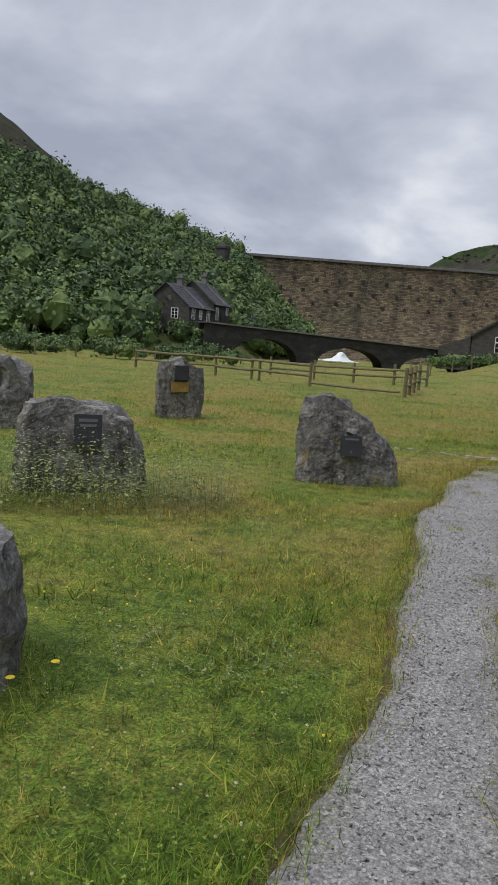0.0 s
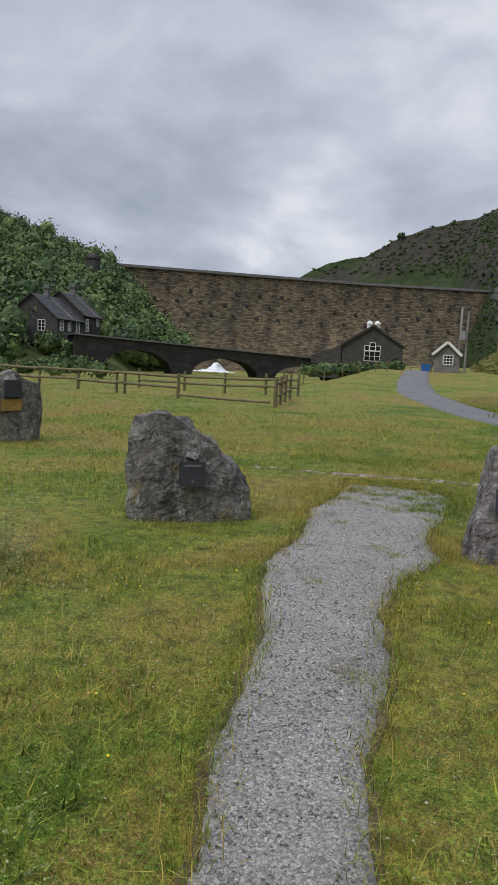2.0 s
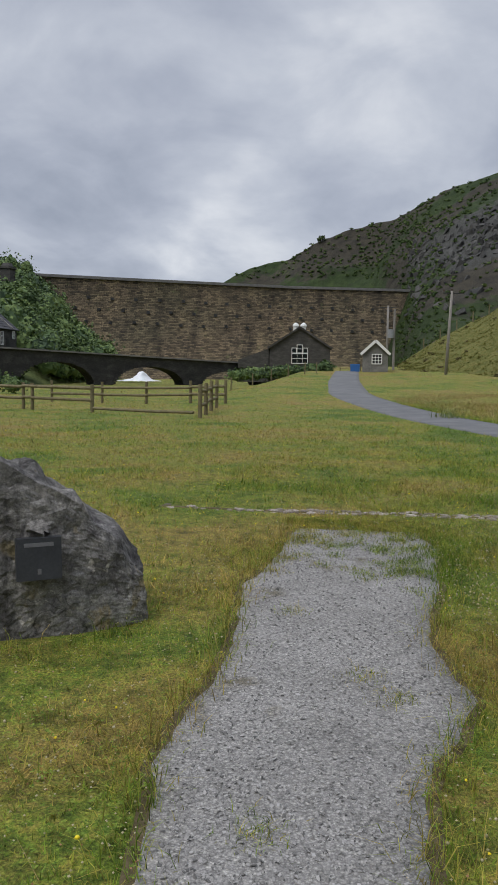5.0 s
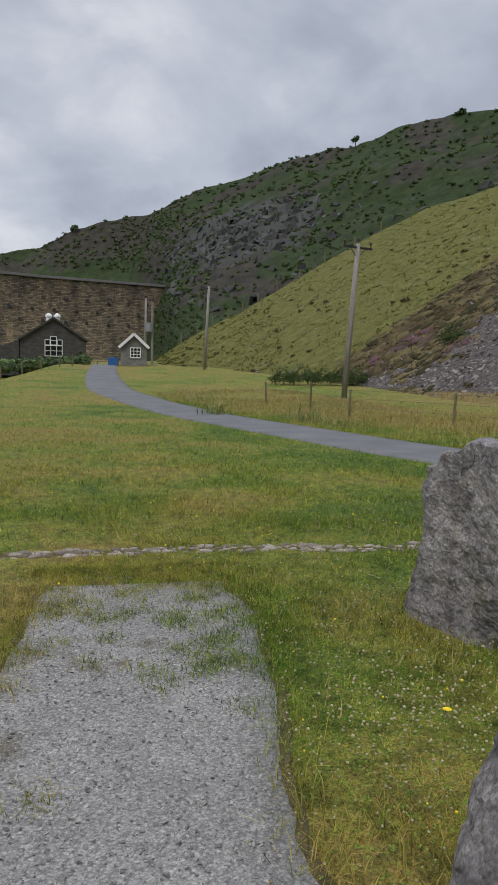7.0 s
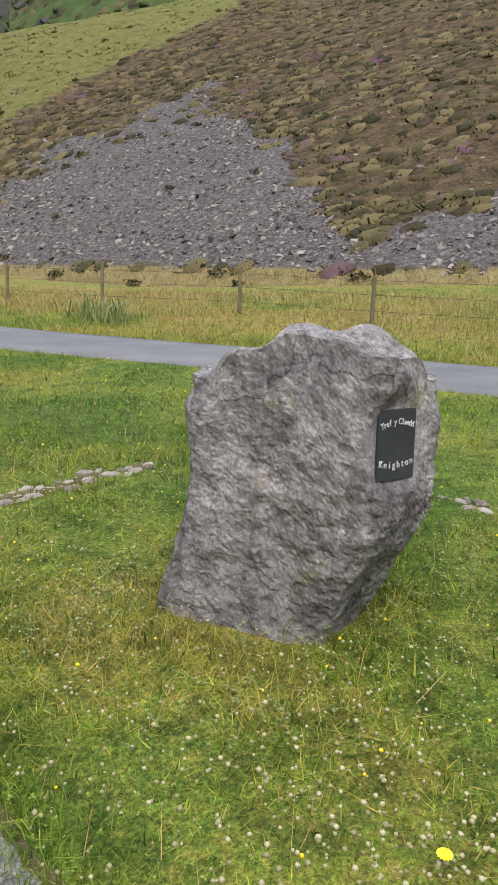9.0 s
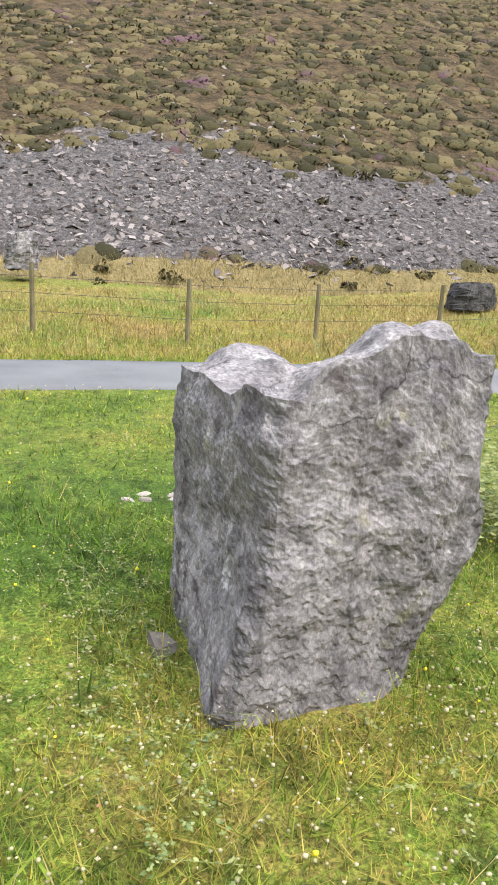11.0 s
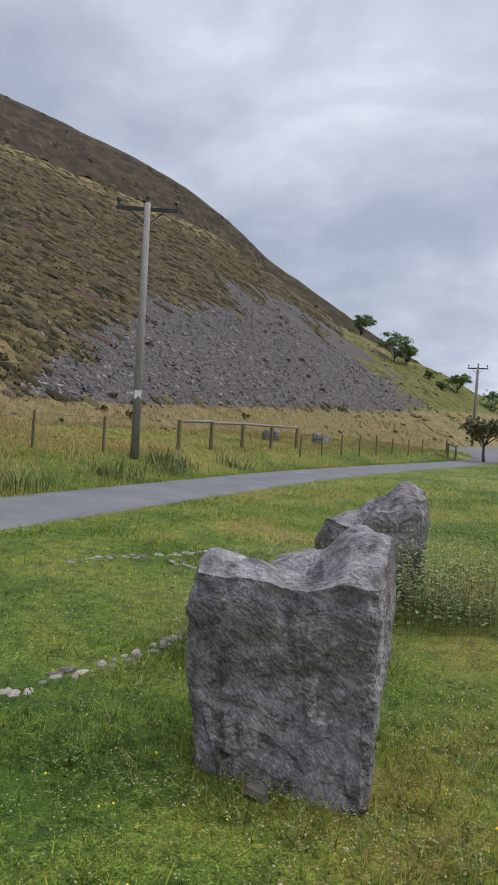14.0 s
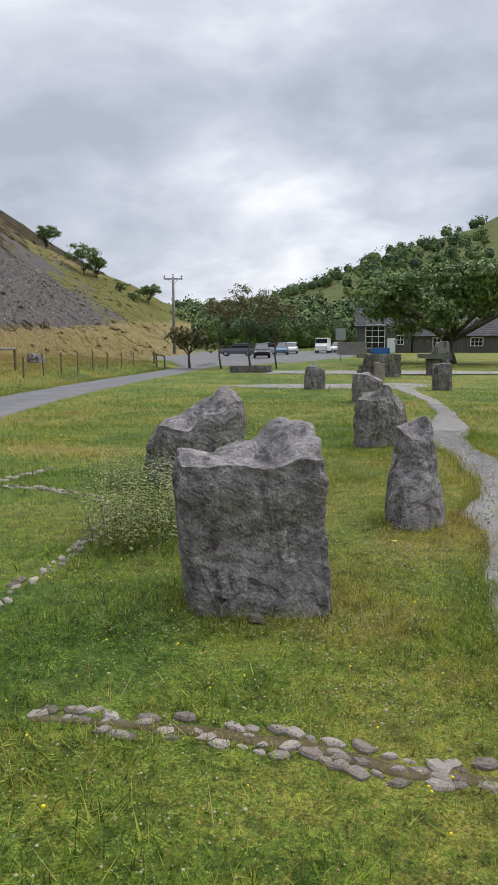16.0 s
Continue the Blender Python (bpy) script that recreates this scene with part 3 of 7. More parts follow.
thing("gravel_path", "narrow grey gravel footpath trodden through the grass", "path", strip(PATH_L, PATH_R, 0.012, 0.09, 3.0, 900, 9), gravel, kind="structure", smooth=True)
ROAD_L = [(float(road_x(y)) - 1.2, y) for y in range(-46, 81, 2)]
ROAD_R = [(float(road_x(y)) + 1.2, y) for y in range(-46, 81, 2)]
thing("road", "single-track grey asphalt lane curving through the valley", "road", strip(ROAD_L, ROAD_R, 0.03, 0.06, 8.0, 500, 9, 0.02), asphalt, kind="structure", smooth=True)


def path_edges(y):
    y = np.asarray(y, float)
    l = np.interp(y, [p[1] for p in PATH_L], [p[0] for p in PATH_L]) + 0.09 * fbm(y * 2.3, y * 0 + 1.7, 3.0, 5)
    r = np.interp(y, [p[1] for p in PATH_R], [p[0] for p in PATH_R]) + 0.09 * fbm(y * 2.3, y * 0 + 9.1, 8.0, 5)
    return l, r


def in_path(x, y, margin=0.0):
    l, r = path_edges(y)
    return (x > l + margin) & (x < r - margin) & (y < 11.2 + 0.6 * fbm(x * 2, y * 0, 2.0, 3)) & (y > -14)


def in_road(x, y, margin=0.0):
    return np.abs(x - road_x(y)) < 1.2 + margin


class Hill:
    """A hillside between a foot line and a crest line. Rows: eye's y, bearing, distance of the foot, height angle and distance of the crest."""

    def __init__(self, rows, power=1.0, rough=0.5, size=14.0, seed=1.0, nu=260, ns=90, back=60.0, sink=0.4):
        rows = np.array(rows, float)
        b = np.radians(rows[:, 1])
        ux, uy = np.sin(b), np.cos(b)
        foot = np.c_[ux * rows[:, 2], rows[:, 0] + uy * rows[:, 2]]
        crest = np.c_[ux * rows[:, 4], rows[:, 0] + uy * rows[:, 4], 1.45 + rows[:, 4] * np.tan(np.radians(rows[:, 3]))]
        self.key = np.linspace(0, 1, len(rows))
        self.foot, self.crest, self.power, self.rough, self.size, self.seed, self.sink = foot, crest, power, rough, size, seed, sink
        self.nu, self.ns, self.back = nu, ns, back

    def line(self, u, cols):
        w = 0.35 / len(self.key)
        return sum(np.stack([np.interp(np.clip(u + d, 0, 1), self.key, c) for c in cols.T], -1) for d in (-w, 0, w)) / 3

    def place(self, u, s):
        u, s = np.asarray(u, float), np.asarray(s, float)
        f, c = self.line(u, self.foot), self.line(u, self.crest)
        xy = f + (c[..., :2] - f) * s[..., None]
        z0 = ground_z(f[..., 0], f[..., 1]) - self.sink
        k = np.clip(s, 0, 1)
        z = z0 + (c[..., 2] - z0) * k ** self.power
        d = np.linalg.norm(c[..., :2] - f, axis=-1)
        z = z - 0.35 * np.maximum(s - 1, 0) * d
        z = z + self.rough * fbm(xy[..., 0] / self.size, xy[..., 1] / self.size, self.seed, 5) * np.clip(np.minimum(k * 6, 1.0), 0, 1)
        return np.stack([xy[..., 0], xy[..., 1], z], -1)

    def shell(self):
        u = np.linspace(0, 1, self.nu)
        s = np.r_[np.linspace(0, 1, self.ns), 1.04, 1.12, 1.3]
        U, S = np.meshgrid(u, s, indexing="ij")
        p = self.place(U, S)
        m = len(s)
        i, j = np.meshgrid(np.arange(self.nu - 1), np.arange(m - 1), indexing="ij")
        q = (i * m + j).ravel()
        return Shell().put(p.reshape(-1, 3), np.c_[q, q + 1, q + m + 1, q + m]), p

    def build(self, name, label, mat, cover=None):
        sh, p = self.shell()
        ob = thing(name, label, "hillside", sh, mat, kind="structure", smooth=True)
        if cover:
            c = cover(p.reshape(-1, 3))
            at = ob.data.color_attributes.new("cover", "FLOAT_COLOR", "POINT")
            at.data.foreach_set("color", np.c_[c, np.ones(len(c))].ravel())
        return ob


def bearing(p, ex=-0.4, ey=10.0):
    dx, dy = p[..., 0] - ex, p[..., 1] - ey
    return np.degrees(np.arctan2(dx, dy)) % 360, np.degrees(np.arctan2(p[..., 2] - 1.4, np.hypot(dx, dy)))


def cover_east(p):
    az, el = bearing(p)
    top = 2.6 * fbm(p[..., 0] / 3.5, p[..., 1] / 3.5, 77.0, 5) + np.interp(az, [19, 24, 28.7, 34.3, 39.9, 45, 50, 55, 58, 62, 75, 89, 98.5, 107, 112.8, 116, 119, 122, 125.6, 131, 136, 144, 151, 158, 161], [-1.5, 1.2, 4.1, 7.6, 10.3, 11.5, 8.5, 4, 1.5, 3, 9.2, 10, 9, 7.3, 5.9, 4, 1, 1, 5.2, 7.8, 9.6, 11, 8, 3, 0])
    low = np.interp(az, [19, 60, 89, 97, 113, 130, 145, 160], [-1.2, -0.6, 0.8, 0.3, 1.3, 1.4, 1.8, 2.0])
    scree = np.clip(0.5 + (top - el) * 0.24, 0, 1) * np.clip(0.5 + (el - low) * 0.8, 0, 1)
    heath_line = np.interp(az, [12, 17.7, 25, 29, 38, 46, 54], [-6, 0.8, 5.6, 8.5, 13.4, 16.9, 24])
    heath = np.clip(0.5 + (heath_line - el) * 0.3, 0, 1) * np.clip((az - 14) / 6, 0, 1) * np.clip((154 - az) / 5, 0, 1)
    dry = np.clip(0.5 + (low + 0.1 - el) * 0.7, 0, 1) * np.clip((az - 10) / 15, 0, 1)
    dist = np.interp(az, [60, 100, 118, 130, 143, 155], [40, 23.3, 20.9, 18, 14.6, 6.8])
    dry = np.maximum(dry, np.clip(0.2 + 0.36 * np.exp(-((dist - el) / 1.6) ** 2), 0, 1) * (az > 95))
    dry = np.maximum(dry, 0.28 * np.clip((az - 55) / 20, 0, 1))
    dry = np.maximum(dry, np.exp(-((az - 119 - (el - 3) * 0.5) / 4.0) ** 2) * np.clip(0.5 + (6.5 - el) * 0.3, 0, 1) * (0.85 + 0.5 * fbm(p[..., 0] / 2.5, p[..., 1] / 2.5, 55.0, 3)))
    return np.c_[heath, scree, dry]


hill_east = Hill([(5, 2.2, 78, 0.6, 95), (5, 7.3, 66, 3.6, 98), (5, 12, 56, 6.4, 98), (6.5, 21.3, 40, 11.9, 95), (8, 28, 32, 13.9, 90), (8, 40.5, 25, 16.8, 85), (8, 53, 21.5, 19, 80), (9.5, 75, 19, 21.5, 75), (10.8, 90, 18.5, 22.8, 75),
                  (12.5, 104, 19.5, 22.9, 76), (12.5, 118.5, 23, 20.6, 82), (12.5, 130.6, 27, 17.6, 90), (13.5, 142.5, 35, 14.3, 100), (14, 148.8, 44, 10.5, 110), (14, 154.8, 58, 6.8, 125), (14, 160.2, 76, 4.9, 140), (14.5, 165.5, 100, 2.4, 155)], 1.0, 0.7, 9.0, 2.0, 420, 130)
hill_east.build("hillside_east", "steep moorland hillside with heather, grass and grey slate scree", hill_e_mat, cover_east)


def cover_back(p):
    az, el = bearing(p)
    h = np.clip(0.75 + 0.5 * fbm(p[:, 0] / 30, p[:, 1] / 30, 3.0), 0, 1) * np.clip(0.55 + 0.45 * ((az > 90) & (az < 146)), 0, 1)
    sc = np.clip(0.25 + 0.8 * fbm(p[:, 0] / 18, p[:, 1] / 18, 8.0), 0, 1) * (az < 100)
    strip_el = np.interp(az, [29, 40, 53, 70, 95, 102.3, 106.9, 113.7, 120], [15.6, 17.9, 19.8, 21.4, 27.6, 26.5, 24.4, 21.9, 18])
    green = np.where(az < 80, np.clip(0.5 + (strip_el - el) * 0.6, 0, 1), np.exp(-((el - strip_el) / 0.36) ** 2) * (az < 115))
    loose = np.clip(0.5 + (strip_el - 0.7 - el) * 0.9, 0, 1) * (az > 88) * (az < 112) * (0.75 + 0.6 * fbm(p[:, 0] / 9, p[:, 1] / 9, 18.0))
    return np.c_[h, np.maximum(sc * 0.6 * (green < 0.5), loose), green * (loose < 0.5)]


hill_back = Hill([(8, 29, 110, 16, 200), (8, 34.7, 108, 19.6, 190), (8, 45, 100, 22.5, 185), (9, 60, 95, 24.5, 180), (10, 80, 90, 25.6, 175), (12.5, 104, 90, 25.8, 175), (12.5, 112.5, 92, 25.2, 178), (12.5, 121.4, 98, 22.7, 180), (12.5, 130.4, 105, 20.6, 185), (12.5, 138, 110, 18.1, 190), (13.5, 143, 115, 15.3, 190), (14, 146.5, 120, 12.9, 190), (14, 151, 130, 10.3, 190), (14, 154.3, 135, 7.9, 195), (14, 160, 150, 4.8, 200)], 1.0, 1.6, 20.0, 4.0, 200, 50)
hill_back.build("hillside_east_upper", "dark brown heather moor rising behind the nearer slope", hill_b_mat, cover_back)


def cover_north(p):
    az, el = bearing(p, -0.4, 6.0)
    az = (az + 180) % 360 - 180
    n = fbm(p[:, 0] / 26, p[:, 1] / 26, 6.0)
    heath = np.clip(0.35 + 0.9 * n + 0.3 * np.exp(-((el - 9.5) / 4) ** 2), 0, 1)
    crag = np.clip(0.05 + 1.3 * np.exp(-((az - 9 - (el - 10) * 1.2) / 3.8) ** 2 - ((el - 10.6) / 2.4) ** 2) + 0.55 * fbm(p[:, 0] / 9, p[:, 1] / 9, 12.0), 0, 1) * (el > 6) * (az > 3)
    return np.c_[heath, crag, np.clip(0.2 + 0.5 * fbm(p[:, 0] / 40, p[:, 1] / 40, 21.0), 0, 1) * (az < -4)]


hill_north = Hill([(5, -18, 330, 3, 460), (5, -13.5, 320, 5.4, 440), (5, -11.4, 310, 7.1, 430), (5, -9, 305, 8.2, 430), (5, -5, 300, 8.8, 430), (5, -3, 295, 10.3, 430), (5, 0, 292, 11, 430), (5, 1.4, 275, 11.4, 430), (5, 3.0, 200, 11.9, 425), (5, 4.2, 140, 12.5, 420), (5, 5.5, 115, 13, 410), (6, 8.4, 100, 14.2, 400), (6.5, 13.5, 95, 16.2, 380), (7, 17, 92, 16.9, 360), (7, 21.1, 92, 18.0, 350), (8, 28.3, 98, 18.9, 320), (8, 34, 100, 19.2, 300), (8, 44, 110, 18, 290)], 1.35, 7.0, 34.0, 9.0, 300, 110)
hill_north.build("hillside_north", "far hillside of bracken, heather and grey crags", hill_n_mat, cover_north)
hill_west = Hill([(3, -96, 110, 15, 260), (3, -70, 110, 16, 260), (2, -55, 105, 15.5, 260), (0, -47, 98, 16.6, 260), (0, -43, 96, 15.1, 260), (0, -39.5, 95, 13.2, 255), (0, -36.8, 95, 10.9, 252), (0, -34.2, 95, 9.7, 250), (1, -30.4, 95, 8.3, 245), (1, -26, 98, 7.0, 240), (3, -24, 105, 5.6, 235), (5, -21.5, 130, 2.2, 230), (5, -18.5, 190, -0.2, 225)], 1.0, 2.5, 30.0, 14.0, 160, 60)


def cover_west(p):
    az, el = bearing(p, 0, 0)
    az = (az + 180) % 360 - 180
    moor = np.clip(0.5 + (el - np.interp(az, [-50, -43, -38.8, -35], [9.5, 10.6, 9.8, 9.6])) * 0.5, 0, 1) * (az < -33)
    return np.c_[moor, 0 * moor, 0 * moor]


hill_west.build("hillside_west", "wooded hillside with brown moor above the far bank of the river", wood_floor, cover_west)
hill_south = Hill([(15, 150, 190, 2, 350), (15, 162, 170, 3, 350), (15, 168, 165, 3.2, 350), (15, 172, 160, 3.7, 350), (15, 174.3, 160, 4.7, 350), (15, 178.6, 160, 6.1, 350), (15, 183.6, 155, 8.0, 350), (15, 188.4, 150, 9.5, 350), (15, 200, 150, 12, 350), (15, 220, 140, 14, 330), (15, 245, 130, 15, 300), (10, 268, 115, 15, 265)], 1.1, 4.0, 40.0, 17.0, 160, 50)


def cover_south(p):
    el = bearing(p, 1, 15)[1]
    grass = np.clip(0.5 + (el - 2.8) * 0.4, 0, 1) * (0.75 + 0.6 * fbm(p[:, 0] / 30, p[:, 1] / 30, 5.0))
    return np.c_[np.clip(0.2 + 0.5 * fbm(p[:, 0] / 22, p[:, 1] / 22, 6.0), 0, 1), 0 * grass, np.clip(grass, 0, 1)]


hill_south.build("hillside_south", "far hillside of woods and rough pasture down the valley", wood_floor, cover_south)


# ---- standing stones ----
def rock_shell(poly, tops, bulge=(0.0, 0.0, 0.0), lean=(0, 0), n=120, ns=46, nc=22, rough=0.035, chunk=0.05, seed=0.0, sharp=3.0, strata=0.0, flats=(), poly_top=None, blend=0.55, corner=0.2):
    """A boulder from its plan outline and the heights of its top; sides swell by bulge at base, middle and top."""
    def outline(pts):
        p, q = np.array(pts, float), []
        for i in range(len(p)):
            a, b = p[i], p[(i + 1) % len(p)]
            q += [a * (1 - corner) + b * corner, a * 0.5 + b * 0.5 + (a + b - 2 * p.mean(0)) * 0.006, a * corner + b * (1 - corner)]
        q = np.array(q)
        loop = np.vstack([q, q[:1]])
        k = np.r_[0, np.cumsum(np.linalg.norm(np.diff(loop, axis=0), axis=1) + 0.02)]
        at = np.linspace(0, k[-1], n, endpoint=False)
        return np.c_[np.interp(at, k, loop[:, 0]), np.interp(at, k, loop[:, 1])]

    base = outline(poly)
    ring = outline(poly_top or poly)
    c = ring.mean(0)
    tp = np.array(tops, float)

    def top(xy):
        d = np.linalg.norm(xy[:, None, :] - tp[None, :, :2], axis=2) + 0.02
        w = d ** -sharp
        return (w * tp[None, :, 2]).sum(1) / w.sum(1)

    rows = []
    for s in np.linspace(0, 1, ns):
        k = (1 + np.interp(s, (0, 0.5, 1), bulge)) * (1 - 0.055 * step01(s, 0.86, 1.0))
        low = step01(s, 0.0, blend)
        xy = c + ((base * (1 - low) + ring * low) - c) * k
        z = -0.12 + (top(c + (ring - c) * (1 + bulge[2])) + 0.12) * s
        rows.append(np.c_[xy, z])
    edge = c + (ring - c) * (1 + bulge[2]) * 0.945
    for s in np.linspace(0, 1, nc + 1)[1:]:
        xy = c + (edge - c) * (1 - s * 0.985)
        rows.append(np.c_[xy, top(xy)])
    v = np.concatenate(rows)
    v[:, 0] += lean[0] * v[:, 2]
    v[:, 1] += lean[1] * v[:, 2]
    m = len(rows)
    mid = np.array([c[0], c[1], 0.45])
    out = v - mid
    out[:, 2] *= 0.7
    out /= np.linalg.norm(out, axis=1)[:, None] + 1e-6
    off = Vector((seed * 3.7, seed * 1.9, seed * 5.3))
    disp = np.empty(len(v))
    for i, w in enumerate(v):
        w = Vector(w) + off
        cells = noise.voronoi(Vector((w.x * 2.4, w.y * 2.4, w.z * 1.5)), distance_metric="DISTANCE")[0]
        a = noise.fractal(w * 5.0, 0.55, 2.1, 6)
        b = noise.ridged_multi_fractal(w * 2.2, 0.9, 2.0, 3, 0.9, 2.0)
        disp[i] = chunk * 0.75 * (cells[1] - cells[0] - 0.25) + rough * 0.65 * a + rough * 0.4 * (b - 1.2) + strata * math.sin(w.z * 38 + 6 * a)
    v = v + out * disp[:, None]
    for centre, normal, reach in flats:
        o, nn = np.array(centre, float), np.array(normal, float)
        nn /= np.linalg.norm(nn)
        rel = v - o
        dist = rel @ nn
        flat = np.linalg.norm(rel - dist[:, None] * nn, axis=1)
        w = np.clip((reach * 1.5 - flat) / (reach * 0.5), 0, 1) * (dist > -0.07)
        v = v - nn[None] * ((dist + 0.004) * w)[:, None]
    i, j = np.meshgrid(np.arange(m - 1), np.arange(n), indexing="ij")
    k = (j + 1) % n
    f = np.c_[(i * n + j).ravel(), (i * n + k).ravel(), ((i + 1) * n + k).ravel(), ((i + 1) * n + j).ravel()]
    sh = Shell().put(v, f)
    e = (m - 1) * n
    sh.f.append(np.array([[e + q for q in range(n)]]))
    return sh


def stone_at(name, label, poly, tops, mat, group="standing stones", **kw):
    """A standing stone in world metres, its origin at its foot."""
    c = np.mean(np.array(poly, float), 0)
    z = float(ground_z(c[0], c[1]))
    p = [(a - c[0], b - c[1]) for a, b in poly]
    t = [(a - c[0], b - c[1], h - z) for a, b, h in tops]
    if "poly_top" in kw:
        kw["poly_top"] = [(a - c[0], b - c[1]) for a, b in kw["poly_top"]]
    kw["flats"] = [((a[0] - c[0], a[1] - c[1], a[2] - z), b, r) for a, b, r in kw.get("flats", ())]
    ob = thing(name, label, "boulder", at=(c[0], c[1], z), group=group)
    part("stone", rock_shell(p, t, **kw), mat, ob, smooth=False)
    return ob


def curved_text(words, size, mat, parent, at):
    """Lettering cut into a plaque."""
    cu = bpy.data.curves.new("lettering", "FONT")
    cu.body, cu.size, cu.align_x, cu.align_y, cu.extrude = words, size, "CENTER", "CENTER", 0.0015
    ob = new("lettering", cu)
    me = bpy.data.meshes.new_from_object(ob)
    bpy.data.objects.remove(ob)
    me.materials.append(mat)
    ob = new("lettering", me)
    ob.parent, ob.matrix_basis = parent, at
    return ob


def plaque(stone, centre, normal, w, h, lines=(), tilt=0.0, label="dark slate name plaque", roll=0.0):
    """A slate tablet let into a stone, in world metres; lines: (words or bar width, height on the plaque, size)."""
    nrm = Vector(normal).normalized()
    zax = Vector((0, 0, 1)) - nrm * nrm.z
    zax.normalize()
    xax = zax.cross(nrm)
    rot = Matrix((xax, zax, nrm)).transposed().to_4x4() @ Matrix.Rotation(radians(roll), 4, "Z")
    m = Matrix.Translation(Vector(centre) - stone.location) @ rot
    s = Shell().box((0, 0, -0.02), (w, h, 0.05), top=0.98)
    pl = part("plaque", s, plaque_mat, stone, label, at=m)
    for words, yy, size in lines:
        if isinstance(words, str):
            n = len(words)
            for i, ch in enumerate(words):
                if ch == " ":
                    continue
                k = (i - (n - 1) / 2) / max(n - 1, 1)
                curved_text(ch, size, letter_mat, pl, Matrix.Translation((k * w * 0.8, yy - abs(k) ** 2 * h * 0.22 * (1 if yy > 0 else -0.6), 0.006)) @ Matrix.Rotation(-k * 0.6 * (1 if yy > 0 else -0.5), 4, "Z"))
        else:
            part("lettering", Shell().box((0, yy, 0.006), (words, size, 0.003)), worn_lettering, pl)
    return pl


knighton = stone_at("standing_stone", "big split grey standing stone with notched top and slate plaque",
                    [(1.19, 10.77), (1.6, 10.83), (1.99, 10.9), (2.14, 10.68), (2.02, 10.35), (1.75, 10.2), (1.46, 10.16)],
                    [(1.25, 10.63, 0.91), (1.6, 10.74, 0.87), (2.07, 10.89, 0.89), (2.14, 10.68, 0.97), (1.98, 10.6, 0.93), (1.83, 10.46, 0.88), (1.62, 10.58, 0.88), (1.37, 10.46, 1.02), (1.48, 10.28, 1.12), (1.6, 10.12, 1.12), (1.55, 9.98, 1.03), (1.85, 10.0, 0.93), (2.12, 10.35, 0.86), (1.85, 10.25, 0.95)],
                    rock, bulge=(0.045, 0.045, 0.06), n=280, ns=110, nc=50, rough=0.03, chunk=0.045, seed=1.0, sharp=3.2, corner=0.1,
                    poly_top=[(1.25, 10.65), (1.65, 10.78), (2.08, 10.92), (2.2, 10.68), (2.06, 10.2), (1.85, 9.96), (1.47, 9.96), (1.37, 10.3)], blend=0.62,
                    flats=[((1.584, 9.966, 0.73), (-0.12, -0.99, 0.08), 0.133)])
plaque(knighton, (1.584, 9.966, 0.73), (-0.12, -0.99, 0.08), 0.2, 0.245, [("Tref y Clawdd", 0.078, 0.03), ("Knighton", -0.07, 0.034)], roll=-3.0)
llangollen = stone_at("standing_stone", "lichened dark wedge-shaped standing stone with square slate plaque",
                      [(-2.8, 8.0), (-2.2, 8.25), (-1.72, 8.58), (-1.85, 8.95), (-2.5, 8.85), (-2.95, 8.45)],
                      [(-2.75, 8.2, 0.98), (-2.6, 8.25, 1.06), (-2.4, 8.45, 0.98), (-2.2, 8.5, 0.8), (-1.98, 8.65, 0.55), (-1.78, 8.72, 0.3)], dark_rock, bulge=(0.02, 0.03, -0.02), n=140, ns=54, nc=24, seed=2.0, sharp=3.0, flats=[((-2.2, 8.16, 0.46), (0.5, -0.86, 0.1), 0.140)])
plaque(llangollen, (-2.2, 8.16, 0.46), (0.5, -0.86, 0.1), 0.25, 0.24, [(0.16, 0.08, 0.022), (0.02, -0.07, 0.03)])
st3 = stone_at("standing_stone", "dark lichened square-topped stone with a slate plaque on the face", [(-7.5, 12.75), (-6.85, 13.4), (-7.05, 13.75), (-7.6, 13.5), (-7.8, 13.05)], [(-7.55, 13.0, 1.12), (-7.35, 13.15, 1.27), (-7.1, 13.45, 1.02), (-7.5, 13.4, 1.1)], dark_rock, bulge=(-0.06, 0.05, 0.0), n=90, ns=34, nc=14, seed=3.0, flats=[((-7.15, 13.0, 0.92), (0.72, -0.69, 0.05), 0.156)])
plaque(st3, (-7.15, 13.0, 0.92), (0.72, -0.69, 0.05), 0.3, 0.3)
part("lichen_patch", Shell().box((0, 0, -0.03), (0.34, 0.2, 0.09), jitter=0.02), material("orange_lichen", [(0.14, 0.1, 0.04), (0.26, 0.165, 0.045), (0.38, 0.26, 0.07)], 14.0, 70.0, 0.95, 0.6), st3, "orange lichen crust", at=Matrix.Translation(Vector((-7.18, 13.0, 0.62)) - st3.location) @ Matrix.Rotation(radians(46), 4, "Z") @ Matrix.Rotation(radians(90), 4, "X"))
st4 = stone_at("standing_stone", "broad stepped dark stone overgrown with nettles, slate plaque", [(-4.75, 5.35), (-4.2, 5.75), (-3.78, 6.15), (-4.0, 6.6), (-4.6, 6.5), (-5.0, 5.9)], [(-4.75, 5.6, 0.84), (-4.5, 5.75, 0.92), (-4.2, 6.0, 0.84), (-4.02, 6.15, 0.74), (-3.85, 6.3, 0.42), (-4.5, 6.3, 0.85)], dark_rock, bulge=(0.08, 0.0, -0.04), n=120, ns=46, nc=18, seed=4.0, sharp=4.0, flats=[((-4.17, 5.77, 0.62), (0.68, -0.73, 0.12), 0.156)])
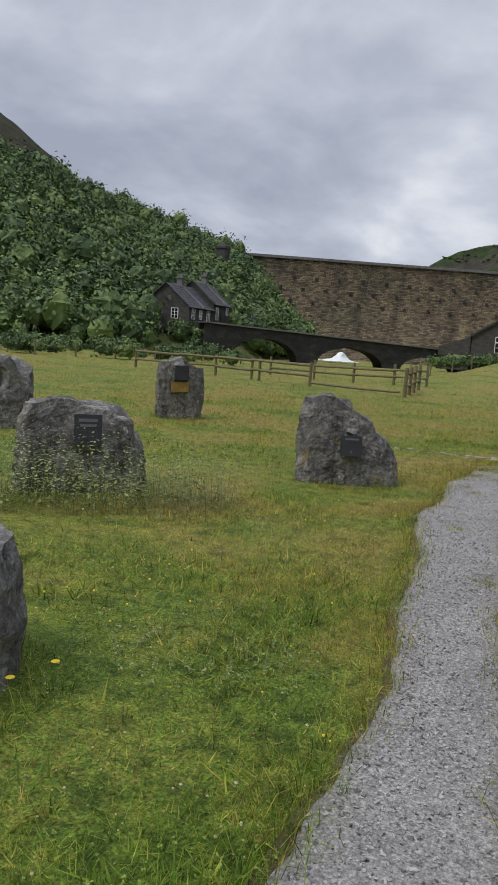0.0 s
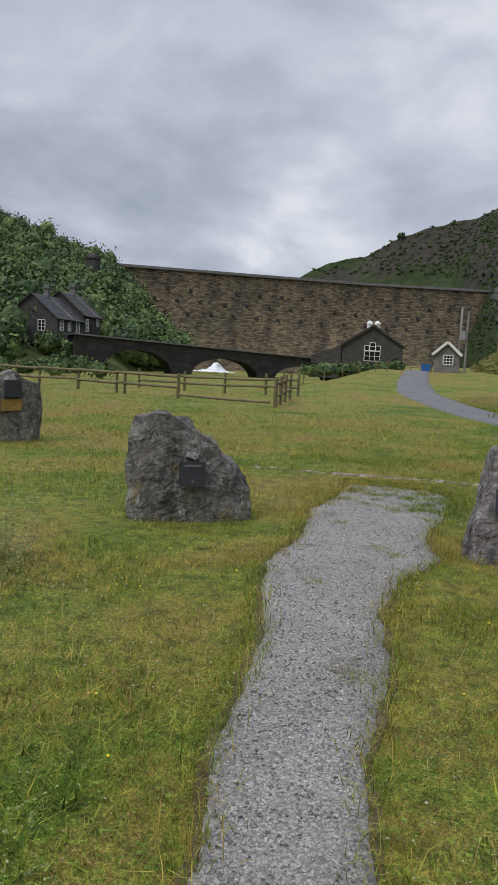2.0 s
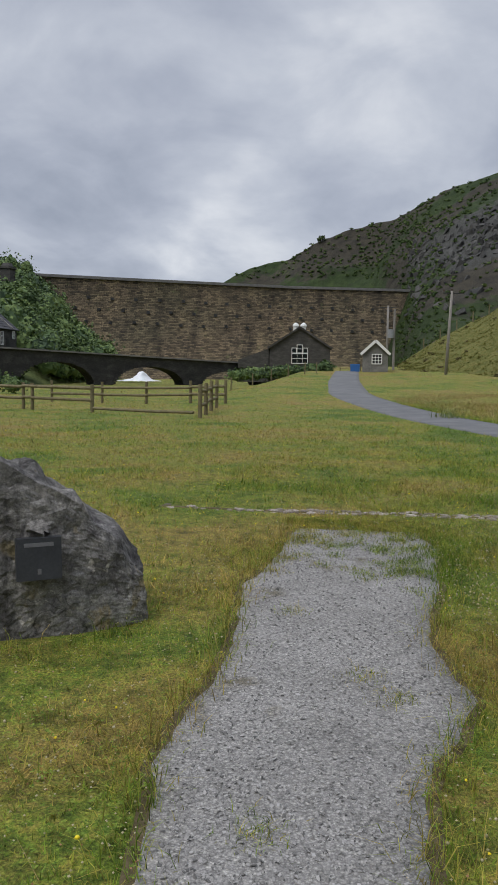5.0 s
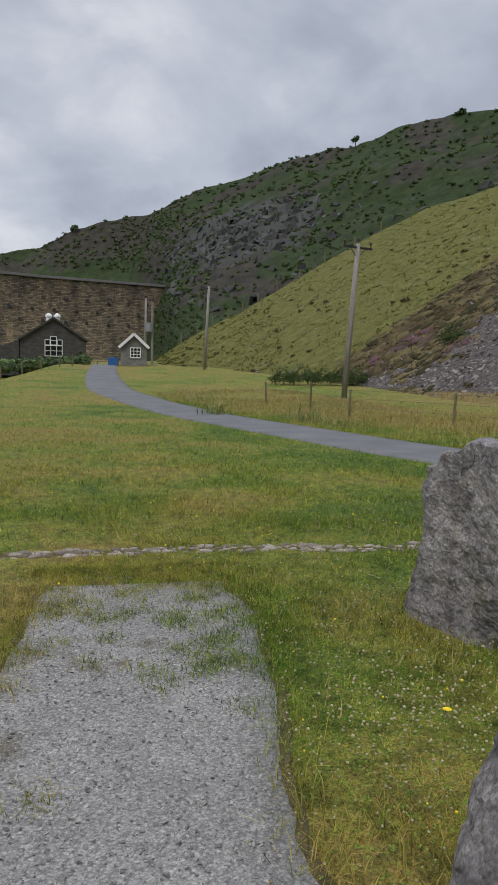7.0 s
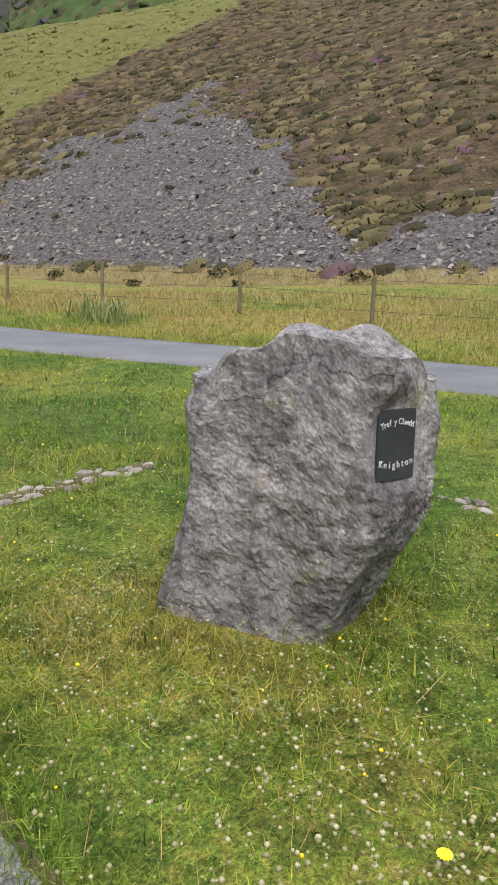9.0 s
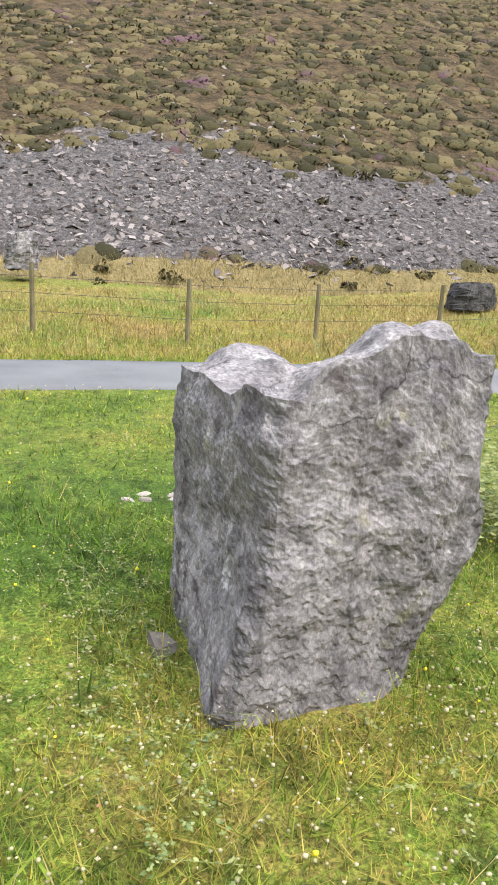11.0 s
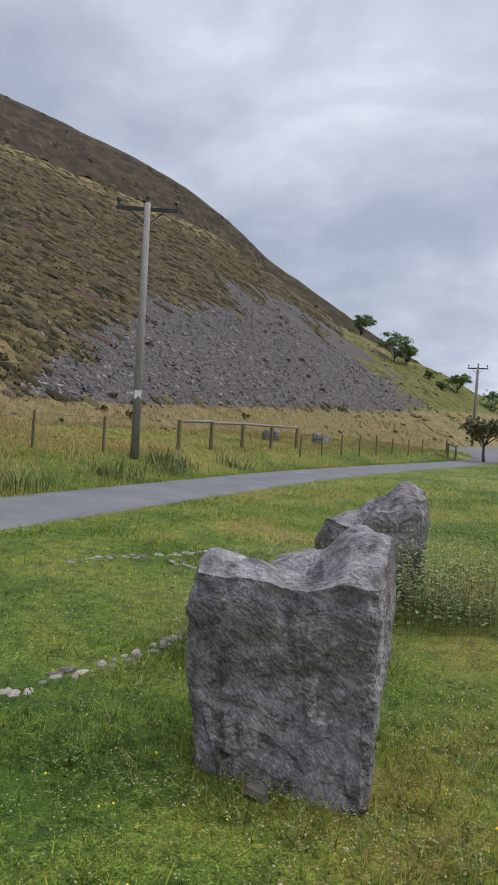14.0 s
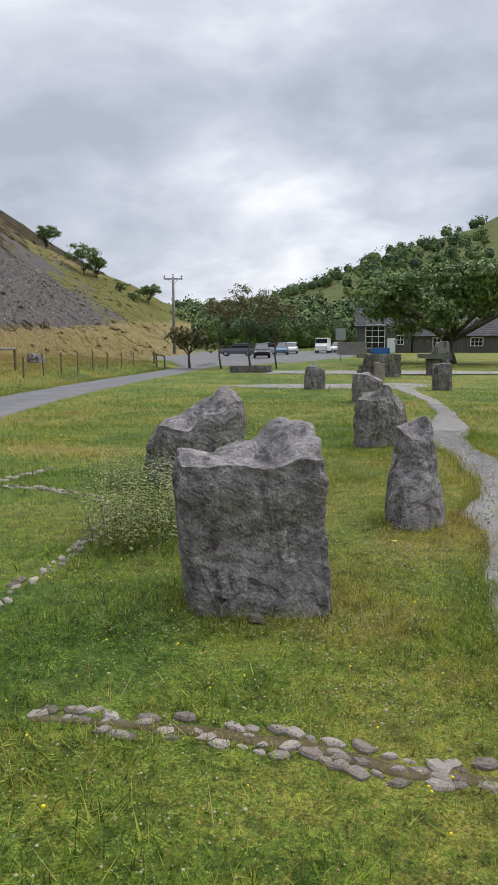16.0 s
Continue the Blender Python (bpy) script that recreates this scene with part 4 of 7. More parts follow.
plaque(st4, (-4.17, 5.77, 0.62), (0.68, -0.73, 0.12), 0.27, 0.3, [(0.18, 0.09, 0.03), (0.15, 0.04, 0.025)])
st5 = stone_at("standing_stone", "pale-spotted dark standing stone with a slate plaque", [(-8.75, 8.8), (-8.15, 9.0), (-7.95, 9.4), (-8.2, 9.8), (-8.8, 9.5)], [(-8.5, 9.1, 1.22), (-8.3, 9.2, 1.15), (-8.1, 9.4, 0.8), (-8.5, 9.5, 1.1)], dark_rock, bulge=(0.0, 0.03, -0.04), n=80, ns=30, nc=12, seed=5.0, flats=[((-8.38, 8.99, 0.75), (0.55, -0.8, 0.1), 0.172)])
plaque(st5, (-8.38, 8.99, 0.75), (0.55, -0.8, 0.1), 0.3, 0.32)
st6 = stone_at("standing_stone", "rounded dark grey stone standing beside the path", [(-2.7, 2.0), (-2.06, 1.85), (-1.98, 2.2), (-2.15, 2.6), (-2.7, 2.55)], [(-2.4, 2.1, 0.68), (-2.1, 2.15, 0.58), (-2.5, 2.4, 0.66)], dark_rock, bulge=(0.0, 0.06, -0.1), n=90, ns=36, nc=14, seed=6.0)
st7 = stone_at("standing_stone", "tall wedge of grey stone at the path's edge with a plaque", [(0.27, 8.22), (0.38, 7.86), (0.7, 7.78), (0.88, 8.1), (0.82, 8.45), (0.5, 8.57)], [(0.52, 8.06, 0.96), (0.72, 8.1, 0.86), (0.42, 8.12, 0.82), (0.55, 8.3, 0.75)], rock, bulge=(0.02, 0.05, 0.0), n=130, ns=54, nc=18, seed=7.0, blend=1.0, poly_top=[(0.4, 8.1), (0.47, 7.93), (0.68, 7.92), (0.8, 8.1), (0.72, 8.3), (0.48, 8.28)], flats=[((0.62, 7.86, 0.5), (0.1, -0.97, 0.14), 0.12)])
plaque(st7, (0.62, 7.86, 0.5), (0.1, -0.97, 0.14), 0.2, 0.22)
stone_at("standing_stone", "slab-topped grey boulder among nettles", [(2.42, 6.75), (2.75, 7.2), (3.35, 7.15), (3.75, 6.75), (3.5, 6.25), (2.7, 6.3)], [(3.7, 6.75, 0.5), (3.35, 6.6, 0.72), (3.0, 6.65, 0.95), (2.72, 6.7, 1.14), (2.45, 6.75, 0.98), (3.1, 7.15, 0.66), (2.75, 7.15, 0.86), (2.9, 6.3, 1.0)], rock, bulge=(-0.04, 0.02, 0.0), n=110, ns=40, nc=20, seed=8.0)
stone_at("standing_stone", "dark angular leaning stone in the grass", [(0.38, 2.5), (0.75, 3.1), (1.2, 3.4), (1.35, 2.8), (0.8, 2.2)], [(0.8, 2.7, 0.98), (1.05, 3.0, 0.72), (0.55, 2.7, 0.55), (1.0, 2.6, 0.85)], dark_rock, bulge=(0.06, 0.02, -0.05), n=90, ns=34, nc=14, seed=9.0)
stone_at("standing_stone", "low flat-topped grey stone beside the path", [(0.75, -6.4), (1.5, -6.1), (1.75, -6.6), (1.5, -7.1), (0.8, -7.0)], [(1.3, -6.6, 0.88), (0.95, -6.6, 0.6), (1.55, -6.6, 0.8)], rock, bulge=(0.0, 0.03, -0.04), n=60, ns=24, nc=10, seed=10.0)
stone_at("standing_stone", "small pointed grey stone in the meadow", [(2.9, -12.4), (3.6, -12.2), (3.75, -12.7), (3.4, -13.1), (2.95, -12.9)], [(3.35, -12.6, 1.0), (3.1, -12.6, 0.75), (3.6, -12.7, 0.7)], rock, bulge=(0.0, 0.05, -0.05), n=60, ns=24, nc=10, seed=11.0)
stone_at("standing_stone", "squat dark block of stone beside the path", [(-1.8, -12.8), (-1.1, -12.7), (-1.05, -13.2), (-1.7, -13.4)], [(-1.4, -13, 0.98), (-1.7, -13, 0.95), (-1.15, -13, 0.92)], dark_rock, bulge=(0.0, 0.02, -0.03), n=60, ns=24, nc=10, seed=12.0)
stone_at("standing_stone", "tall upright rounded grey stone near the tree", [(-3.9, -36.5), (-2.7, -36.4), (-2.6, -37.0), (-3.8, -37.1)], [(-3.4, -36.7, 1.95), (-3.0, -36.7, 1.9), (-2.75, -36.7, 1.5)], rock, bulge=(0.0, 0.05, -0.1), n=60, ns=24, nc=10, seed=13.0)


# ---- the dam, the bridge and the buildings up the valley ----
def dam():
    top = 33.5
    xs = np.linspace(-128, 70, 100)
    ys = np.interp(xs, (-128, -107, -67, -26, 25, 70), (222, 234, 254, 273.5, 289, 296))
    zs = np.linspace(-6, top, 42)
    X, Z = np.meshgrid(xs, zs, indexing="ij")
    batter = 0.42 * (top - Z) * ((top - Z) / 40) ** 0.6
    Y = np.repeat(ys[:, None], len(zs), 1) - batter
    m = len(zs)
    i, j = np.meshgrid(np.arange(len(xs) - 1), np.arange(m - 1), indexing="ij")
    q = (i * m + j).ravel()
    ob = thing("dam", "tall curved dam of rough brown coursed masonry", "dam", at=(0, 0, 0))
    sh = Shell().put(np.c_[X.ravel(), Y.ravel(), Z.ravel()], np.c_[q, q + m, q + m + 1, q + 1])
    wall = part("wall", sh, dam_mat, ob)
    uv = wall.data.uv_layers.new(name="UVMap")
    co = np.empty(len(wall.data.vertices) * 3)
    wall.data.vertices.foreach_get("co", co)
    co = co.reshape(-1, 3)
    li = np.empty(len(wall.data.loops), np.int32)
    wall.data.loops.foreach_get("vertex_index", li)
    uv.data.foreach_set("uv", np.c_[co[li, 0] * 1.08, co[li, 2] * 1.1].ravel())
    cop = Shell()
    for a in range(0, 99):
        x0, x1, y0, y1 = xs[a], xs[a + 1], ys[a], ys[a + 1]
        cop.box(((x0 + x1) / 2, (y0 + y1) / 2 + 1.2, top + 0.35), (math.hypot(x1 - x0, y1 - y0) * 1.02, 3.2, 0.9), math.atan2(y1 - y0, x1 - x0))
    part("coping", cop, coping, ob, "paler stone coping along the crest")
    # solid dark blocks on the face stand in for the shade inside drain holes
    hole = Shell().box((0, 0, 0), (1.0, 0.8, 0.9), jitter=0.08).mesh("drain_hole", metal_dark)
    for row, (z, stepx) in enumerate(((26.6, 7.3), (22.6, 7.3), (18.4, 7.3))):
        for k, x in enumerate(np.arange(-98 + row * 3.6, 28, stepx)):
            zz = z - 0.045 * (x + 40) * 0.25 + rng.uniform(-0.25, 0.25)
            b = 0.42 * (top - zz) * ((top - zz) / 40) ** 0.6
            part("drain_hole", hole, None, ob, at=Matrix.Translation((x + rng.uniform(-0.4, 0.4), float(np.interp(x, xs, ys)) - b - 0.12, zz)))
    return ob


dam()


def bridge():
    a, b = np.array((-47.0, 91.0, 4.7)), np.array((-13.6, 121.0, 3.1))
    d = (b - a)[:2]
    length = float(np.linalg.norm(d))
    d = d / length
    side = np.array((d[1], -d[0]))
    ob = thing("stone_bridge", "sooty dark stone bridge of low arches over the river", "bridge", at=(0, 0, 0))
    spans = [(3.5, 14.5), (17.0, 28.5), (31.0, 42.0)]
    n = 180
    s = np.linspace(0, length, n)
    topz = np.interp(s, (0, length * 0.35, length), (a[2], 4.15, b[2]))
    under = np.full(n, -2.0)
    for p, q in spans:
        k = (s - (p + q) / 2) / ((q - p) / 2)
        ins = np.abs(k) < 1
        under[ins] = -0.6 + (np.interp((p + q) / 2, s, topz) - 1.3 + 0.6) * np.sqrt(np.maximum(0, 1 - k[ins] ** 2)) ** 0.9
    sh = Shell()
    pos = a[None, :2] + d[None] * s[:, None]
    quad = []
    for off in (0.0, -3.2):
        xy = pos + side[None] * off
        quad.append(np.c_[xy, topz])
        quad.append(np.c_[xy, under])
    v = np.concatenate(quad)
    i = np.arange(n - 1)
    f = np.concatenate([np.c_[i + n, i + n + 1, i + 1, i], np.c_[i + 2 * n, i + 2 * n + 1, i + 3 * n + 1, i + 3 * n], np.c_[i, i + 1, i + 2 * n + 1, i + 2 * n], np.c_[i + n, i + 3 * n, i + 3 * n + 1, i + n + 1]])
    part("body", sh.put(v, f), bridge_stone, ob)
    for off in (0.1, -3.3):
        pr = Shell()
        for k in range(0, n - 3, 3):
            c = (pos[k] + pos[k + 3]) / 2 + side * off
            z = (topz[k] + topz[k + 3]) / 2
            pr.box((c[0], c[1], z + 0.1), (length / n * 3.05, 0.42, 0.2), math.atan2(d[1], d[0]))
        part("coping", pr, coping, ob, "grey coping stones along the parapet")
    for p, q in spans:
        ring = Shell()
        m = 26
        for k in range(m):
            th = math.pi * (k + 0.5) / m
            c = (p + q) / 2 - math.cos(th) * (q - p) / 2
            zt = float(np.interp((p + q) / 2, s, topz))
            z = -0.6 + (zt - 1.3 + 0.6) * math.sin(th) ** 0.9 + 0.16
            ring.box((a[0] + d[0] * c + side[0] * 0.06, a[1] + d[1] * c + side[1] * 0.06, z), (0.55, 0.14, 0.34), math.atan2(d[1], d[0]), jitter=0.02)
        part("arch_ring", ring, bridge_stone, ob)
    return ob


bridge()


def window_part(parent, w, h, at, bars=(2, 3), arched=False):
    """A white-framed window with panes."""
    fr = Shell()
    t = 0.09
    fr.box((0, 0, h / 2), (w, 0.12, t)).box((0, 0, -h / 2), (w, 0.12, t)).box((-w / 2, 0, 0), (t, 0.12, h)).box((w / 2, 0, 0), (t, 0.12, h))
    for i in range(1, bars[0]):
        fr.box((-w / 2 + w * i / bars[0], 0, 0), (t * 0.7, 0.1, h))
    for i in range(1, bars[1]):
        fr.box((0, 0, -h / 2 + h * i / bars[1]), (w, 0.1, t * 0.7))
    win = part("window", fr, white_paint, parent, "white-painted window frame", at=at)
    for i in range(bars[0]):
        for j in range(bars[1]):
            part("pane", Shell().box((-w / 2 + w * (i + 0.5) / bars[0], 0.03, -h / 2 + h * (j + 0.5) / bars[1]), (w / bars[0] - 0.05, 0.02, h / bars[1] - 0.05)), window_glass, win)
    return win


def gable_house(name, label, at, rz, w, d, eave, ridge, windows, chimneys=(), wall_mat=None, verge=None, over=0.35, ridge_along="y"):
    """A house: walls with a gable on the front (-y) side, slate roof in two slopes, windows, chimneys."""
    ob = thing(name, label, "house", at=at)
    ob.rotation_euler = (0, 0, rz)
    v = [(-w / 2, -d / 2, -1), (w / 2, -d / 2, -1), (w / 2, d / 2, -1), (-w / 2, d / 2, -1), (-w / 2, -d / 2, eave), (w / 2, -d / 2, eave), (w / 2, d / 2, eave), (-w / 2, d / 2, eave), (0, -d / 2, ridge), (0, d / 2, ridge)]
    s = Shell().put(v, [(0, 1, 5, 4), (1, 2, 6, 5), (2, 3, 7, 6), (3, 0, 4, 7)])
    s.f.append(np.array([(4, 5, 8), (6, 7, 9)]))
    part("wall", s, wall_mat or house_stone, ob)
    pitch = math.atan2(ridge - eave, w / 2)
    ln = math.hypot(ridge - eave, w / 2) + over
    for sg in (-1, 1):
        rows = 9
        prof = [q for k in range(rows) for q in ((k / rows * ln, 0.09), ((k + 1) / rows * ln, 0.13))] + [(ln, 0.0), (0.0, 0.0)]
        ring = [[(sg * (c * math.cos(pitch) + h * math.sin(pitch)), yy, ridge - c * math.sin(pitch) + h * math.cos(pitch)) for c, h in prof] for yy in (-d / 2 - over, d / 2 + over)]
        n = len(prof)
        a = np.arange(n)
        rf = Shell().put(ring[0] + ring[1], np.c_[a, (a + 1) % n, (a + 1) % n + n, a + n])
        rf.f.append(np.array([list(range(n)), list(range(2 * n - 1, n - 1, -1))]))
        part("roof", rf, slate_roof, ob, "grey slate roof slope")
        if verge:
            vb = Shell().box((0, 0, 0), (ln, 0.08, 0.26))
            vb.v[-1] = vb.v[-1] @ np.array(Matrix.Rotation(sg * pitch, 3, "Y")).T + np.array((sg * ln / 2 * math.cos(pitch), -d / 2 - over, ridge + 0.06 - ln / 2 * math.sin(pitch)))
            part("bargeboard", vb, verge, ob, "pale painted bargeboard")
    for x, y, z, ww, wh, rot, bars in windows:
        window_part(ob, ww, wh, Matrix.Translation((x, y, z)) @ Matrix.Rotation(rot, 4, "Z"), bars)
    for x, y, h in chimneys:
        ch = part("chimney", Shell().box((x, y, h / 2 + 0.0), (0.8, 0.7, h)), coping, ob)
        part("chimney_cap", Shell().box((x, y, h + 0.1), (1.2, 1.0, 0.2)), coping, ch)
        for k in (-0.25, 0.25):
            part("chimney_pot", Shell().tube([(x + k, y, h + 0.2), (x + k, y, h + 0.8)], (0.17, 0.13), 8), coping, ch)
    return ob


# valve house beside the bridge
valve = gable_house("valve_house", "dark stone gabled valve house with an arched white window", (-9.9, 121.5, 2.0), radians(6), 9.2, 12, 3.8, 6.8, [(0.0, -6.06, 2.15, 2.4, 1.5, 0, (3, 2)), (0.0, -6.06, 3.6, 0.85, 1.2, 0, (1, 2)), (-0.85, -6.06, 3.35, 0.7, 0.75, 0, (1, 1)), (0.85, -6.06, 3.35, 0.7, 0.75, 0, (1, 1))], verge=house_stone)
for k in (-0.6, 0.6):
    vent = part("roof_vent", Shell().tube([(k, -3, 6.2), (k, -3, 7.2)], (0.42, 0.42), 10), white_paint, valve, "white round roof vent")
    part("vent_cap", Shell().tube([(k, -3, 7.2), (k, -3, 7.5), (k, -3, 7.75)], (0.55, 0.45, 0.1), 10), white_paint, vent)
wing_wall = Shell().put([(-18.6, 114.6, 0.5), (-14.0, 115.2, 0.5), (-14.0, 116.6, 0.5), (-18.6, 116.0, 0.5), (-18.6, 114.6, 3.9), (-14.0, 115.2, 5.6), (-14.0, 116.6, 5.6), (-18.6, 116.0, 3.9)], [(3, 2, 1, 0), (4, 5, 6, 7), (0, 1, 5, 4), (1, 2, 6, 5), (2, 3, 7, 6), (3, 0, 4, 7)])
thing("abutment_wall", "sloping dark stone wall joining bridge and valve house", "wall", wing_wall, house_stone)
hut = gable_house("hut", "small stone hut with white bargeboards and window", (1.25, 80.5, float(ground_z(1.25, 80))), radians(0), 2.5, 3.4, 1.85, 3.0, [(0.15, -1.73, 1.25, 0.95, 0.95, 0, (3, 3))], wall_mat=material("hut_stone", [(0.1, 0.1, 0.095), (0.19, 0.185, 0.175), (0.3, 0.29, 0.27)], 1.0, 12.0, 0.9, 0.5, stretch=(1, 1, 2)), verge=white_paint, over=0.3)
lodge_glass = [(4.08, -2.7, 1.45, 0.9, 1.5, radians(90), (2, 3)), (4.08, -0.4, 1.45, 0.8, 1.3, radians(90), (2, 3)), (4.08, 2.2, 1.45, 1.0, 1.5, radians(90), (2, 3)), (-1.6, -3.95, 1.4, 1.1, 1.5, 0, (2, 3)), (1.6, -3.95, 1.4, 1.1, 1.5, 0, (2, 3))]
lodge = gable_house("lodge", "stone lodge with steep slate roof among the trees", (-56.06, 99.6, 4.6), 0.0, 8.1, 7.8, 2.5, 5.8, lodge_glass, [(0, 0.2, 6.9)])
lodge_wing = gable_house("lodge_wing", "taller rear wing of the stone lodge with slate roof", (-56.06, 106.5, 4.6), 0.0, 8.1, 5.9, 3.5, 6.9, [(4.08, -1.7, 2.0, 0.8, 1.9, radians(90), (2, 3)), (4.08, 1.9, 2.6, 0.7, 1.1, radians(90), (2, 2))], [(0, 1.2, 8.0)])
part("door", Shell().box((4.1, 0.2, 1.0), (0.12, 1.0, 2.1)), metal_dark, lodge_wing, "dark entrance door")
for house, yy, ridge, rise in ((lodge, 0.2, 5.8, 3.3), (lodge_wing, 1.2, 6.9, 3.4), (lodge_wing, -3.2, 6.9, 3.4)):
    strip_m = Matrix.Translation((2.15, yy, ridge - rise / 2 + 0.12)) @ Matrix.Rotation(math.atan2(rise, 4.05), 4, "Y")
    part("roof_coping", Shell().box((0, 0, 0), (math.hypot(rise, 4.05) + 0.5, 0.3, 0.22)), coping if yy > -1 else house_stone, house, "stone coping laid down the roof", at=strip_m)
tower = thing("dam_tower", "dark stone tower at the end of the dam's crest", "tower", at=(-86.2, 175.0, 18.6))
part("body", Shell().box((0, 0, 4.2), (2.7, 2.7, 8.4)), house_stone, tower)
part("cornice", Shell().box((0, 0, 8.6), (3.2, 3.2, 0.5)), house_stone, tower)
part("cap", Shell().box((0, 0, 9.3), (2.5, 2.5, 1.0), top=0.6), house_stone, tower)
def foam_sheet(x0, y0, w, d, n=30, m=14):
    v = [(x0 + w * i / n + rng.uniform(-0.2, 0.2), y0 + d * j / m, 0.2 + (0.5 * math.sin(math.pi * i / n) + 1.3 * math.exp(-((i / n - 0.6) / 0.14) ** 2)) * math.sin(math.pi * j / m) + rng.uniform(0, 0.2)) for i in range(n + 1) for j in range(m + 1)]
    return Shell().put(v, [(i * (m + 1) + j, (i + 1) * (m + 1) + j, (i + 1) * (m + 1) + j + 1, i * (m + 1) + j + 1) for i in range(n) for j in range(m)])


thing("foaming_outflow", "white foaming water bursting from the dam's outlet", "water", foam_sheet(-43, 128.5, 6.5, 7.0), foam, kind="structure", smooth=True)


# ---- trees, scrub and cover of the hillsides ----
def tufts(centres, radii, count, size, up=0.35, flat=1.0, seed=1, inner=0.75):
    """Crowns of small leaf clumps: quads near each crown's surface, facing outwards with a scatter."""
    g = np.random.default_rng(seed)
    centres, radii = np.asarray(centres, float), np.asarray(radii, float)
    if radii.ndim == 1:
        radii = np.c_[radii, radii, radii * flat]
    n = len(centres)
    d = g.normal(size=(n, count, 3))
    d[..., 2] = np.abs(d[..., 2] + up) * np.where(g.random((n, count)) < 0.85, 1, -0.6)
    d /= np.linalg.norm(d, axis=2, keepdims=True)
    lump = 0.78 + 0.3 * np.sin(d[..., 0] * 5 + centres[:, None, 0]) * np.sin(d[..., 1] * 5 + centres[:, None, 1]) + 0.18 * np.sin(d[..., 2] * 9 + centres[:, None, 0] * 2)
    k = lump * (inner + (1 - inner) * g.random((n, count)) ** 0.4)
    p = centres[:, None] + d * radii[:, None] * k[..., None]
    nrm = d + g.normal(scale=0.45, size=d.shape)
    nrm /= np.linalg.norm(nrm, axis=2, keepdims=True)
    a = np.cross(nrm, g.normal(size=d.shape))
    a /= np.linalg.norm(a, axis=2, keepdims=True)
    b = np.cross(nrm, a)
    sz = (size * (0.55 + 0.9 * g.random((n, count))) * (radii.mean(1) / radii.mean())[:, None] ** 0.5)[..., None]
    v = np.stack([p + a * sz, p + b * sz * 0.7, p - a * sz, p - b * sz * 0.7], 2).reshape(-1, 3)
    q = np.arange(len(v)).reshape(-1, 4)
    return Shell().put(v, q)


def spikes(p, rad, h, count, width, seed, nrm=None):
    """Shrubby tussocks: many thin upright sprays from a patch of slope."""
    g = np.random.default_rng(seed)
    m = len(p)
    th, rr = g.uniform(0, 2 * math.pi, (m, count)), np.sqrt(g.random((m, count)))
    dx, dy = np.cos(th) * rr, np.sin(th) * rr
    slope = np.zeros((m, 2)) if nrm is None else -nrm[:, :2] / np.maximum(nrm[:, 2:3], 0.3)
    x, y = p[:, None, 0] + dx * rad[:, None], p[:, None, 1] + dy * rad[:, None]
    z = p[:, None, 2] + (slope[:, None, 0] * dx + slope[:, None, 1] * dy) * rad[:, None] - 0.03
    dome = np.sqrt(np.clip(1.05 - rr ** 2, 0.05, 1))
    tip = np.stack([x + dx * rad[:, None] * 0.6 + g.normal(scale=0.03, size=x.shape), y + dy * rad[:, None] * 0.6 + g.normal(scale=0.03, size=x.shape), z + (rad * h)[:, None] * dome * g.uniform(0.7, 1.15, x.shape)], 2)
    ph = g.uniform(0, math.pi, x.shape)
    w = width * g.uniform(0.6, 1.3, x.shape)
    base = np.stack([x, y, z], 2)
    side = np.stack([np.cos(ph) * w, np.sin(ph) * w, 0 * w], 2)
    v = np.stack([base - side, base + side, tip + side * 0.6, tip - side * 0.6], 2).reshape(-1, 3)
    return Shell().put(v, np.arange(len(v)).reshape(-1, 4))


def mounds(p, rad, h, nrm, seed, n=9):
    """Rounded cushions of heath lying on a slope, sunk into it."""
    g = np.random.default_rng(seed)
    m = len(p)
    th = np.arange(n) / n * 2 * math.pi
    sx, sy = (-nrm[:, k] / np.maximum(nrm[:, 2], 0.3) for k in (0, 1))
    v = []
    for k, (rr, zz) in enumerate(((1.15, -0.35), (0.95, 0.3), (0.55, 0.8))):
        r = rad[:, None] * rr * g.uniform(0.75, 1.25, (m, n))
        dx, dy = r * np.cos(th + k * 0.35), r * np.sin(th + k * 0.35)
        up = (rad * h)[:, None] * zz * g.uniform(0.7, 1.3, (m, n))
        v.append(np.stack([p[:, None, 0] + dx + nrm[:, None, 0] * up, p[:, None, 1] + dy + nrm[:, None, 1] * up, p[:, None, 2] + sx[:, None] * dx + sy[:, None] * dy + nrm[:, None, 2] * up], 2))
    v.append((p + nrm * (rad * h)[:, None])[:, None])
    v = np.concatenate(v, 1)
    w, j = 3 * n + 1, np.arange(n)
    k = (j + 1) % n
    f = np.r_[np.c_[j, k, k + n, j + n], np.c_[j + n, k + n, k + 2 * n, j + 2 * n]]
    s = Shell().put(v.reshape(-1, 3), (np.arange(m)[:, None, None] * w + f[None]).reshape(-1, 4))
    s.f.append((np.arange(m)[:, None, None] * w + np.c_[j + 2 * n, k + 2 * n, np.full(n, 3 * n)][None]).reshape(-1, 3))
    return s


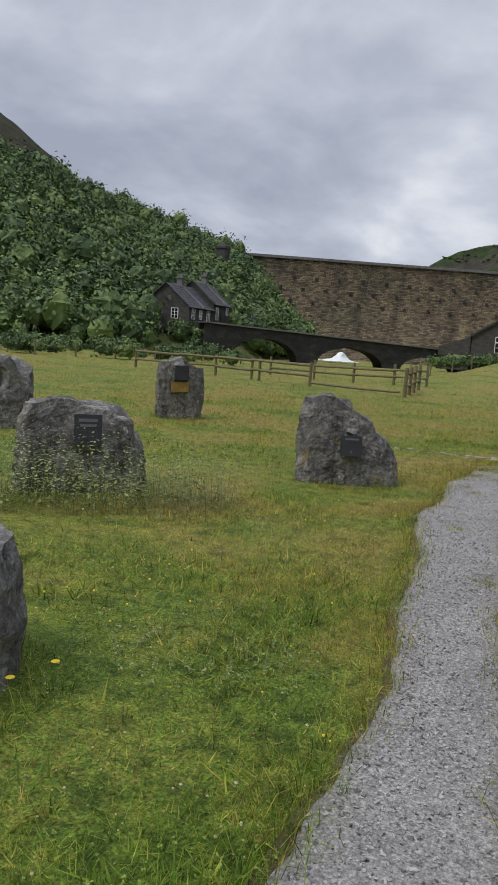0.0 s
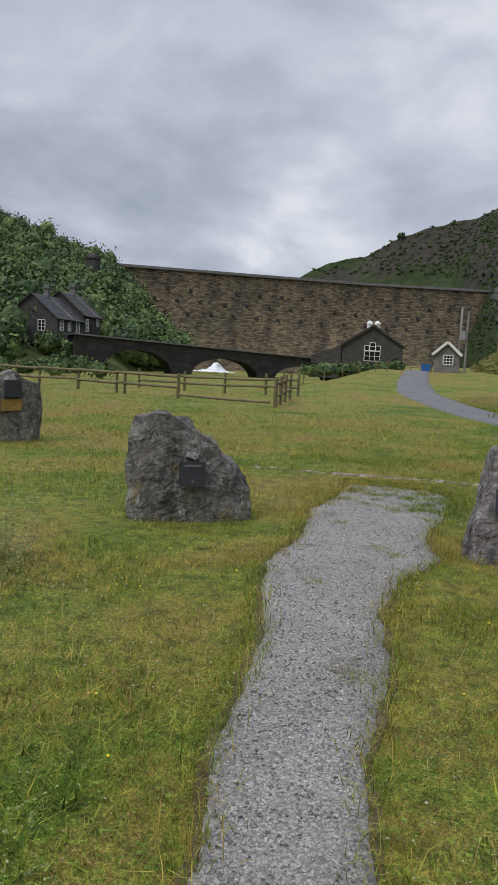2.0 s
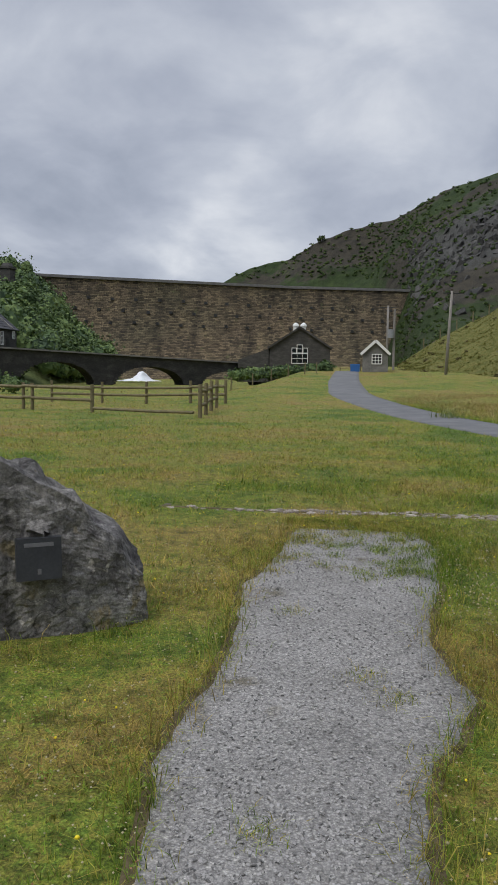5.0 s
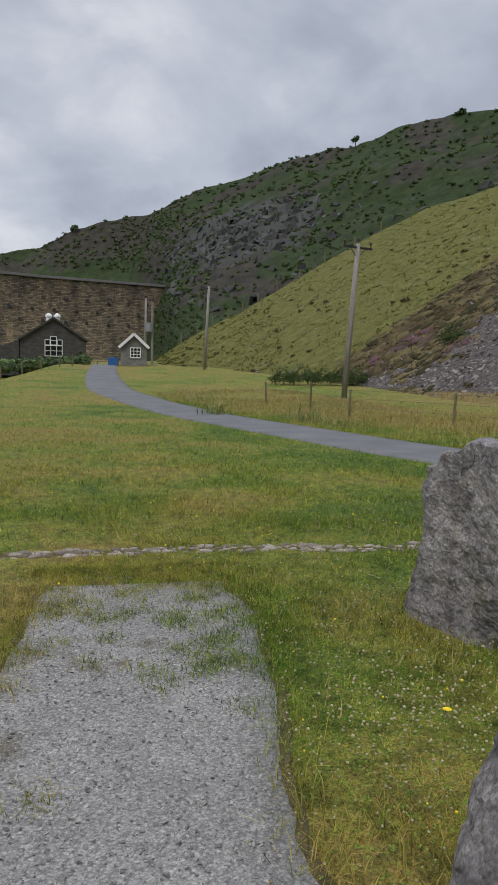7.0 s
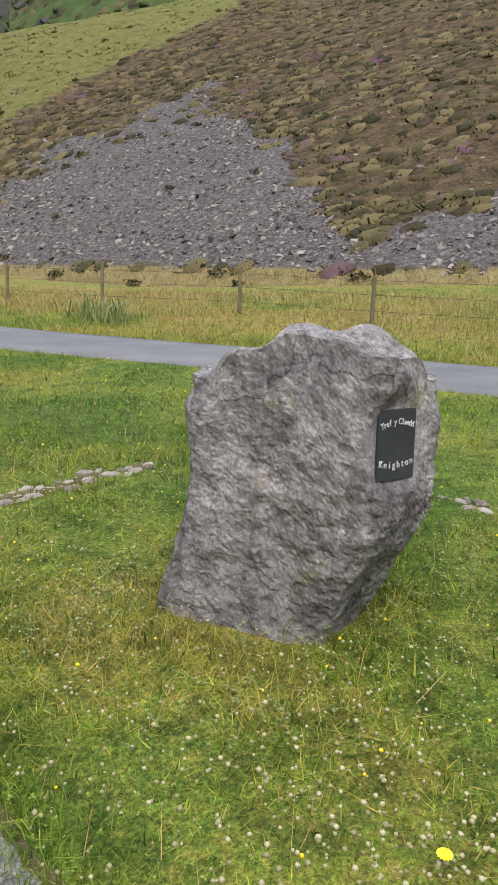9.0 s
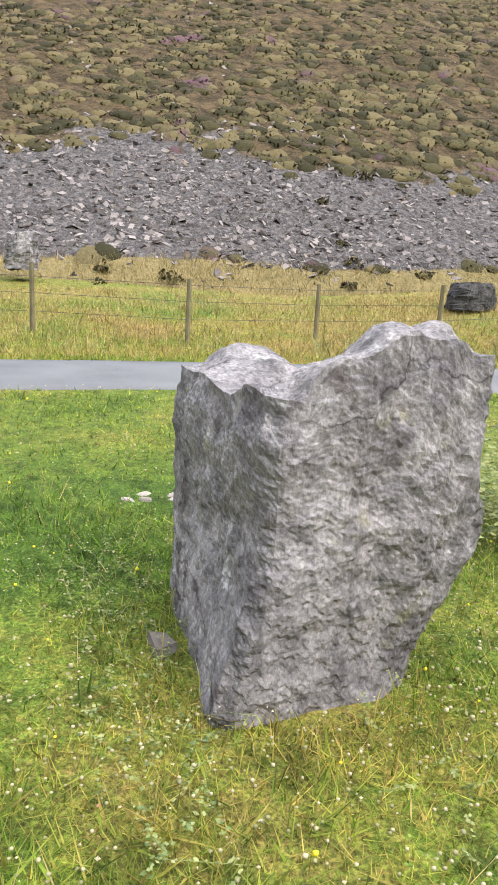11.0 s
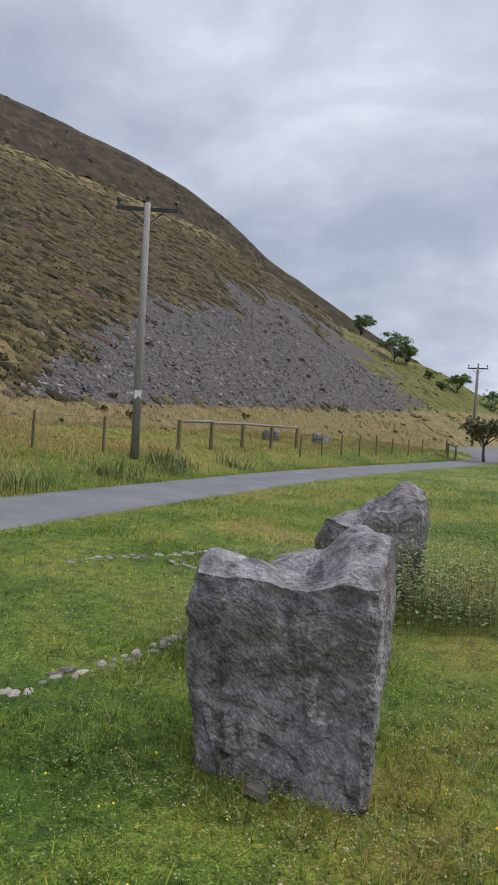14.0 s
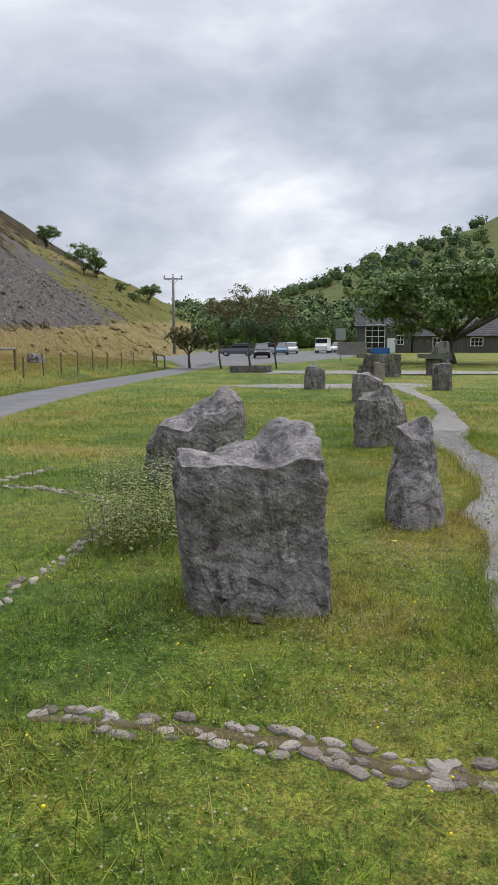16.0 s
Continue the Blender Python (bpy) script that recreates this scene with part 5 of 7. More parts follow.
def crowns(centres, radii, seed, flat=1.1, leaves=90, size=0.25, na=11, nr=7):
    """Bushy tree crowns: lumpy closed bodies with loose leaf clumps breaking their outline."""
    g = np.random.default_rng(seed)
    centres, radii = np.asarray(centres, float), np.asarray(radii, float)
    m = len(centres)
    th, ph = np.meshgrid(np.arange(na) / na * 2 * math.pi, np.linspace(-0.9, 1.45, nr))
    d = np.stack([np.cos(ph) * np.cos(th), np.cos(ph) * np.sin(th), np.sin(ph) * flat], 2).reshape(-1, 3)
    r = radii[:, None] * g.uniform(0.4, 0.6, (m, len(d)))
    v = centres[:, None] + d[None] * r[..., None]
    i, j = np.meshgrid(np.arange(nr - 1), np.arange(na), indexing="ij")
    k = (j + 1) % na
    f = np.c_[(i * na + j).ravel(), (i * na + k).ravel(), ((i + 1) * na + k).ravel(), ((i + 1) * na + j).ravel()]
    s = Shell().put(v.reshape(-1, 3), (np.arange(m)[:, None, None] * len(d) + f[None]).reshape(-1, 4))
    t = tufts(centres, np.c_[radii, radii, radii * flat] * 0.96, leaves, size, seed=seed + 1, inner=0.66)
    s.put(t.v[0], t.f[0])
    return s


def slabs(p, size, normal, spread, seed):
    """Loose angular slabs lying on a slope."""
    g = np.random.default_rng(seed)
    n = len(p)
    nn = normal + g.normal(scale=spread, size=(n, 3))
    nn /= np.linalg.norm(nn, axis=1)[:, None]
    a = np.cross(nn, g.normal(size=(n, 3)))
    a /= np.linalg.norm(a, axis=1)[:, None]
    b = np.cross(nn, a)
    sx, sy, sz = size * g.uniform(0.7, 1.4, n), size * g.uniform(0.45, 1.0, n), size * g.uniform(0.15, 0.4, n)
    sg = np.array([(-1, -1, -1), (1, -1, -1), (1, 1, -1), (-1, 1, -1), (-1, -1, 1), (1, -1, 1), (1, 1, 1), (-1, 1, 1)], float)
    jit = sg[None] * g.uniform(0.65, 1.15, (n, 8, 3))
    v = p[:, None] + a[:, None] * (jit[..., 0:1] * sx[:, None, None]) + b[:, None] * (jit[..., 1:2] * sy[:, None, None]) + nn[:, None] * (jit[..., 2:3] * sz[:, None, None])
    f = np.array([(4, 5, 6, 7), (0, 1, 5, 4), (1, 2, 6, 5), (2, 3, 7, 6), (3, 0, 4, 7)])
    return Shell().put(v.reshape(-1, 3), (np.arange(n)[:, None, None] * 8 + f[None]).reshape(-1, 4))


def on_hill(hill, n, u0, u1, s0, s1, seed):
    g = np.random.default_rng(seed)
    u, s = g.uniform(u0, u1, n), g.uniform(s0, s1, n)
    p = hill.place(u, s)
    e = 0.004
    nrm = np.cross(hill.place(u + e, s) - p, hill.place(u, s + e) - p)
    nrm *= np.sign(nrm[:, 2:3])
    return p, nrm / np.linalg.norm(nrm, axis=1)[:, None], g


# woods across the river
p, nrm, g = on_hill(hill_west, 2500, 0.1, 0.97, 0.0, 1.0, 21)
az, el = bearing(p, 0, 0)
az = (az + 180) % 360 - 180
bare = (az < -34.5) & (el > np.interp(az, [-50, -43, -38.8, -35], [11.2, 12.2, 11.0, 9.6]))
keep = ~bare & ((az > -46) | (g.random(len(p)) < 0.4)) & (np.hypot(p[:, 0] + 55, p[:, 1] - 102) > 9.5) & ~((np.abs(p[:, 0] / np.maximum(p[:, 1], 1) + 0.52) < 0.06) & (p[:, 1] < 102)) & ~((az > -31.5) & (az < -23) & (np.hypot(p[:, 0], p[:, 1]) < 112))
p = p[keep]
rad = g.uniform(1.5, 3.4, len(p)) * np.where(g.random(len(p)) < 0.15, 1.4, 1)
p[:, 2] += rad * 0.9
thing("woodland", "dense mixed green broadleaf wood on the far hillside", "trees", crowns(p, rad, 3, 1.15, 110, 0.3, 9, 6), leaf_wood, kind="stuff")
# trees at the left end of the dam and along the river
g = np.random.default_rng(5)
c = []
for az0, r0, z0, rr in ((-24.0, 128, 6, 4.5), (-23.2, 134, 5.5, 4.2), (-22.4, 132, 3.6, 3.6), (-21.6, 140, 3.2, 3.4), (-20.8, 140, 2.4, 2.8), (-20.2, 142, 1.8, 2.3), (-23.6, 125, 3.5, 3.6), (-22.6, 126, 2.2, 3.0), (-24.6, 136, 9.5, 4.2), (-24.9, 150, 13, 4.5), (-25.6, 150, 15, 4.0), (-26.4, 112, 2.5, 2.0), (-28.6, 102, 2.6, 2.0), (-27.2, 103, 2.2, 1.8), (-30.2, 104, 3.2, 2.5), (-26.2, 105, 2.0, 1.5), (-31.5, 110, 5.5, 3.2)):
    c.append((r0 * math.sin(radians(az0)), 4 + r0 * math.cos(radians(az0)), z0, rr))
c = np.array(c)
thing("riverside_trees", "rounded green trees beside the river at the dam's end", "trees", crowns(c[:, :3], c[:, 3], 8, 1.0, 800, 0.22, 16, 10), leaf_wood, kind="stuff")
# hedge-like scrub at the field's far edge
n = 90
azs = g.uniform(-52, -25, n)
rs = g.uniform(58, 92, n)
rad = g.uniform(0.6, 1.7, n)
c = np.c_[rs * np.sin(np.radians(azs)), rs * np.cos(np.radians(azs)), rad * 0.5]
thing("scrub", "low green bramble and thorn scrub along the field edge", "bushes", crowns(c, rad, 9, 0.8, 240, 0.12), leaf_wood, kind="stuff")
n = 46
xs = np.linspace(-14.5, -3.5, n)
rad = g.uniform(0.7, 1.35, n)
c = np.c_[xs, np.interp(xs, (-19, -12, -3.5), (92, 84, 82)) + g.uniform(-2, 2, n), np.interp(xs, (-19, -10, -3.5), (0.8, 1.3, 1.9)) + rad * 0.3]
thing("hedge", "overgrown green hedge beside the lane", "hedge", crowns(c, rad, 10, 0.8, 260, 0.12), leaf_wood, kind="stuff")
# bracken, gorse and thorn on the crag hill
p, nrm, g = on_hill(hill_north, 5200, 0.1, 1.0, 0.02, 1.0, 31)
az, el = bearing(p, -0.4, 6)
az = (az + 180) % 360 - 180
dist = np.hypot(p[:, 0], p[:, 1])
keep = (g.random(len(p)) < np.where(el < 8, 0.9, 0.75)) & ((az > 2.8) | (el > 7.5))
p, dist = p[keep], dist[keep]
rad = g.uniform(0.5, 1.2, len(p)) * np.clip(dist / 230, 0.8, 1.5)
p[:, 2] += rad * 0.2
thing("hill_scrub", "dark green bracken and thorn bushes on the crags", "bushes", crowns(p, rad, 32, 0.6, 18, 0.36, 6, 4), leaf_far, kind="stuff")
p, nrm, g = on_hill(hill_north, 5000, 0.5, 0.95, 0.2, 0.75, 36)
az, el = bearing(p, -0.4, 6)
az = (az + 180) % 360 - 180
k = np.exp(-((az - 9 - (el - 10) * 1.2) / 3.4) ** 2 - ((el - 10.6) / 2.2) ** 2)
p = p[(g.random(len(p)) < k * 0.9) | (g.random(len(p)) < 0.03)]
sh = slabs(p, g.uniform(0.5, 1.9, len(p)), np.array((-0.75, -0.5, 0.45)), 0.4, 37)
thing("crags", "grey broken rock outcrops on the far hill", "rocks", sh, material("crag_rock", [(0.03, 0.03, 0.029), (0.058, 0.057, 0.055), (0.11, 0.107, 0.1)], 0.3, 2.5, 0.95, 0.6, island=0.3), kind="stuff")
# heath, bushes and broken rock on the upper moor
p, nrm, g = on_hill(hill_back, 3800, 0.0, 0.99, 0.1, 1.0, 38)
az, el = bearing(p, -0.4, 10)
keep = g.random(len(p)) < np.where(az < 75, 0.9, 0.7)
pm, nm = p[keep], nrm[keep]
rad = g.uniform(0.25, 0.7, len(pm)) * np.where(az[keep] < 75, 1.5, 1)
thing("upper_heather", "dark brown heather cushions on the upper moor", "heather", mounds(pm, rad, 0.28, nm, 39, 7), heather_far, kind="stuff", smooth=True)
k = (az < 62) & (g.random(len(p)) < 0.16)
thing("upper_scrub", "green bracken and thorn on the upper moor", "bushes", crowns(p[k] + (0, 0, 0.3), g.uniform(0.6, 1.6, k.sum()), 40, 0.7, 50, 0.24, 7, 4), leaf_far, kind="stuff")
k = ((az < 70) & (fbm(p[:, 0] / 14, p[:, 1] / 14, 44.0) > 0.22)) | (cover_back(p)[:, 1] > 0.6)
thing("upper_rocks", "grey loose rock showing through the upper moor", "rocks", slabs(p[k], g.uniform(0.3, 1.2, k.sum()), np.array((-0.75, -0.2, 0.6)), 0.4, 45), MATS["crag_rock"], kind="stuff")
# skyline trees on the crag hill
for az0, el0, r0, rr in ((-3.1, 10.5, 428, 2.6), (-5.2, 9.0, 428, 2.0), (4.4, 12.7, 412, 2.2), (25.6, 18.7, 330, 2.6), (29, 19.2, 318, 2.0), (31, 19.3, 310, 1.8), (18, 17.3, 355, 2.0)):
    x, y, z = r0 * math.sin(radians(az0)), 5 + r0 * math.cos(radians(az0)), 1.45 + r0 * math.tan(radians(el0))
    tr = thing("distant_tree", "small dark tree on the skyline", "tree", at=(x, y, z - 2), group="skyline trees")
    part("trunk", Shell().tube([(0, 0, -2), (0, 0, 2)], (0.3, 0.2), 6), bark, tr)
    part("crown", tufts(np.array([(0, 0, 1.2), (0.9, 0, 2.2), (-1.1, 0.3, 0.9)]), np.array([rr, rr * 0.7, rr * 0.8]) * 0.75, 170, 0.35, seed=int(az0 * 10) % 97 + 3), leaf_far, tr)
# down-valley woods
p, nrm, g = on_hill(hill_south, 1500, 0.12, 0.62, 0.0, 1.0, 41)
el = bearing(p, 1, 15)[1]
keep = (g.random(len(p)) < np.where(el < 2.6, 1.0, np.where(fbm(p[:, 0] / 40, p[:, 1] / 40, 4.0) > 0.12, 0.35, 0.05)))
p = p[keep]
rad = g.uniform(2.0, 4.0, len(p))
p[:, 2] += rad * 0.6
thing("woodland", "mixed green woodland on the hillside down the valley", "trees", crowns(p, rad, 42, 1.1, 50, 0.44, 9, 6), leaf_wood, kind="stuff")
g = np.random.default_rng(43)
n = 60
xs = np.r_[g.uniform(-6, 46, n), g.uniform(-50, -12, 24)]
n = len(xs)
rad = g.uniform(1.6, 3.1, n)
c = np.c_[xs, -112 - g.uniform(0, 34, n), 1.0 + rad * 0.8 + g.uniform(0, 2.5, n)]
thing("tree_belt", "belt of green trees behind the car park", "trees", crowns(c, rad, 44, 1.2, 500, 0.2), leaf_wood, kind="stuff")

# heather, moor grass and scree on the near slope
p, nrm, g = on_hill(hill_east, 38000, 0.0, 0.97, 0.0, 1.0, 51)
cv = cover_east(p)
r = g.random(len(p))
clump = fbm(p[:, 0] / 2.2, p[:, 1] / 2.2, 31.0, 3)
hea = (cv[:, 0] > 0.5) & (cv[:, 1] < 0.45 + 0.45 * g.random(len(p)) ** 2) & (cv[:, 2] < 0.62) & (r < 0.6 + 0.6 * clump - 0.25 * (cv[:, 2] > 0.6))
pp, pn = p[hea], nrm[hea]
rad = np.random.default_rng(52).uniform(0.16, 0.44, len(pp))
heath = mounds(pp, rad, 0.26, pn, 53, 7)
fz = spikes(pp, rad * 1.15, 0.4, 7, 0.045, 58, pn)
heath.put(fz.v[0], fz.f[0])
thing("heather", "dark heather tussocks, some in purple flower, on the slope", "heather", heath, heather_mat, kind="stuff", smooth=True)
gr = (cv[:, 0] < 0.45) & (cv[:, 1] < 0.5) & (r < 0.25)
pp, pn = p[gr], nrm[gr]
rad = np.random.default_rng(54).uniform(0.2, 0.5, len(pp))
thing("moor_grass", "yellow-green tussock grass covering the slope", "grass", spikes(pp, rad, 0.35, 10, 0.05, 55, pn), moor_grass, kind="stuff")
few = (cv[:, 1] >= 0.5) & (r < 0.006) | ((cv[:, 0] < 0.45) & (cv[:, 1] < 0.5) & (r > 0.993)) | ((cv[:, 2] > 0.55) & (r > 0.985))
pp = p[few]
rad = np.random.default_rng(56).uniform(0.25, 0.5, len(pp))
thing("slope_bushes", "small dark heather and gorse bushes dotted over scree and grass", "bushes", tufts(pp, rad * 0.85, 90, 0.06, seed=57, flat=0.7), heather_mat, kind="stuff")
for x0, y0, rr in ((9.6, 50.2, 0.75), (10.7, 50.0, 0.95), (12.0, 49.8, 0.85), (13.2, 49.6, 0.9), (14.1, 49.4, 0.7), (18.9, 46.5, 0.95)):
    u = np.linspace(0, 1, 400)
    q = hill_east.place(np.repeat(u, 30), np.tile(np.linspace(0, 0.25, 30), 400))
    z0 = q[np.argmin((q[:, 0] - x0) ** 2 + (q[:, 1] - y0) ** 2), 2]
    zz = max(float(ground_z(x0, y0)), float(z0) if np.min((q[:, 0] - x0) ** 2 + (q[:, 1] - y0) ** 2) < 1 else -9)
    thing("gorse_bush", "dark green gorse bush at the foot of the slope", "bush", tufts(np.array([(0, 0, 0.35), (0.5, 0.2, 0.25), (-0.5, -0.1, 0.2)]), np.array([rr, rr * 0.7, rr * 0.7]), 1100, 0.032, seed=int(x0 * 7)), leaf_far, at=(x0, y0, zz))
p, nrm, g = on_hill(hill_east, 90000, 0.1, 0.97, 0.0, 0.62, 61)
cv = cover_east(p)
wob = fbm(p[:, 0] / 1.6, p[:, 1] / 1.6, 41.0, 4)
keep = (cv[:, 1] + 0.6 * wob + 1.0 * (g.random(len(p)) - 0.5) > 0.55)
pp, nn = p[keep][:34000], nrm[keep][:34000]
size = 0.03 + 0.11 * np.random.default_rng(62).random(len(pp)) ** 3
thing("scree", "loose grey slate scree spread over the slope", "scree", slabs(pp, size, nn, 0.42, 63), slate_bit, kind="stuff")


# ---- poles, fences and roadside things ----
def beam(a, b, r=0.05, n=8):
    return Shell().tube([a, ((Vector(a) + Vector(b)) / 2)[:], b], (r, r * 0.96, r * 0.94), n, 0.12)


def power_pole(x, y, h, lean=(0.0, 0.0), arm=1.6, arm_rz=0.0, z=None, r=0.14, double=False, steps=False):
    z = float(ground_z(x, y)) if z is None else z
    ob = thing("power_pole", "weathered wooden power pole with crossarm and insulators", "pole", at=(x, y, z), group="power poles along the lane")
    top = (lean[0] * h, lean[1] * h, h)
    part("post", Shell().tube([(0, 0, -0.3), (top[0] / 2, top[1] / 2, h / 2), top], (r, r * 0.9, r * 0.78), 14), grey_wood, ob, smooth=True)
    ca, sa = math.cos(arm_rz), math.sin(arm_rz)
    zc = h - 0.18
    part("crossarm", Shell().box((top[0], top[1], zc), (arm, 0.09, 0.1), arm_rz), metal_dark, ob)
    for k in (-0.46, 0.0, 0.46):
        px, py = top[0] + ca * arm * k, top[1] + sa * arm * k
        zb = zc + 0.06 if k else h
        ins = part("insulator", Shell().tube([(px, py, zb), (px, py, zb + 0.12), (px, py, zb + 0.14), (px, py, zb + 0.2), (px, py, zb + 0.25)], (0.025, 0.025, 0.07, 0.07, 0.03), 8), ceramic, ob, "brown ceramic insulator")
    for k in (-1, 1):
        part("brace", beam((top[0], top[1], zc - 0.5), (top[0] + ca * arm * 0.3 * k, top[1] + sa * arm * 0.3 * k, zc), 0.02, 6), metal_dark, ob)
    if steps:
        for i in range(7):
            zz = h - 0.9 - i * 0.28
            part("step_bolt", beam((lean[0] * zz, lean[1] * zz, zz), (lean[0] * zz + 0.2 * (1 if i % 2 else -1) * ca, lean[1] * zz + 0.2 * (1 if i % 2 else -1) * sa, zz), 0.02, 6), metal_dark, ob)
        part("warning_sign", Shell().box((lean[0] * 1.75 - 0.1, lean[1] * 1.75 + 0.1, 1.5), (0.2, 0.02, 0.24), radians(55)), white_paint, ob, "small pale warning plate")
    if double:
        part("post", Shell().tube([(0.7, 0, -0.3), (0.7, 0, h * 0.95)], (r, r * 0.8), 12), grey_wood, ob)
        tr = part("transformer", Shell().tube([(0.35, -0.3, h * 0.52), (0.35, -0.3, h * 0.52 + 0.9)], (0.35, 0.35), 12), material("grey_tank", [(0.2, 0.21, 0.22), (0.3, 0.31, 0.32)], 3.0, 30.0, 0.5, 0.1), ob, "grey transformer drum")
    return ob


power_pole(14.0, -1.4, 7.35, (0.185, -0.182), 1.9, radians(35), z=0.72, r=0.12, steps=True)
power_pole(10.3, 40.3, 7.55, (0.06, -0.01), 1.7, radians(20), z=0.15)
power_pole(7.3, 71.5, 7.9, (0.04, 0.0), 1.6, radians(15), z=1.2)
power_pole(2.6, 84.5, 7.2, (0.0, 0.0), 1.8, 0.0, z=1.9, double=True)
power_pole(19.3, -49.5, 6.6, (0.0, 0.0), 1.7, radians(12), z=1.3)


def rail_fence(posts, rails=(0.5, 0.98), label="weathered timber post-and-rail fence across the field", ph=1.12, pr=0.08, rr=0.065, name="rail_fence", mat=None):
    x0, y0 = posts[0]
    z0 = float(ground_z(x0, y0))
    ob = thing(name, label, "fence", at=(x0, y0, z0))
    pts = [(x - x0, y - y0, float(ground_z(x, y)) - z0) for x, y in posts]
    for x, y, z in pts:
        part("post", Shell().tube([(x, y, z - 0.25), (x + 0.01, y, z + ph)], (pr, pr * 0.92), 8, 0.15), fence_wood, ob)
    for a, b in zip(pts, pts[1:]):
        for h in rails:
            part("rail", beam((a[0], a[1] - 0.06, a[2] + h), (b[0], b[1] - 0.06, b[2] + h + rng.uniform(-0.04, 0.04)), rr), mat or fence_wood, ob)
    return ob


rail_fence([(-23.2, 36.5), (-19.6, 35.3), (-16.9, 34.3), (-14.4, 33.3), (-13.9, 33.1), (-10.8, 31.8)])
rail_fence([(-16.5, 41.0), (-13.5, 40.4), (-11.0, 39.9), (-8.6, 39.4), (-6.7, 38.6)], (0.45, 0.8), "older weathered rail fence behind the pen")
rail_fence([(-5.95, 29.5), (-6.1, 31.2), (-6.3, 33.2), (-6.5, 35.4)], (0.45, 0.95), "short timber pen side with two rails", 1.2, 0.08)
thing("fallen_rail", "fallen fence rail lying in the grass", "rail", Shell().tube([(-10.6, 31.4, 0.16), (-8.2, 30.6, 0.13), (-6.2, 29.6, 0.16)], (0.05, 0.055, 0.05), 8), fence_wood)


def wire_fence(posts, h=1.0, label="wire stock fence on thin wooden posts", r=0.045, wires=(0.35, 0.65, 0.92)):
    x0, y0, z0 = posts[0]
    ob = thing("wire_fence", label, "fence", at=(x0, y0, z0))
    for x, y, z in posts:
        part("post", Shell().tube([(x - x0, y - y0, z - z0 - 0.2), (x - x0 + rng.uniform(-0.05, 0.05), y - y0, z - z0 + h * rng.uniform(0.9, 1.1))], (r, r * 0.9), 7, 0.15), fence_wood, ob)
    for w in wires:
        part("wire", Shell().tube([(x - x0, y - y0, z - z0 + w) for x, y, z in posts], [0.0035] * len(posts), 4), metal_dark, ob)
    return ob


def gz(x, y):
    return float(ground_z(x, y))


ys = [38, 34, 30, 26, 22.5, 19.5, 16.5, 13.6, 11.0, 8.6, 6.2, 3.8, 1.6, -0.6, -2.2]
wire_fence([(float(road_x(y)) + 3.4 + 0.9 * (0.5 + 0.5 * math.sin(y)) + (1.2 if y > 14 else 0), y, gz(float(road_x(y)) + 4, y)) for y in ys], 1.05)
wire_fence([(float(road_x(y)) + 2.8, y, gz(float(road_x(y)) + 2.8, y)) for y in (-13.5, -16, -18.5, -21, -23.5, -26, -29, -32)], 1.0)
wire_fence([(r * math.sin(radians(a)), r * math.cos(radians(a)), 0.0) for a, r in ((-46, 56), (-43, 56), (-40, 56), (-37, 57), (-34, 58), (-31, 58))], 1.2, "wire stock fence below the wood", 0.07)
wire_fence([(x, y, gz(x, y)) for x, y in ((-13, 66), (-11.4, 67), (-9.7, 68.5), (-8.2, 70), (-6.8, 71.5), (-5.4, 73), (-4.4, 75))], 1.1, "wire fence beside the hedge", 0.06)
wire_fence([tuple(hill_east.place(np.array([u]), np.array([0.985]))[0]) for u in (0.03, 0.045, 0.06, 0.075, 0.09, 0.105, 0.12, 0.135, 0.15, 0.165, 0.18)], 1.3, "line of fence posts along the grassy spur", 0.09)
rail_fence([(15.7, -5.35), (15.95, -7.5), (16.3, -10.0), (16.6, -12.6), (17.05, -15.5)], (0.98,), "single-rail timber barrier beside the lane", 1.02, 0.075, 0.052, "rail_barrier", grey_wood)
rail_fence([(15.6, -34), (16.8, -36), (17.6, -38), (18.2, -40)], (0.95,), "low timber rail at the car park entrance", 1.0, 0.07, 0.06, "rail_barrier")
rail_fence([(-3.2, 81.0), (-2.3, 81.0), (-1.2, 81.0), (-0.2, 81.0)], (0.3, 0.6, 0.9), "grey field gate across the lane", 1.05, 0.05, 0.035, "field_gate")


def loose_rock(x, y, z, sx, sy, h, mat, seed, label, rz=0.0, slant=0.0):
    c, s = math.cos(rz), math.sin(rz)
    poly = [(sx * a * c - sy * b * s, sx * a * s + sy * b * c) for a, b in ((-0.5, -0.4), (0.5, -0.5), (0.55, 0.3), (0.1, 0.55), (-0.5, 0.45))]
    tops = [(poly[0][0], poly[0][1], h * (1 - slant)), (poly[1][0], poly[1][1], h), (poly[2][0], poly[2][1], h * 0.95), (poly[4][0], poly[4][1], h * (0.9 - slant))]
    ob = thing("boulder", label, "boulder", rock_shell(poly, tops, (0.05, 0.03, -0.12), n=64, ns=26, nc=10, rough=0.07, chunk=0.17, seed=seed, corner=0.28), mat, at=(x, y, z))
    return ob


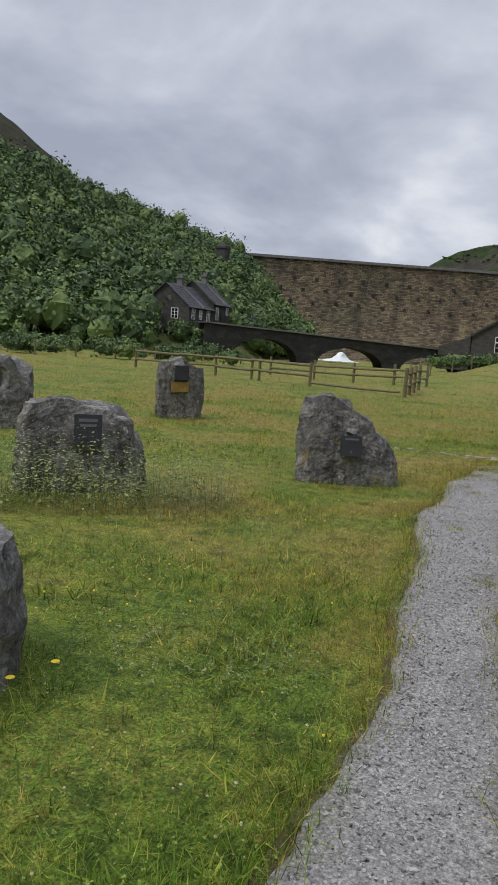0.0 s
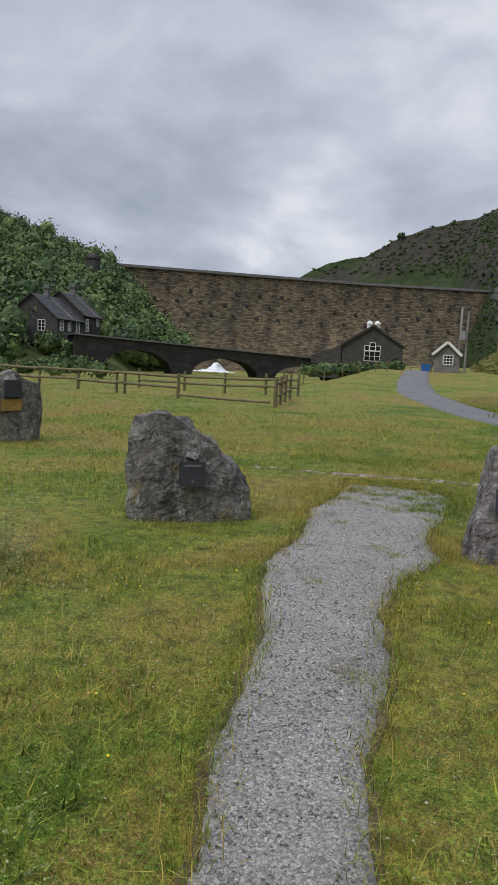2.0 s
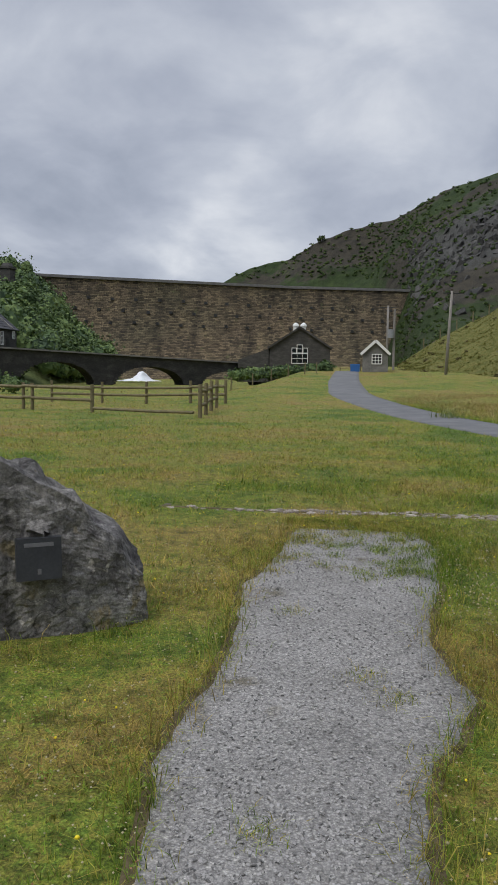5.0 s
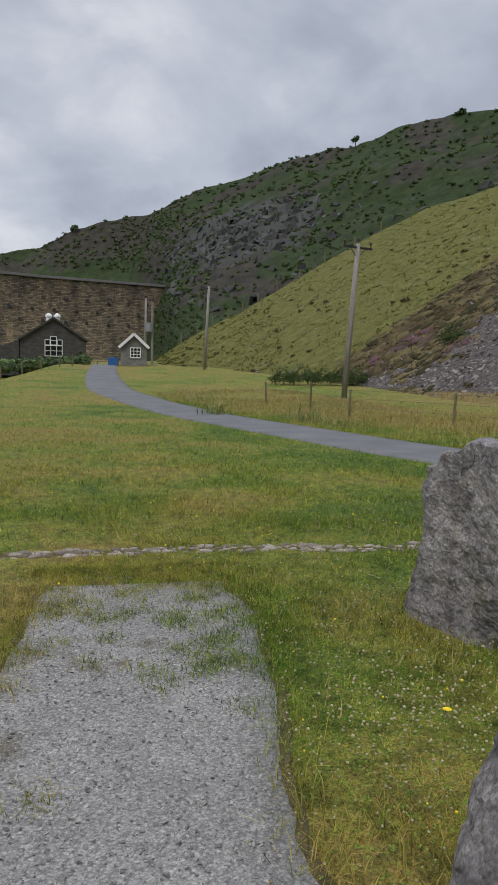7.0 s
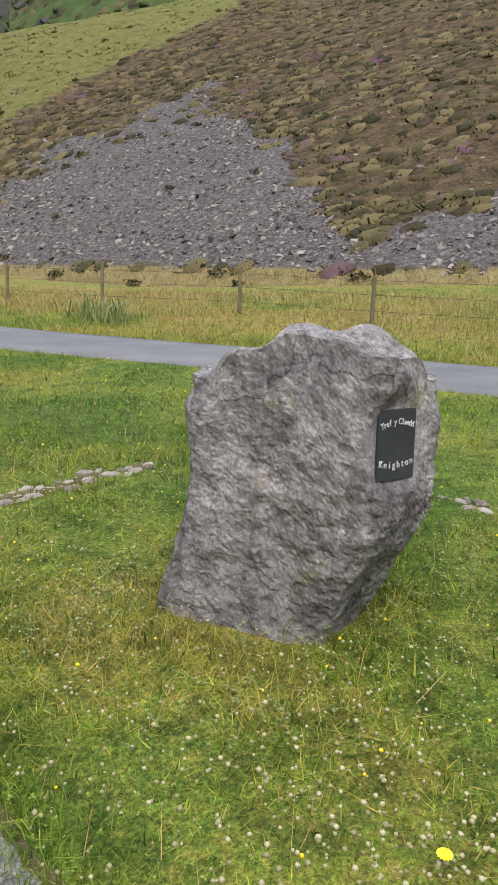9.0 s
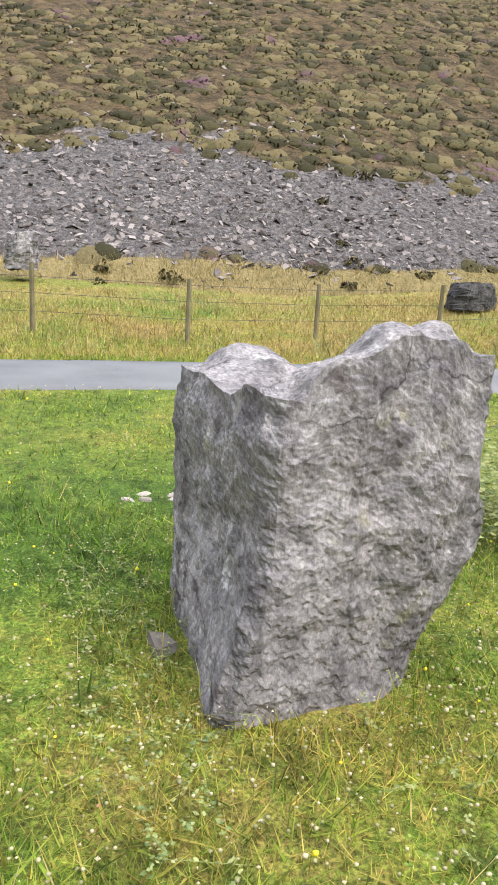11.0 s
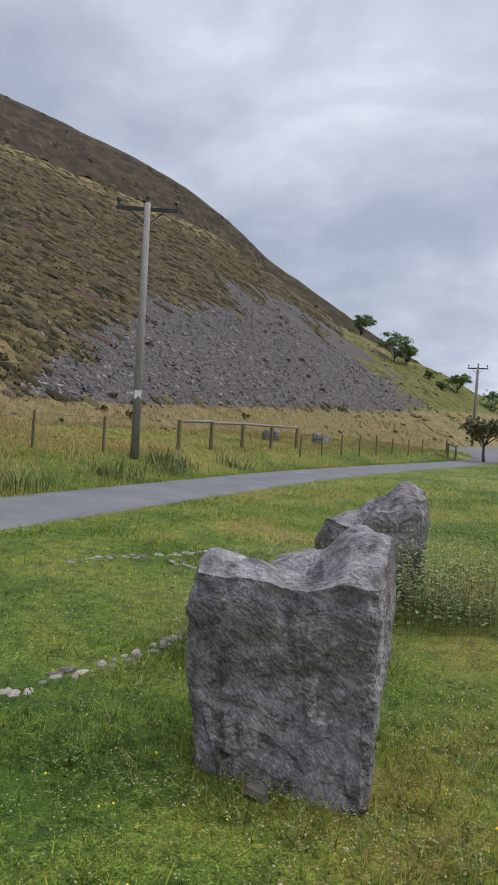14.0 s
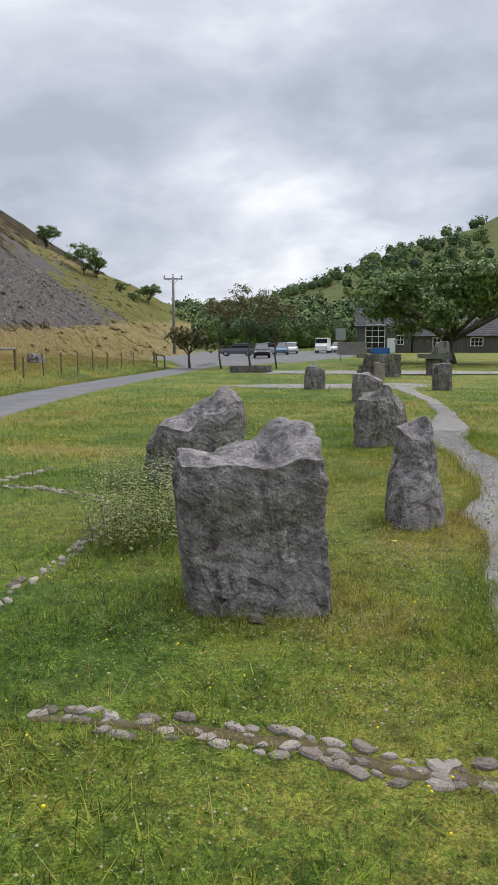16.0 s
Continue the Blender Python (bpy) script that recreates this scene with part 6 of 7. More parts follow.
dark_boulder = material("dark_boulder", [(0.025, 0.024, 0.024), (0.06, 0.057, 0.055), (0.13, 0.122, 0.115)], 3.0, 22.0, 0.9, 0.7, bumpdist=0.05, extra=grain)
loose_rock(16.9, 4.2, 0.85, 1.9, 1.0, 0.55, dark_boulder, 31.0, "dark flat-topped boulder in the dry grass", radians(-35))
loose_rock(22.6, -0.4, 2.4, 1.5, 1.1, 0.85, dark_boulder, 32.0, "dark wedge of rock at the foot of the scree", radians(-35), 0.5)
loose_rock(18.2, 15.2, 1.2, 0.9, 0.8, 0.8, rock, 33.0, "pale grey boulder at the foot of the scree", 0.3)
loose_rock(18.5, -20.5, 0.95, 0.9, 0.7, 0.4, rock, 34.0, "pale boulder lying below the slope", 0.6, 0.3)
loose_rock(19.4, -17.0, 1.0, 0.9, 0.6, 0.35, dark_rock, 35.0, "low rock in the dry grass", 0.2)


# ---- car park, trees and visitor centre ----
def branchy(name, label, at, h, spread, leaf, seed, trunk_r=0.2, fork=0.45, crown_r=None, leaf_size=0.16, count=160, limbs=9, dome=0.55):
    """A tree: tapered trunk, limbs that divide, and clumps of leaves round the limb ends."""
    g = np.random.default_rng(seed)
    ob = thing(name, label, "tree", at=at)
    part("trunk", Shell().tube([(0, 0, -0.2), (0.03 * h, 0, h * fork * 0.5), (0.02 * h, 0.02 * h, h * fork)], (trunk_r * 1.25, trunk_r, trunk_r * 0.8), 10, 0.15), bark, ob, smooth=True)
    ends = []
    for i in range(limbs):
        th = 2 * math.pi * i / limbs + g.uniform(-0.3, 0.3)
        reach = spread * g.uniform(0.45, 1.0)
        zt = h * (1 - dome * (reach / spread) ** 2 * g.uniform(0.6, 1.0)) * g.uniform(0.82, 0.97)
        z0 = h * fork * g.uniform(0.75, 1.0)
        e = Vector((math.cos(th) * reach, math.sin(th) * reach, zt))
        mid = Vector((e.x * 0.45, e.y * 0.45, z0 + (zt - z0) * 0.6))
        part("limb", Shell().tube([(0.02 * h, 0.01 * h, z0), mid[:], e[:]], (trunk_r * 0.55, trunk_r * 0.32, trunk_r * 0.08), 7, 0.1), bark, ob, smooth=True)
        ends += [e, mid.lerp(e, 0.55), mid.lerp(e, 0.15) + Vector((0, 0, h * 0.1)), e.lerp(Vector((0, 0, h * 0.8)), 0.4)]
    r = crown_r or spread * 0.3
    ends = np.array([tuple(q) for q in ends])
    part("crown", tufts(ends + g.normal(scale=r * 0.3, size=ends.shape), r * g.uniform(0.6, 1.15, len(ends)), count, leaf_size, flat=0.75, seed=seed + 1, inner=0.35), leaf, ob)
    return ob


branchy("oak_tree", "broad spreading dark green tree beside the visitor centre", (-4.9, -46.5, 0.2), 8.7, 9.3, leaf_dark, 71, 0.42, 0.26, 2.1, 0.13, 780, 12, 0.72)
for x, y, h, sd in ((12.0, -36.1, 5.6, 72), (9.9, -36.4, 6.4, 74), (8.0, -36.3, 5.4, 76)):
    branchy("young_tree", "slim young tree with thin rusty-green leaves", (x, y, 0), h, 1.9, leaf_rust, sd, 0.06, 0.35, 0.55, 0.06, 60, 9, 0.3)
branchy("thorn_tree", "small dark thorn tree by the roadside", (14.3, -36.0, 0.1), 2.7, 1.5, leaf_rust, 78, 0.09, 0.4, 0.8, 0.1, 90, 6, 0.3)
for az0, r0, h, sd in ((154.3, 124, 6.0, 81), (157.0, 120, 7.5, 82), (157.9, 124, 5.5, 83), (161.8, 128, 5.5, 84), (159.6, 124, 2.5, 85), (160.6, 124, 2.5, 86)):
    x, y = r0 * math.sin(radians(az0)), 14.5 + r0 * math.cos(radians(az0))
    q = hill_east.place(np.repeat(np.linspace(0.7, 1, 200), 60), np.tile(np.linspace(0.4, 1.05, 60), 200))
    z = q[np.argmin((q[:, 0] - x) ** 2 + (q[:, 1] - y) ** 2), 2]
    branchy("hillside_tree", "dark tree standing on the slope's skyline", (x, y, float(z) - 0.4), h * 0.72, h * 0.36, leaf_dark, sd, 0.12, 0.22, h * 0.12, 0.11, 130, 8, 0.55)
az0, r0 = 123.8, 182
branchy("moor_tree", "lone wind-bent tree on the moor skyline", (r0 * math.sin(radians(az0)), 12.5 + r0 * math.cos(radians(az0)), 1.45 + r0 * math.tan(radians(21.8))), 4.5, 2.4, leaf_dark, 88, 0.14, 0.4, 0.7, 0.2, 26, 7, 0.4)

thing("car_park", "worn grey asphalt car park", "car park", strip([(2.0, -100.0), (4.0, -66.0), (8.0, -50.0), (12.9, -40.5)], [(34.0, -100.0), (28.0, -66.0), (20.0, -50.0), (16.5, -40.5)], 0.05, 0.1, 11.0, 60, 12), asphalt, kind="structure", smooth=True)
thing("access_road", "pale worn track crossing the grass", "road", strip([(-14.0, -32.5), (-14.0, -27.9)], [(8.0, -32.5), (8.0, -27.9)], 0.04, 0.1, 12.0, 20, 30), gravel, kind="structure", smooth=True)
thing("gravel_patch", "bare pale gravel patch across the grass", "ground", strip([(-1.5, -17.0), (-0.8, -14.6), (-0.2, -13.2)], [(5.0, -17.0), (7.5, -14.6), (3.0, -13.2)], 0.015, 0.4, 13.0, 30, 40), gravel, kind="structure", smooth=True)


def loft_box(sections, nx=1):
    """A body lofted from cross-sections (x, half width, bottom, top)."""
    v, f = [], []
    for x, hw, b, t in sections:
        v += [(x, -hw, b), (x, -hw, (b + t) / 2), (x, -hw * 0.9, t), (x, hw * 0.9, t), (x, hw, (b + t) / 2), (x, hw, b)]
    for i in range(len(sections) - 1):
        for j in range(6):
            k = (j + 1) % 6
            f.append((i * 6 + j, i * 6 + k, i * 6 + 6 + k, i * 6 + 6 + j))
    s = Shell().put(v, np.array(f)[:, ::-1])
    e = (len(sections) - 1) * 6
    s.f.append(np.array([(0, 1, 4, 5), (1, 2, 3, 4), (e + 5, e + 4, e + 1, e), (e + 4, e + 3, e + 2, e + 1)]))
    return s


def car(x, y, rz, paint, label, van=False):
    ob = thing("van" if van else "car", label, "van" if van else "car", at=(x, y, float(ground_z(x, y)) + 0.05), group="parked vehicles")
    ob.rotation_euler = (0, 0, rz)
    if van:
        part("body", loft_box([(-2.4, 0.86, 0.35, 1.95), (-2.3, 0.92, 0.3, 2.05), (0.9, 0.92, 0.3, 2.05), (1.5, 0.9, 0.3, 1.25), (2.4, 0.82, 0.35, 0.95)]), paint, ob)
    else:
        part("body", loft_box([(-2.1, 0.72, 0.45, 0.85), (-2.0, 0.86, 0.3, 0.98), (-1.1, 0.89, 0.25, 0.98), (0.9, 0.89, 0.25, 0.95), (1.9, 0.84, 0.3, 0.78), (2.1, 0.7, 0.4, 0.65)]), paint, ob)
        part("cabin", loft_box([(-1.95, 0.7, 0.95, 1.0), (-1.45, 0.74, 0.95, 1.42), (-0.3, 0.74, 0.95, 1.5), (0.35, 0.72, 0.95, 1.44), (1.05, 0.72, 0.9, 0.96)]), window_glass, ob, "dark car windows")
        part("roof_panel", loft_box([(-1.5, 0.66, 1.4, 1.44), (-0.3, 0.68, 1.49, 1.53), (0.3, 0.66, 1.43, 1.47)]), paint, ob)
        for yy in (-0.7, 0.7):
            for xx in (-1.15, -0.2):
                part("pillar", Shell().box((xx, yy * 1.01, 1.2), (0.09, 0.04, 0.5)), paint, ob)
    red = material("tail_light_red", [(0.3, 0.01, 0.01), (0.4, 0.02, 0.02)], 5.0, 40.0, 0.3, 0.0)
    for yy in (-0.7, 0.7):
        part("tail_light", Shell().box((-2.08 if not van else -2.42, yy, 0.8), (0.08, 0.22, 0.2)), red, ob)
        part("headlight", Shell().box((2.0 if not van else 2.33, yy, 0.68), (0.14, 0.26, 0.14)), white_paint, ob)
        for xx in (-1.3, 1.3):
            wh = part("wheel", Shell().tube([(xx, yy * 1.1 - 0.1, 0.31), (xx, yy * 1.1 + 0.1, 0.31)], (0.31, 0.31), 14), material("tyre_rubber", [(0.015, 0.015, 0.015), (0.03, 0.03, 0.03)], 6.0, 60.0, 0.9, 0.1), ob)
            part("rim", Shell().tube([(xx, yy * 1.1 - 0.115, 0.31), (xx, yy * 1.1 + 0.115, 0.31)], (0.18, 0.18), 10), material("rim_alloy", [(0.35, 0.35, 0.36), (0.5, 0.5, 0.5)], 5.0, 40.0, 0.35, 0.0, metal=0.8), wh)
    part("bumper", Shell().box((-2.1 if not van else -2.43, 0, 0.45), (0.1, 1.5, 0.18)), metal_dark, ob)
    part("number_plate", Shell().box((-2.13 if not van else -2.49, 0, 0.62), (0.03, 0.5, 0.11)), material("plate_yellow", [(0.6, 0.5, 0.05), (0.7, 0.58, 0.08)], 5.0, 40.0, 0.5, 0.0), ob)
    if van:
        orange, wht = material("chevron_orange", [(0.7, 0.16, 0.03), (0.8, 0.22, 0.04)], 4.0, 40.0, 0.5, 0.0), white_paint
        part("rear_door", Shell().box((-2.43, 0, 1.15), (0.03, 1.5, 1.3)), wht, ob)
        for i in range(4):
            for sg in (-1, 1):
                part("chevron", Shell().box((-2.455, sg * 0.36, 0.68 + i * 0.34), (0.02, 0.85, 0.15), m=Matrix.Rotation(-sg * 0.75, 4, "X")), orange, ob)
        part("rear_window", Shell().box((-2.45, 0, 1.6), (0.02, 1.2, 0.38)), window_glass, ob)
        part("windscreen", Shell().box((1.2, 0, 1.65), (0.5, 1.5, 0.6)), window_glass, ob)
    return ob


def paint(name, c):
    return material(name, [tuple(v * 0.85 for v in c), c, tuple(min(1, v * 1.15) for v in c)], 1.0, 20.0, 0.25, 0.0)


car(13.2, -62.0, radians(100), paint("black_car_paint", (0.012, 0.012, 0.02)), "black hatchback parked facing away")
car(17.3, -69.5, radians(5), paint("grey_car_paint", (0.09, 0.1, 0.12)), "dark grey estate car in the car park")
car(15.4, -78.0, radians(8), paint("silver_car_paint", (0.45, 0.47, 0.5)), "silver car parked in the row")
car(13.0, -76.5, radians(95), paint("blue_car_paint", (0.12, 0.2, 0.32)), "pale blue car parked in the row")
car(12.6, -84.0, radians(95), paint("white_car_paint", (0.72, 0.72, 0.72)), "white car parked in the row")
car(8.5, -86.0, radians(88), paint("white_van_paint", (0.7, 0.7, 0.68)), "white van with orange rear chevrons", True)
car(6.6, -90.0, radians(80), paint("white_car_paint", (0.72, 0.72, 0.72)), "white car beside the van")
thing("stone_bench", "long low dark stone bench at the car park edge", "bench", Shell().box((8.9, -30.6, 0.2), (2.7, 0.6, 0.45), 0.04, 0.04), dark_rock)
vc = gable_house("visitor_centre", "dark timber visitor centre with slate roof and tall white window", (0.2, -92, 0.8), radians(90), 8.0, 7.4, 3.7, 6.2, [(4.06, -1.2, 2.2, 2.6, 3.2, radians(90), (3, 4)), (4.06, 2.2, 1.7, 0.9, 1.2, radians(90), (2, 2))], wall_mat=material("dark_boarding", [(0.06, 0.055, 0.052), (0.1, 0.094, 0.088), (0.16, 0.15, 0.14)], 1.0, 10.0, 0.85, 0.4, stretch=(4, 4, 0.6)))
gable_house("visitor_wing", "long low dark wing of the visitor centre with grey roof", (-13.2, -92, 0.8), radians(90), 7.5, 19.0, 2.3, 4.6, [(3.8, -6.0, 1.4, 1.6, 1.1, radians(90), (3, 2)), (3.8, -1.0, 1.4, 1.6, 1.1, radians(90), (3, 2)), (3.8, 4.5, 1.4, 1.6, 1.1, radians(90), (3, 2))], wall_mat=MATS["dark_boarding"])
part("door", Shell().box((4.08, 1.0, 0.95), (0.1, 1.1, 2.0)), white_paint, vc, "pale glazed entrance door")


def board_fence():
    ob = thing("board_fence", "grey vertical board fence beside the entrance", "fence", at=(4.1, -76, 0.6))
    pl = Shell().box((0, 0, 0.8), (0.15, 0.03, 1.6), jitter=0.004).mesh("board", grey_wood)
    for i in range(22):
        part("board", pl, None, ob, at=Matrix.Translation((-1.7 + i * 0.165, rng.uniform(-0.01, 0.01), rng.uniform(-0.03, 0.03))))
    part("rail", Shell().box((0.03, 0.05, 1.3), (3.6, 0.05, 0.09)), grey_wood, ob)


board_fence()


def info_wall():
    ob = thing("info_wall", "low dark drystone wall carrying a blue information panel", "wall", at=(0.75, -24.5, 0))
    for row in range(6):
        x = -1.0
        while x < 0.95:
            w = rng.uniform(0.22, 0.5)
            part("stone", Shell().box((x + w / 2, rng.uniform(-0.02, 0.02), 0.1 + row * 0.2), (w - 0.015, 0.6, 0.19), jitter=0.015), dark_rock if rng.random() < 0.75 else rock, ob)
            x += w
    blue = material("blue_panel", [(0.02, 0.1, 0.3), (0.03, 0.16, 0.42)], 5.0, 40.0, 0.4, 0.0)
    pn = part("panel", Shell().box((0.1, -0.1, 1.37), (1.0, 0.05, 0.32)), blue, ob, "blue printed information panel")
    for i in range(3):
        part("picture", Shell().box((-0.22 + i * 0.32, -0.13, 1.37), (0.2, 0.012, 0.18)), white_paint, pn)
    for k in (-0.3, 0.5):
        part("leg", Shell().box((k, -0.1, 1.2), (0.06, 0.05, 0.3)), metal_dark, ob)


info_wall()
stone_at("standing_stone", "small pale square-cut stone before the wall", [(0.6, -20.0), (1.15, -20.0), (1.1, -20.4), (0.65, -20.4)], [(0.9, -20.2, 0.85), (0.7, -20.2, 0.8)], pale_stone, bulge=(0.1, -0.05, -0.05), n=40, ns=16, nc=8, rough=0.015, chunk=0.02, seed=15.0)


def stone_table():
    ob = thing("stone_table", "flat stone slab resting on an upright block", "table", at=(-2.2, -27.5, 0))
    part("slab", Shell().box((0, 0, 1.05), (1.9, 1.1, 0.3), jitter=0.05, top=0.95), material("green_grey_slab", [(0.08, 0.09, 0.08), (0.14, 0.15, 0.135), (0.22, 0.23, 0.2)], 2.0, 20.0, 0.9, 0.5), ob)
    part("block", Shell().box((0, 0, 0.42), (0.9, 0.6, 0.95), jitter=0.05), dark_rock, ob)


stone_table()
sgn = thing("sign_board", "grey square sign on a thin post", "sign", at=(4.5, -55.0, 0.3))
part("post", Shell().tube([(0, 0, -0.1), (0, 0, 2.9)], (0.05, 0.05), 8), grey_wood, sgn)
part("panel", Shell().box((0, 0.06, 2.5), (0.95, 0.04, 1.1)), material("sign_grey", [(0.3, 0.31, 0.32), (0.38, 0.39, 0.4)], 2.0, 30.0, 0.5, 0.0), sgn)


# ---- meadow: grass, flowers, weeds ----
STONE_SPOTS = [(1.62, 10.5, 0.5), (-2.3, 8.45, 0.5), (-4.35, 6.0, 0.55), (0.56, 8.18, 0.36), (-2.25, 2.2, 0.4), (3.05, 6.7, 0.65), (0.85, 2.8, 0.45), (-7.3, 13.2, 0.45)]

EDGE_LINES = [[(-2.7, 12.45), (-1.9, 12.4), (-1.1, 12.38), (-0.3, 12.4), (0.4, 12.42), (0.8, 12.42), (1.2, 12.3), (1.7, 12.27), (2.4, 12.3)],
              [(3.3, 11.2), (3.4, 10.7), (3.33, 10.0), (3.4, 9.2), (3.5, 8.4), (3.9, 7.7), (4.6, 7.3), (5.4, 7.1)],
              [(5.2, 6.0), (5.5, 6.8), (5.85, 7.5), (6.0, 8.2)]]


def clear_of_things(x, y, margin=0.0):
    ok = ~in_path(x, y, 0.02) & ~in_road(x, y, 0.02)
    for a, b, r in STONE_SPOTS:
        ok &= np.hypot(x - a, y - b) > r * 0.8
    for line in EDGE_LINES:
        a = np.array(line)
        k = 1 if abs(a[-1, 0] - a[0, 0]) < abs(a[-1, 1] - a[0, 1]) else 0
        o = np.argsort(a[:, k])
        u, v = (x, y) if k == 0 else (y, x)
        off = np.abs(v - np.interp(u, a[o, k], a[o, 1 - k])) + 0.07 * fbm(x * 7, y * 7, 3.0, 3)
        ok &= (off > 0.035) | (u < a[o[0], k]) | (u > a[o[-1], k])
    return ok


def scatter(n, r0, r1, seed):
    """Points round the walk, thinning out with the square of the distance from it."""
    g = np.random.default_rng(seed)
    s = g.random(n)
    px = np.interp(s, (0, 0.12, 0.38, 0.57, 0.75, 0.9, 1), (-0.5, 0, -0.45, -0.5, -0.6, 0.0, 0.9))
    py = np.interp(s, (0, 0.12, 0.38, 0.57, 0.75, 0.9, 1), (0.2, 1.0, 5.0, 8.2, 11.0, 13.5, 15.0))
    r = r0 * (r1 / r0) ** g.random(n)
    th = np.radians(g.uniform(-72, 205, n))
    return px + r * np.sin(th), py + r * np.cos(th), r, g


def blades(x, y, height, width, g, lean=0.45, segs=2, lift=0.0):
    """Grass blades that bend over, each two or three triangles."""
    n = len(x)
    z = ground_z(x, y) - 0.01 + lift
    th = g.uniform(0, 2 * math.pi, n)
    ca, sa = np.cos(th), np.sin(th)
    ph = th + g.normal(1.57, 0.6, n)
    bx, by = np.cos(ph), np.sin(ph)
    k = lean * g.uniform(0.15, 1.6, n)
    w = width / 2
    base = np.c_[x, y, z]
    ac = np.c_[ca, sa, np.zeros(n)]
    mid = base + np.c_[bx * k * height * 0.28, by * k * height * 0.28, height * 0.6]
    tip = base + np.c_[bx * k * height, by * k * height, height * np.clip(1.05 - 0.3 * k, 0.4, 1.05)]
    if segs == 1:
        v = np.stack([base - ac * w[:, None], base + ac * w[:, None], tip], 1).reshape(-1, 3)
        return Shell().put(v, np.arange(n * 3).reshape(-1, 3))
    v = np.stack([base - ac * w[:, None], base + ac * w[:, None], mid - ac * w[:, None] * 0.75, mid + ac * w[:, None] * 0.75, tip], 1).reshape(-1, 3)
    o = np.arange(n)[:, None] * 5
    s = Shell().put(v, o + np.array([[0, 1, 3, 2]]))
    s.f.append(o + np.array([[2, 3, 4]]))
    return s


x, y, r, g = scatter(660000, 0.8, 15.0, 101)
keep = clear_of_things(x, y)
x, y, r = x[keep], y[keep], r[keep]
tall = 0.65 + 0.8 * step01(fbm(x / 0.7, y / 0.7, 61.0, 3), -0.2, 0.55)
thing("grass", "short meadow grass of green and yellowing blades", "grass", blades(x, y, (0.022 + 0.048 * g.random(len(x)) ** 1.7 + 0.002 * r) * tall, 0.0036 + 0.001 * r, g, 1.2, 1), grass_blade, kind="stuff")
x, y, r, g = scatter(150000, 9.0, 75.0, 102)
keep = clear_of_things(x, y) & (y < 78) & (x < road_x(y) + 12)
x, y, r = x[keep], y[keep], r[keep]
thing("far_grass", "longer meadow grass in the middle distance", "grass", blades(x, y, 0.04 + 0.08 * g.random(len(x)), 0.005 + 0.0009 * r, g, 1.2, 1), grass_blade, kind="stuff")
# seeding grasses, straw-coloured, in drifts
x, y, r, g = scatter(80000, 2.6, 45.0, 103)
drift = fbm(x / 2.6, y / 2.6, 71.0, 4)
keep = clear_of_things(x, y) & (drift + 0.35 * g.random(len(x)) > 0.34) & (x < road_x(y) - 1)
x, y, r = x[keep], y[keep], r[keep]
thing("seed_grass", "thin straw-coloured seeding grass stems", "grass", blades(x, y, 0.07 + 0.12 * g.random(len(x)), 0.0009 + 0.0005 * r, g, 0.6, 1), straw, kind="stuff")
# dry verge beyond the lane
g = np.random.default_rng(104)
n = 210000
y = g.uniform(-42, 46, n)
off = 1.3 + 8.5 * g.random(n) ** 0.8
x = road_x(y) + off
keep = fbm(x / 2.0, y / 3.0, 81.0, 3) + 0.5 * g.random(n) + 0.12 * (off > 3) > 0.1
x, y = x[keep], y[keep]
thing("verge_grass", "long dry straw-coloured grass along the far verge", "grass", blades(x, y, 0.06 + 0.19 * g.random(len(x)) ** 1.8, 0.008 + 0.007 * g.random(len(x)), g, 0.7, 1), straw, kind="stuff")
n = 70000
y = g.uniform(-36, 40, n)
x = road_x(y) + 1.1 + 6.5 * g.random(n) ** 1.6
thing("verge_green", "green grass mixed into the far verge", "grass", blades(x, y, 0.06 + 0.12 * g.random(n), 0.008 + 0.008 * g.random(n), g, 0.8, 1), grass_blade, kind="stuff")
# dark weeds and thistles in the verge
w = np.array([(float(road_x(yy)) + dx, yy, 0.0) for yy, dx in ((-2.4, 2.4), (-2.9, 2.7), (-3.3, 2.5), (-1.9, 2.2), (0.6, 1.9), (1.0, 2.2), (4.3, 1.8), (5.0, 2.0), (8.0, 2.3), (20.6, 3.0), (21.0, 3.4), (21.4, 3.7), (29.0, 2.5), (31.5, 0.6), (-6.5, 2.2))])
w[:, 2] = ground_z(w[:, 0], w[:, 1])
pts = np.repeat(w, 130, 0) + g.normal(scale=(0.3, 0.4, 0.0), size=(len(w) * 130, 3))
sh = blades(pts[:, 0], pts[:, 1], 0.15 + 0.5 * g.random(len(pts)) ** 1.5, 0.014 + 0.014 * g.random(len(pts)), g, 0.9)
thing("verge_weeds", "dark green docks and thistles in the verge", "weeds", sh, weed_leaf, kind="stuff")


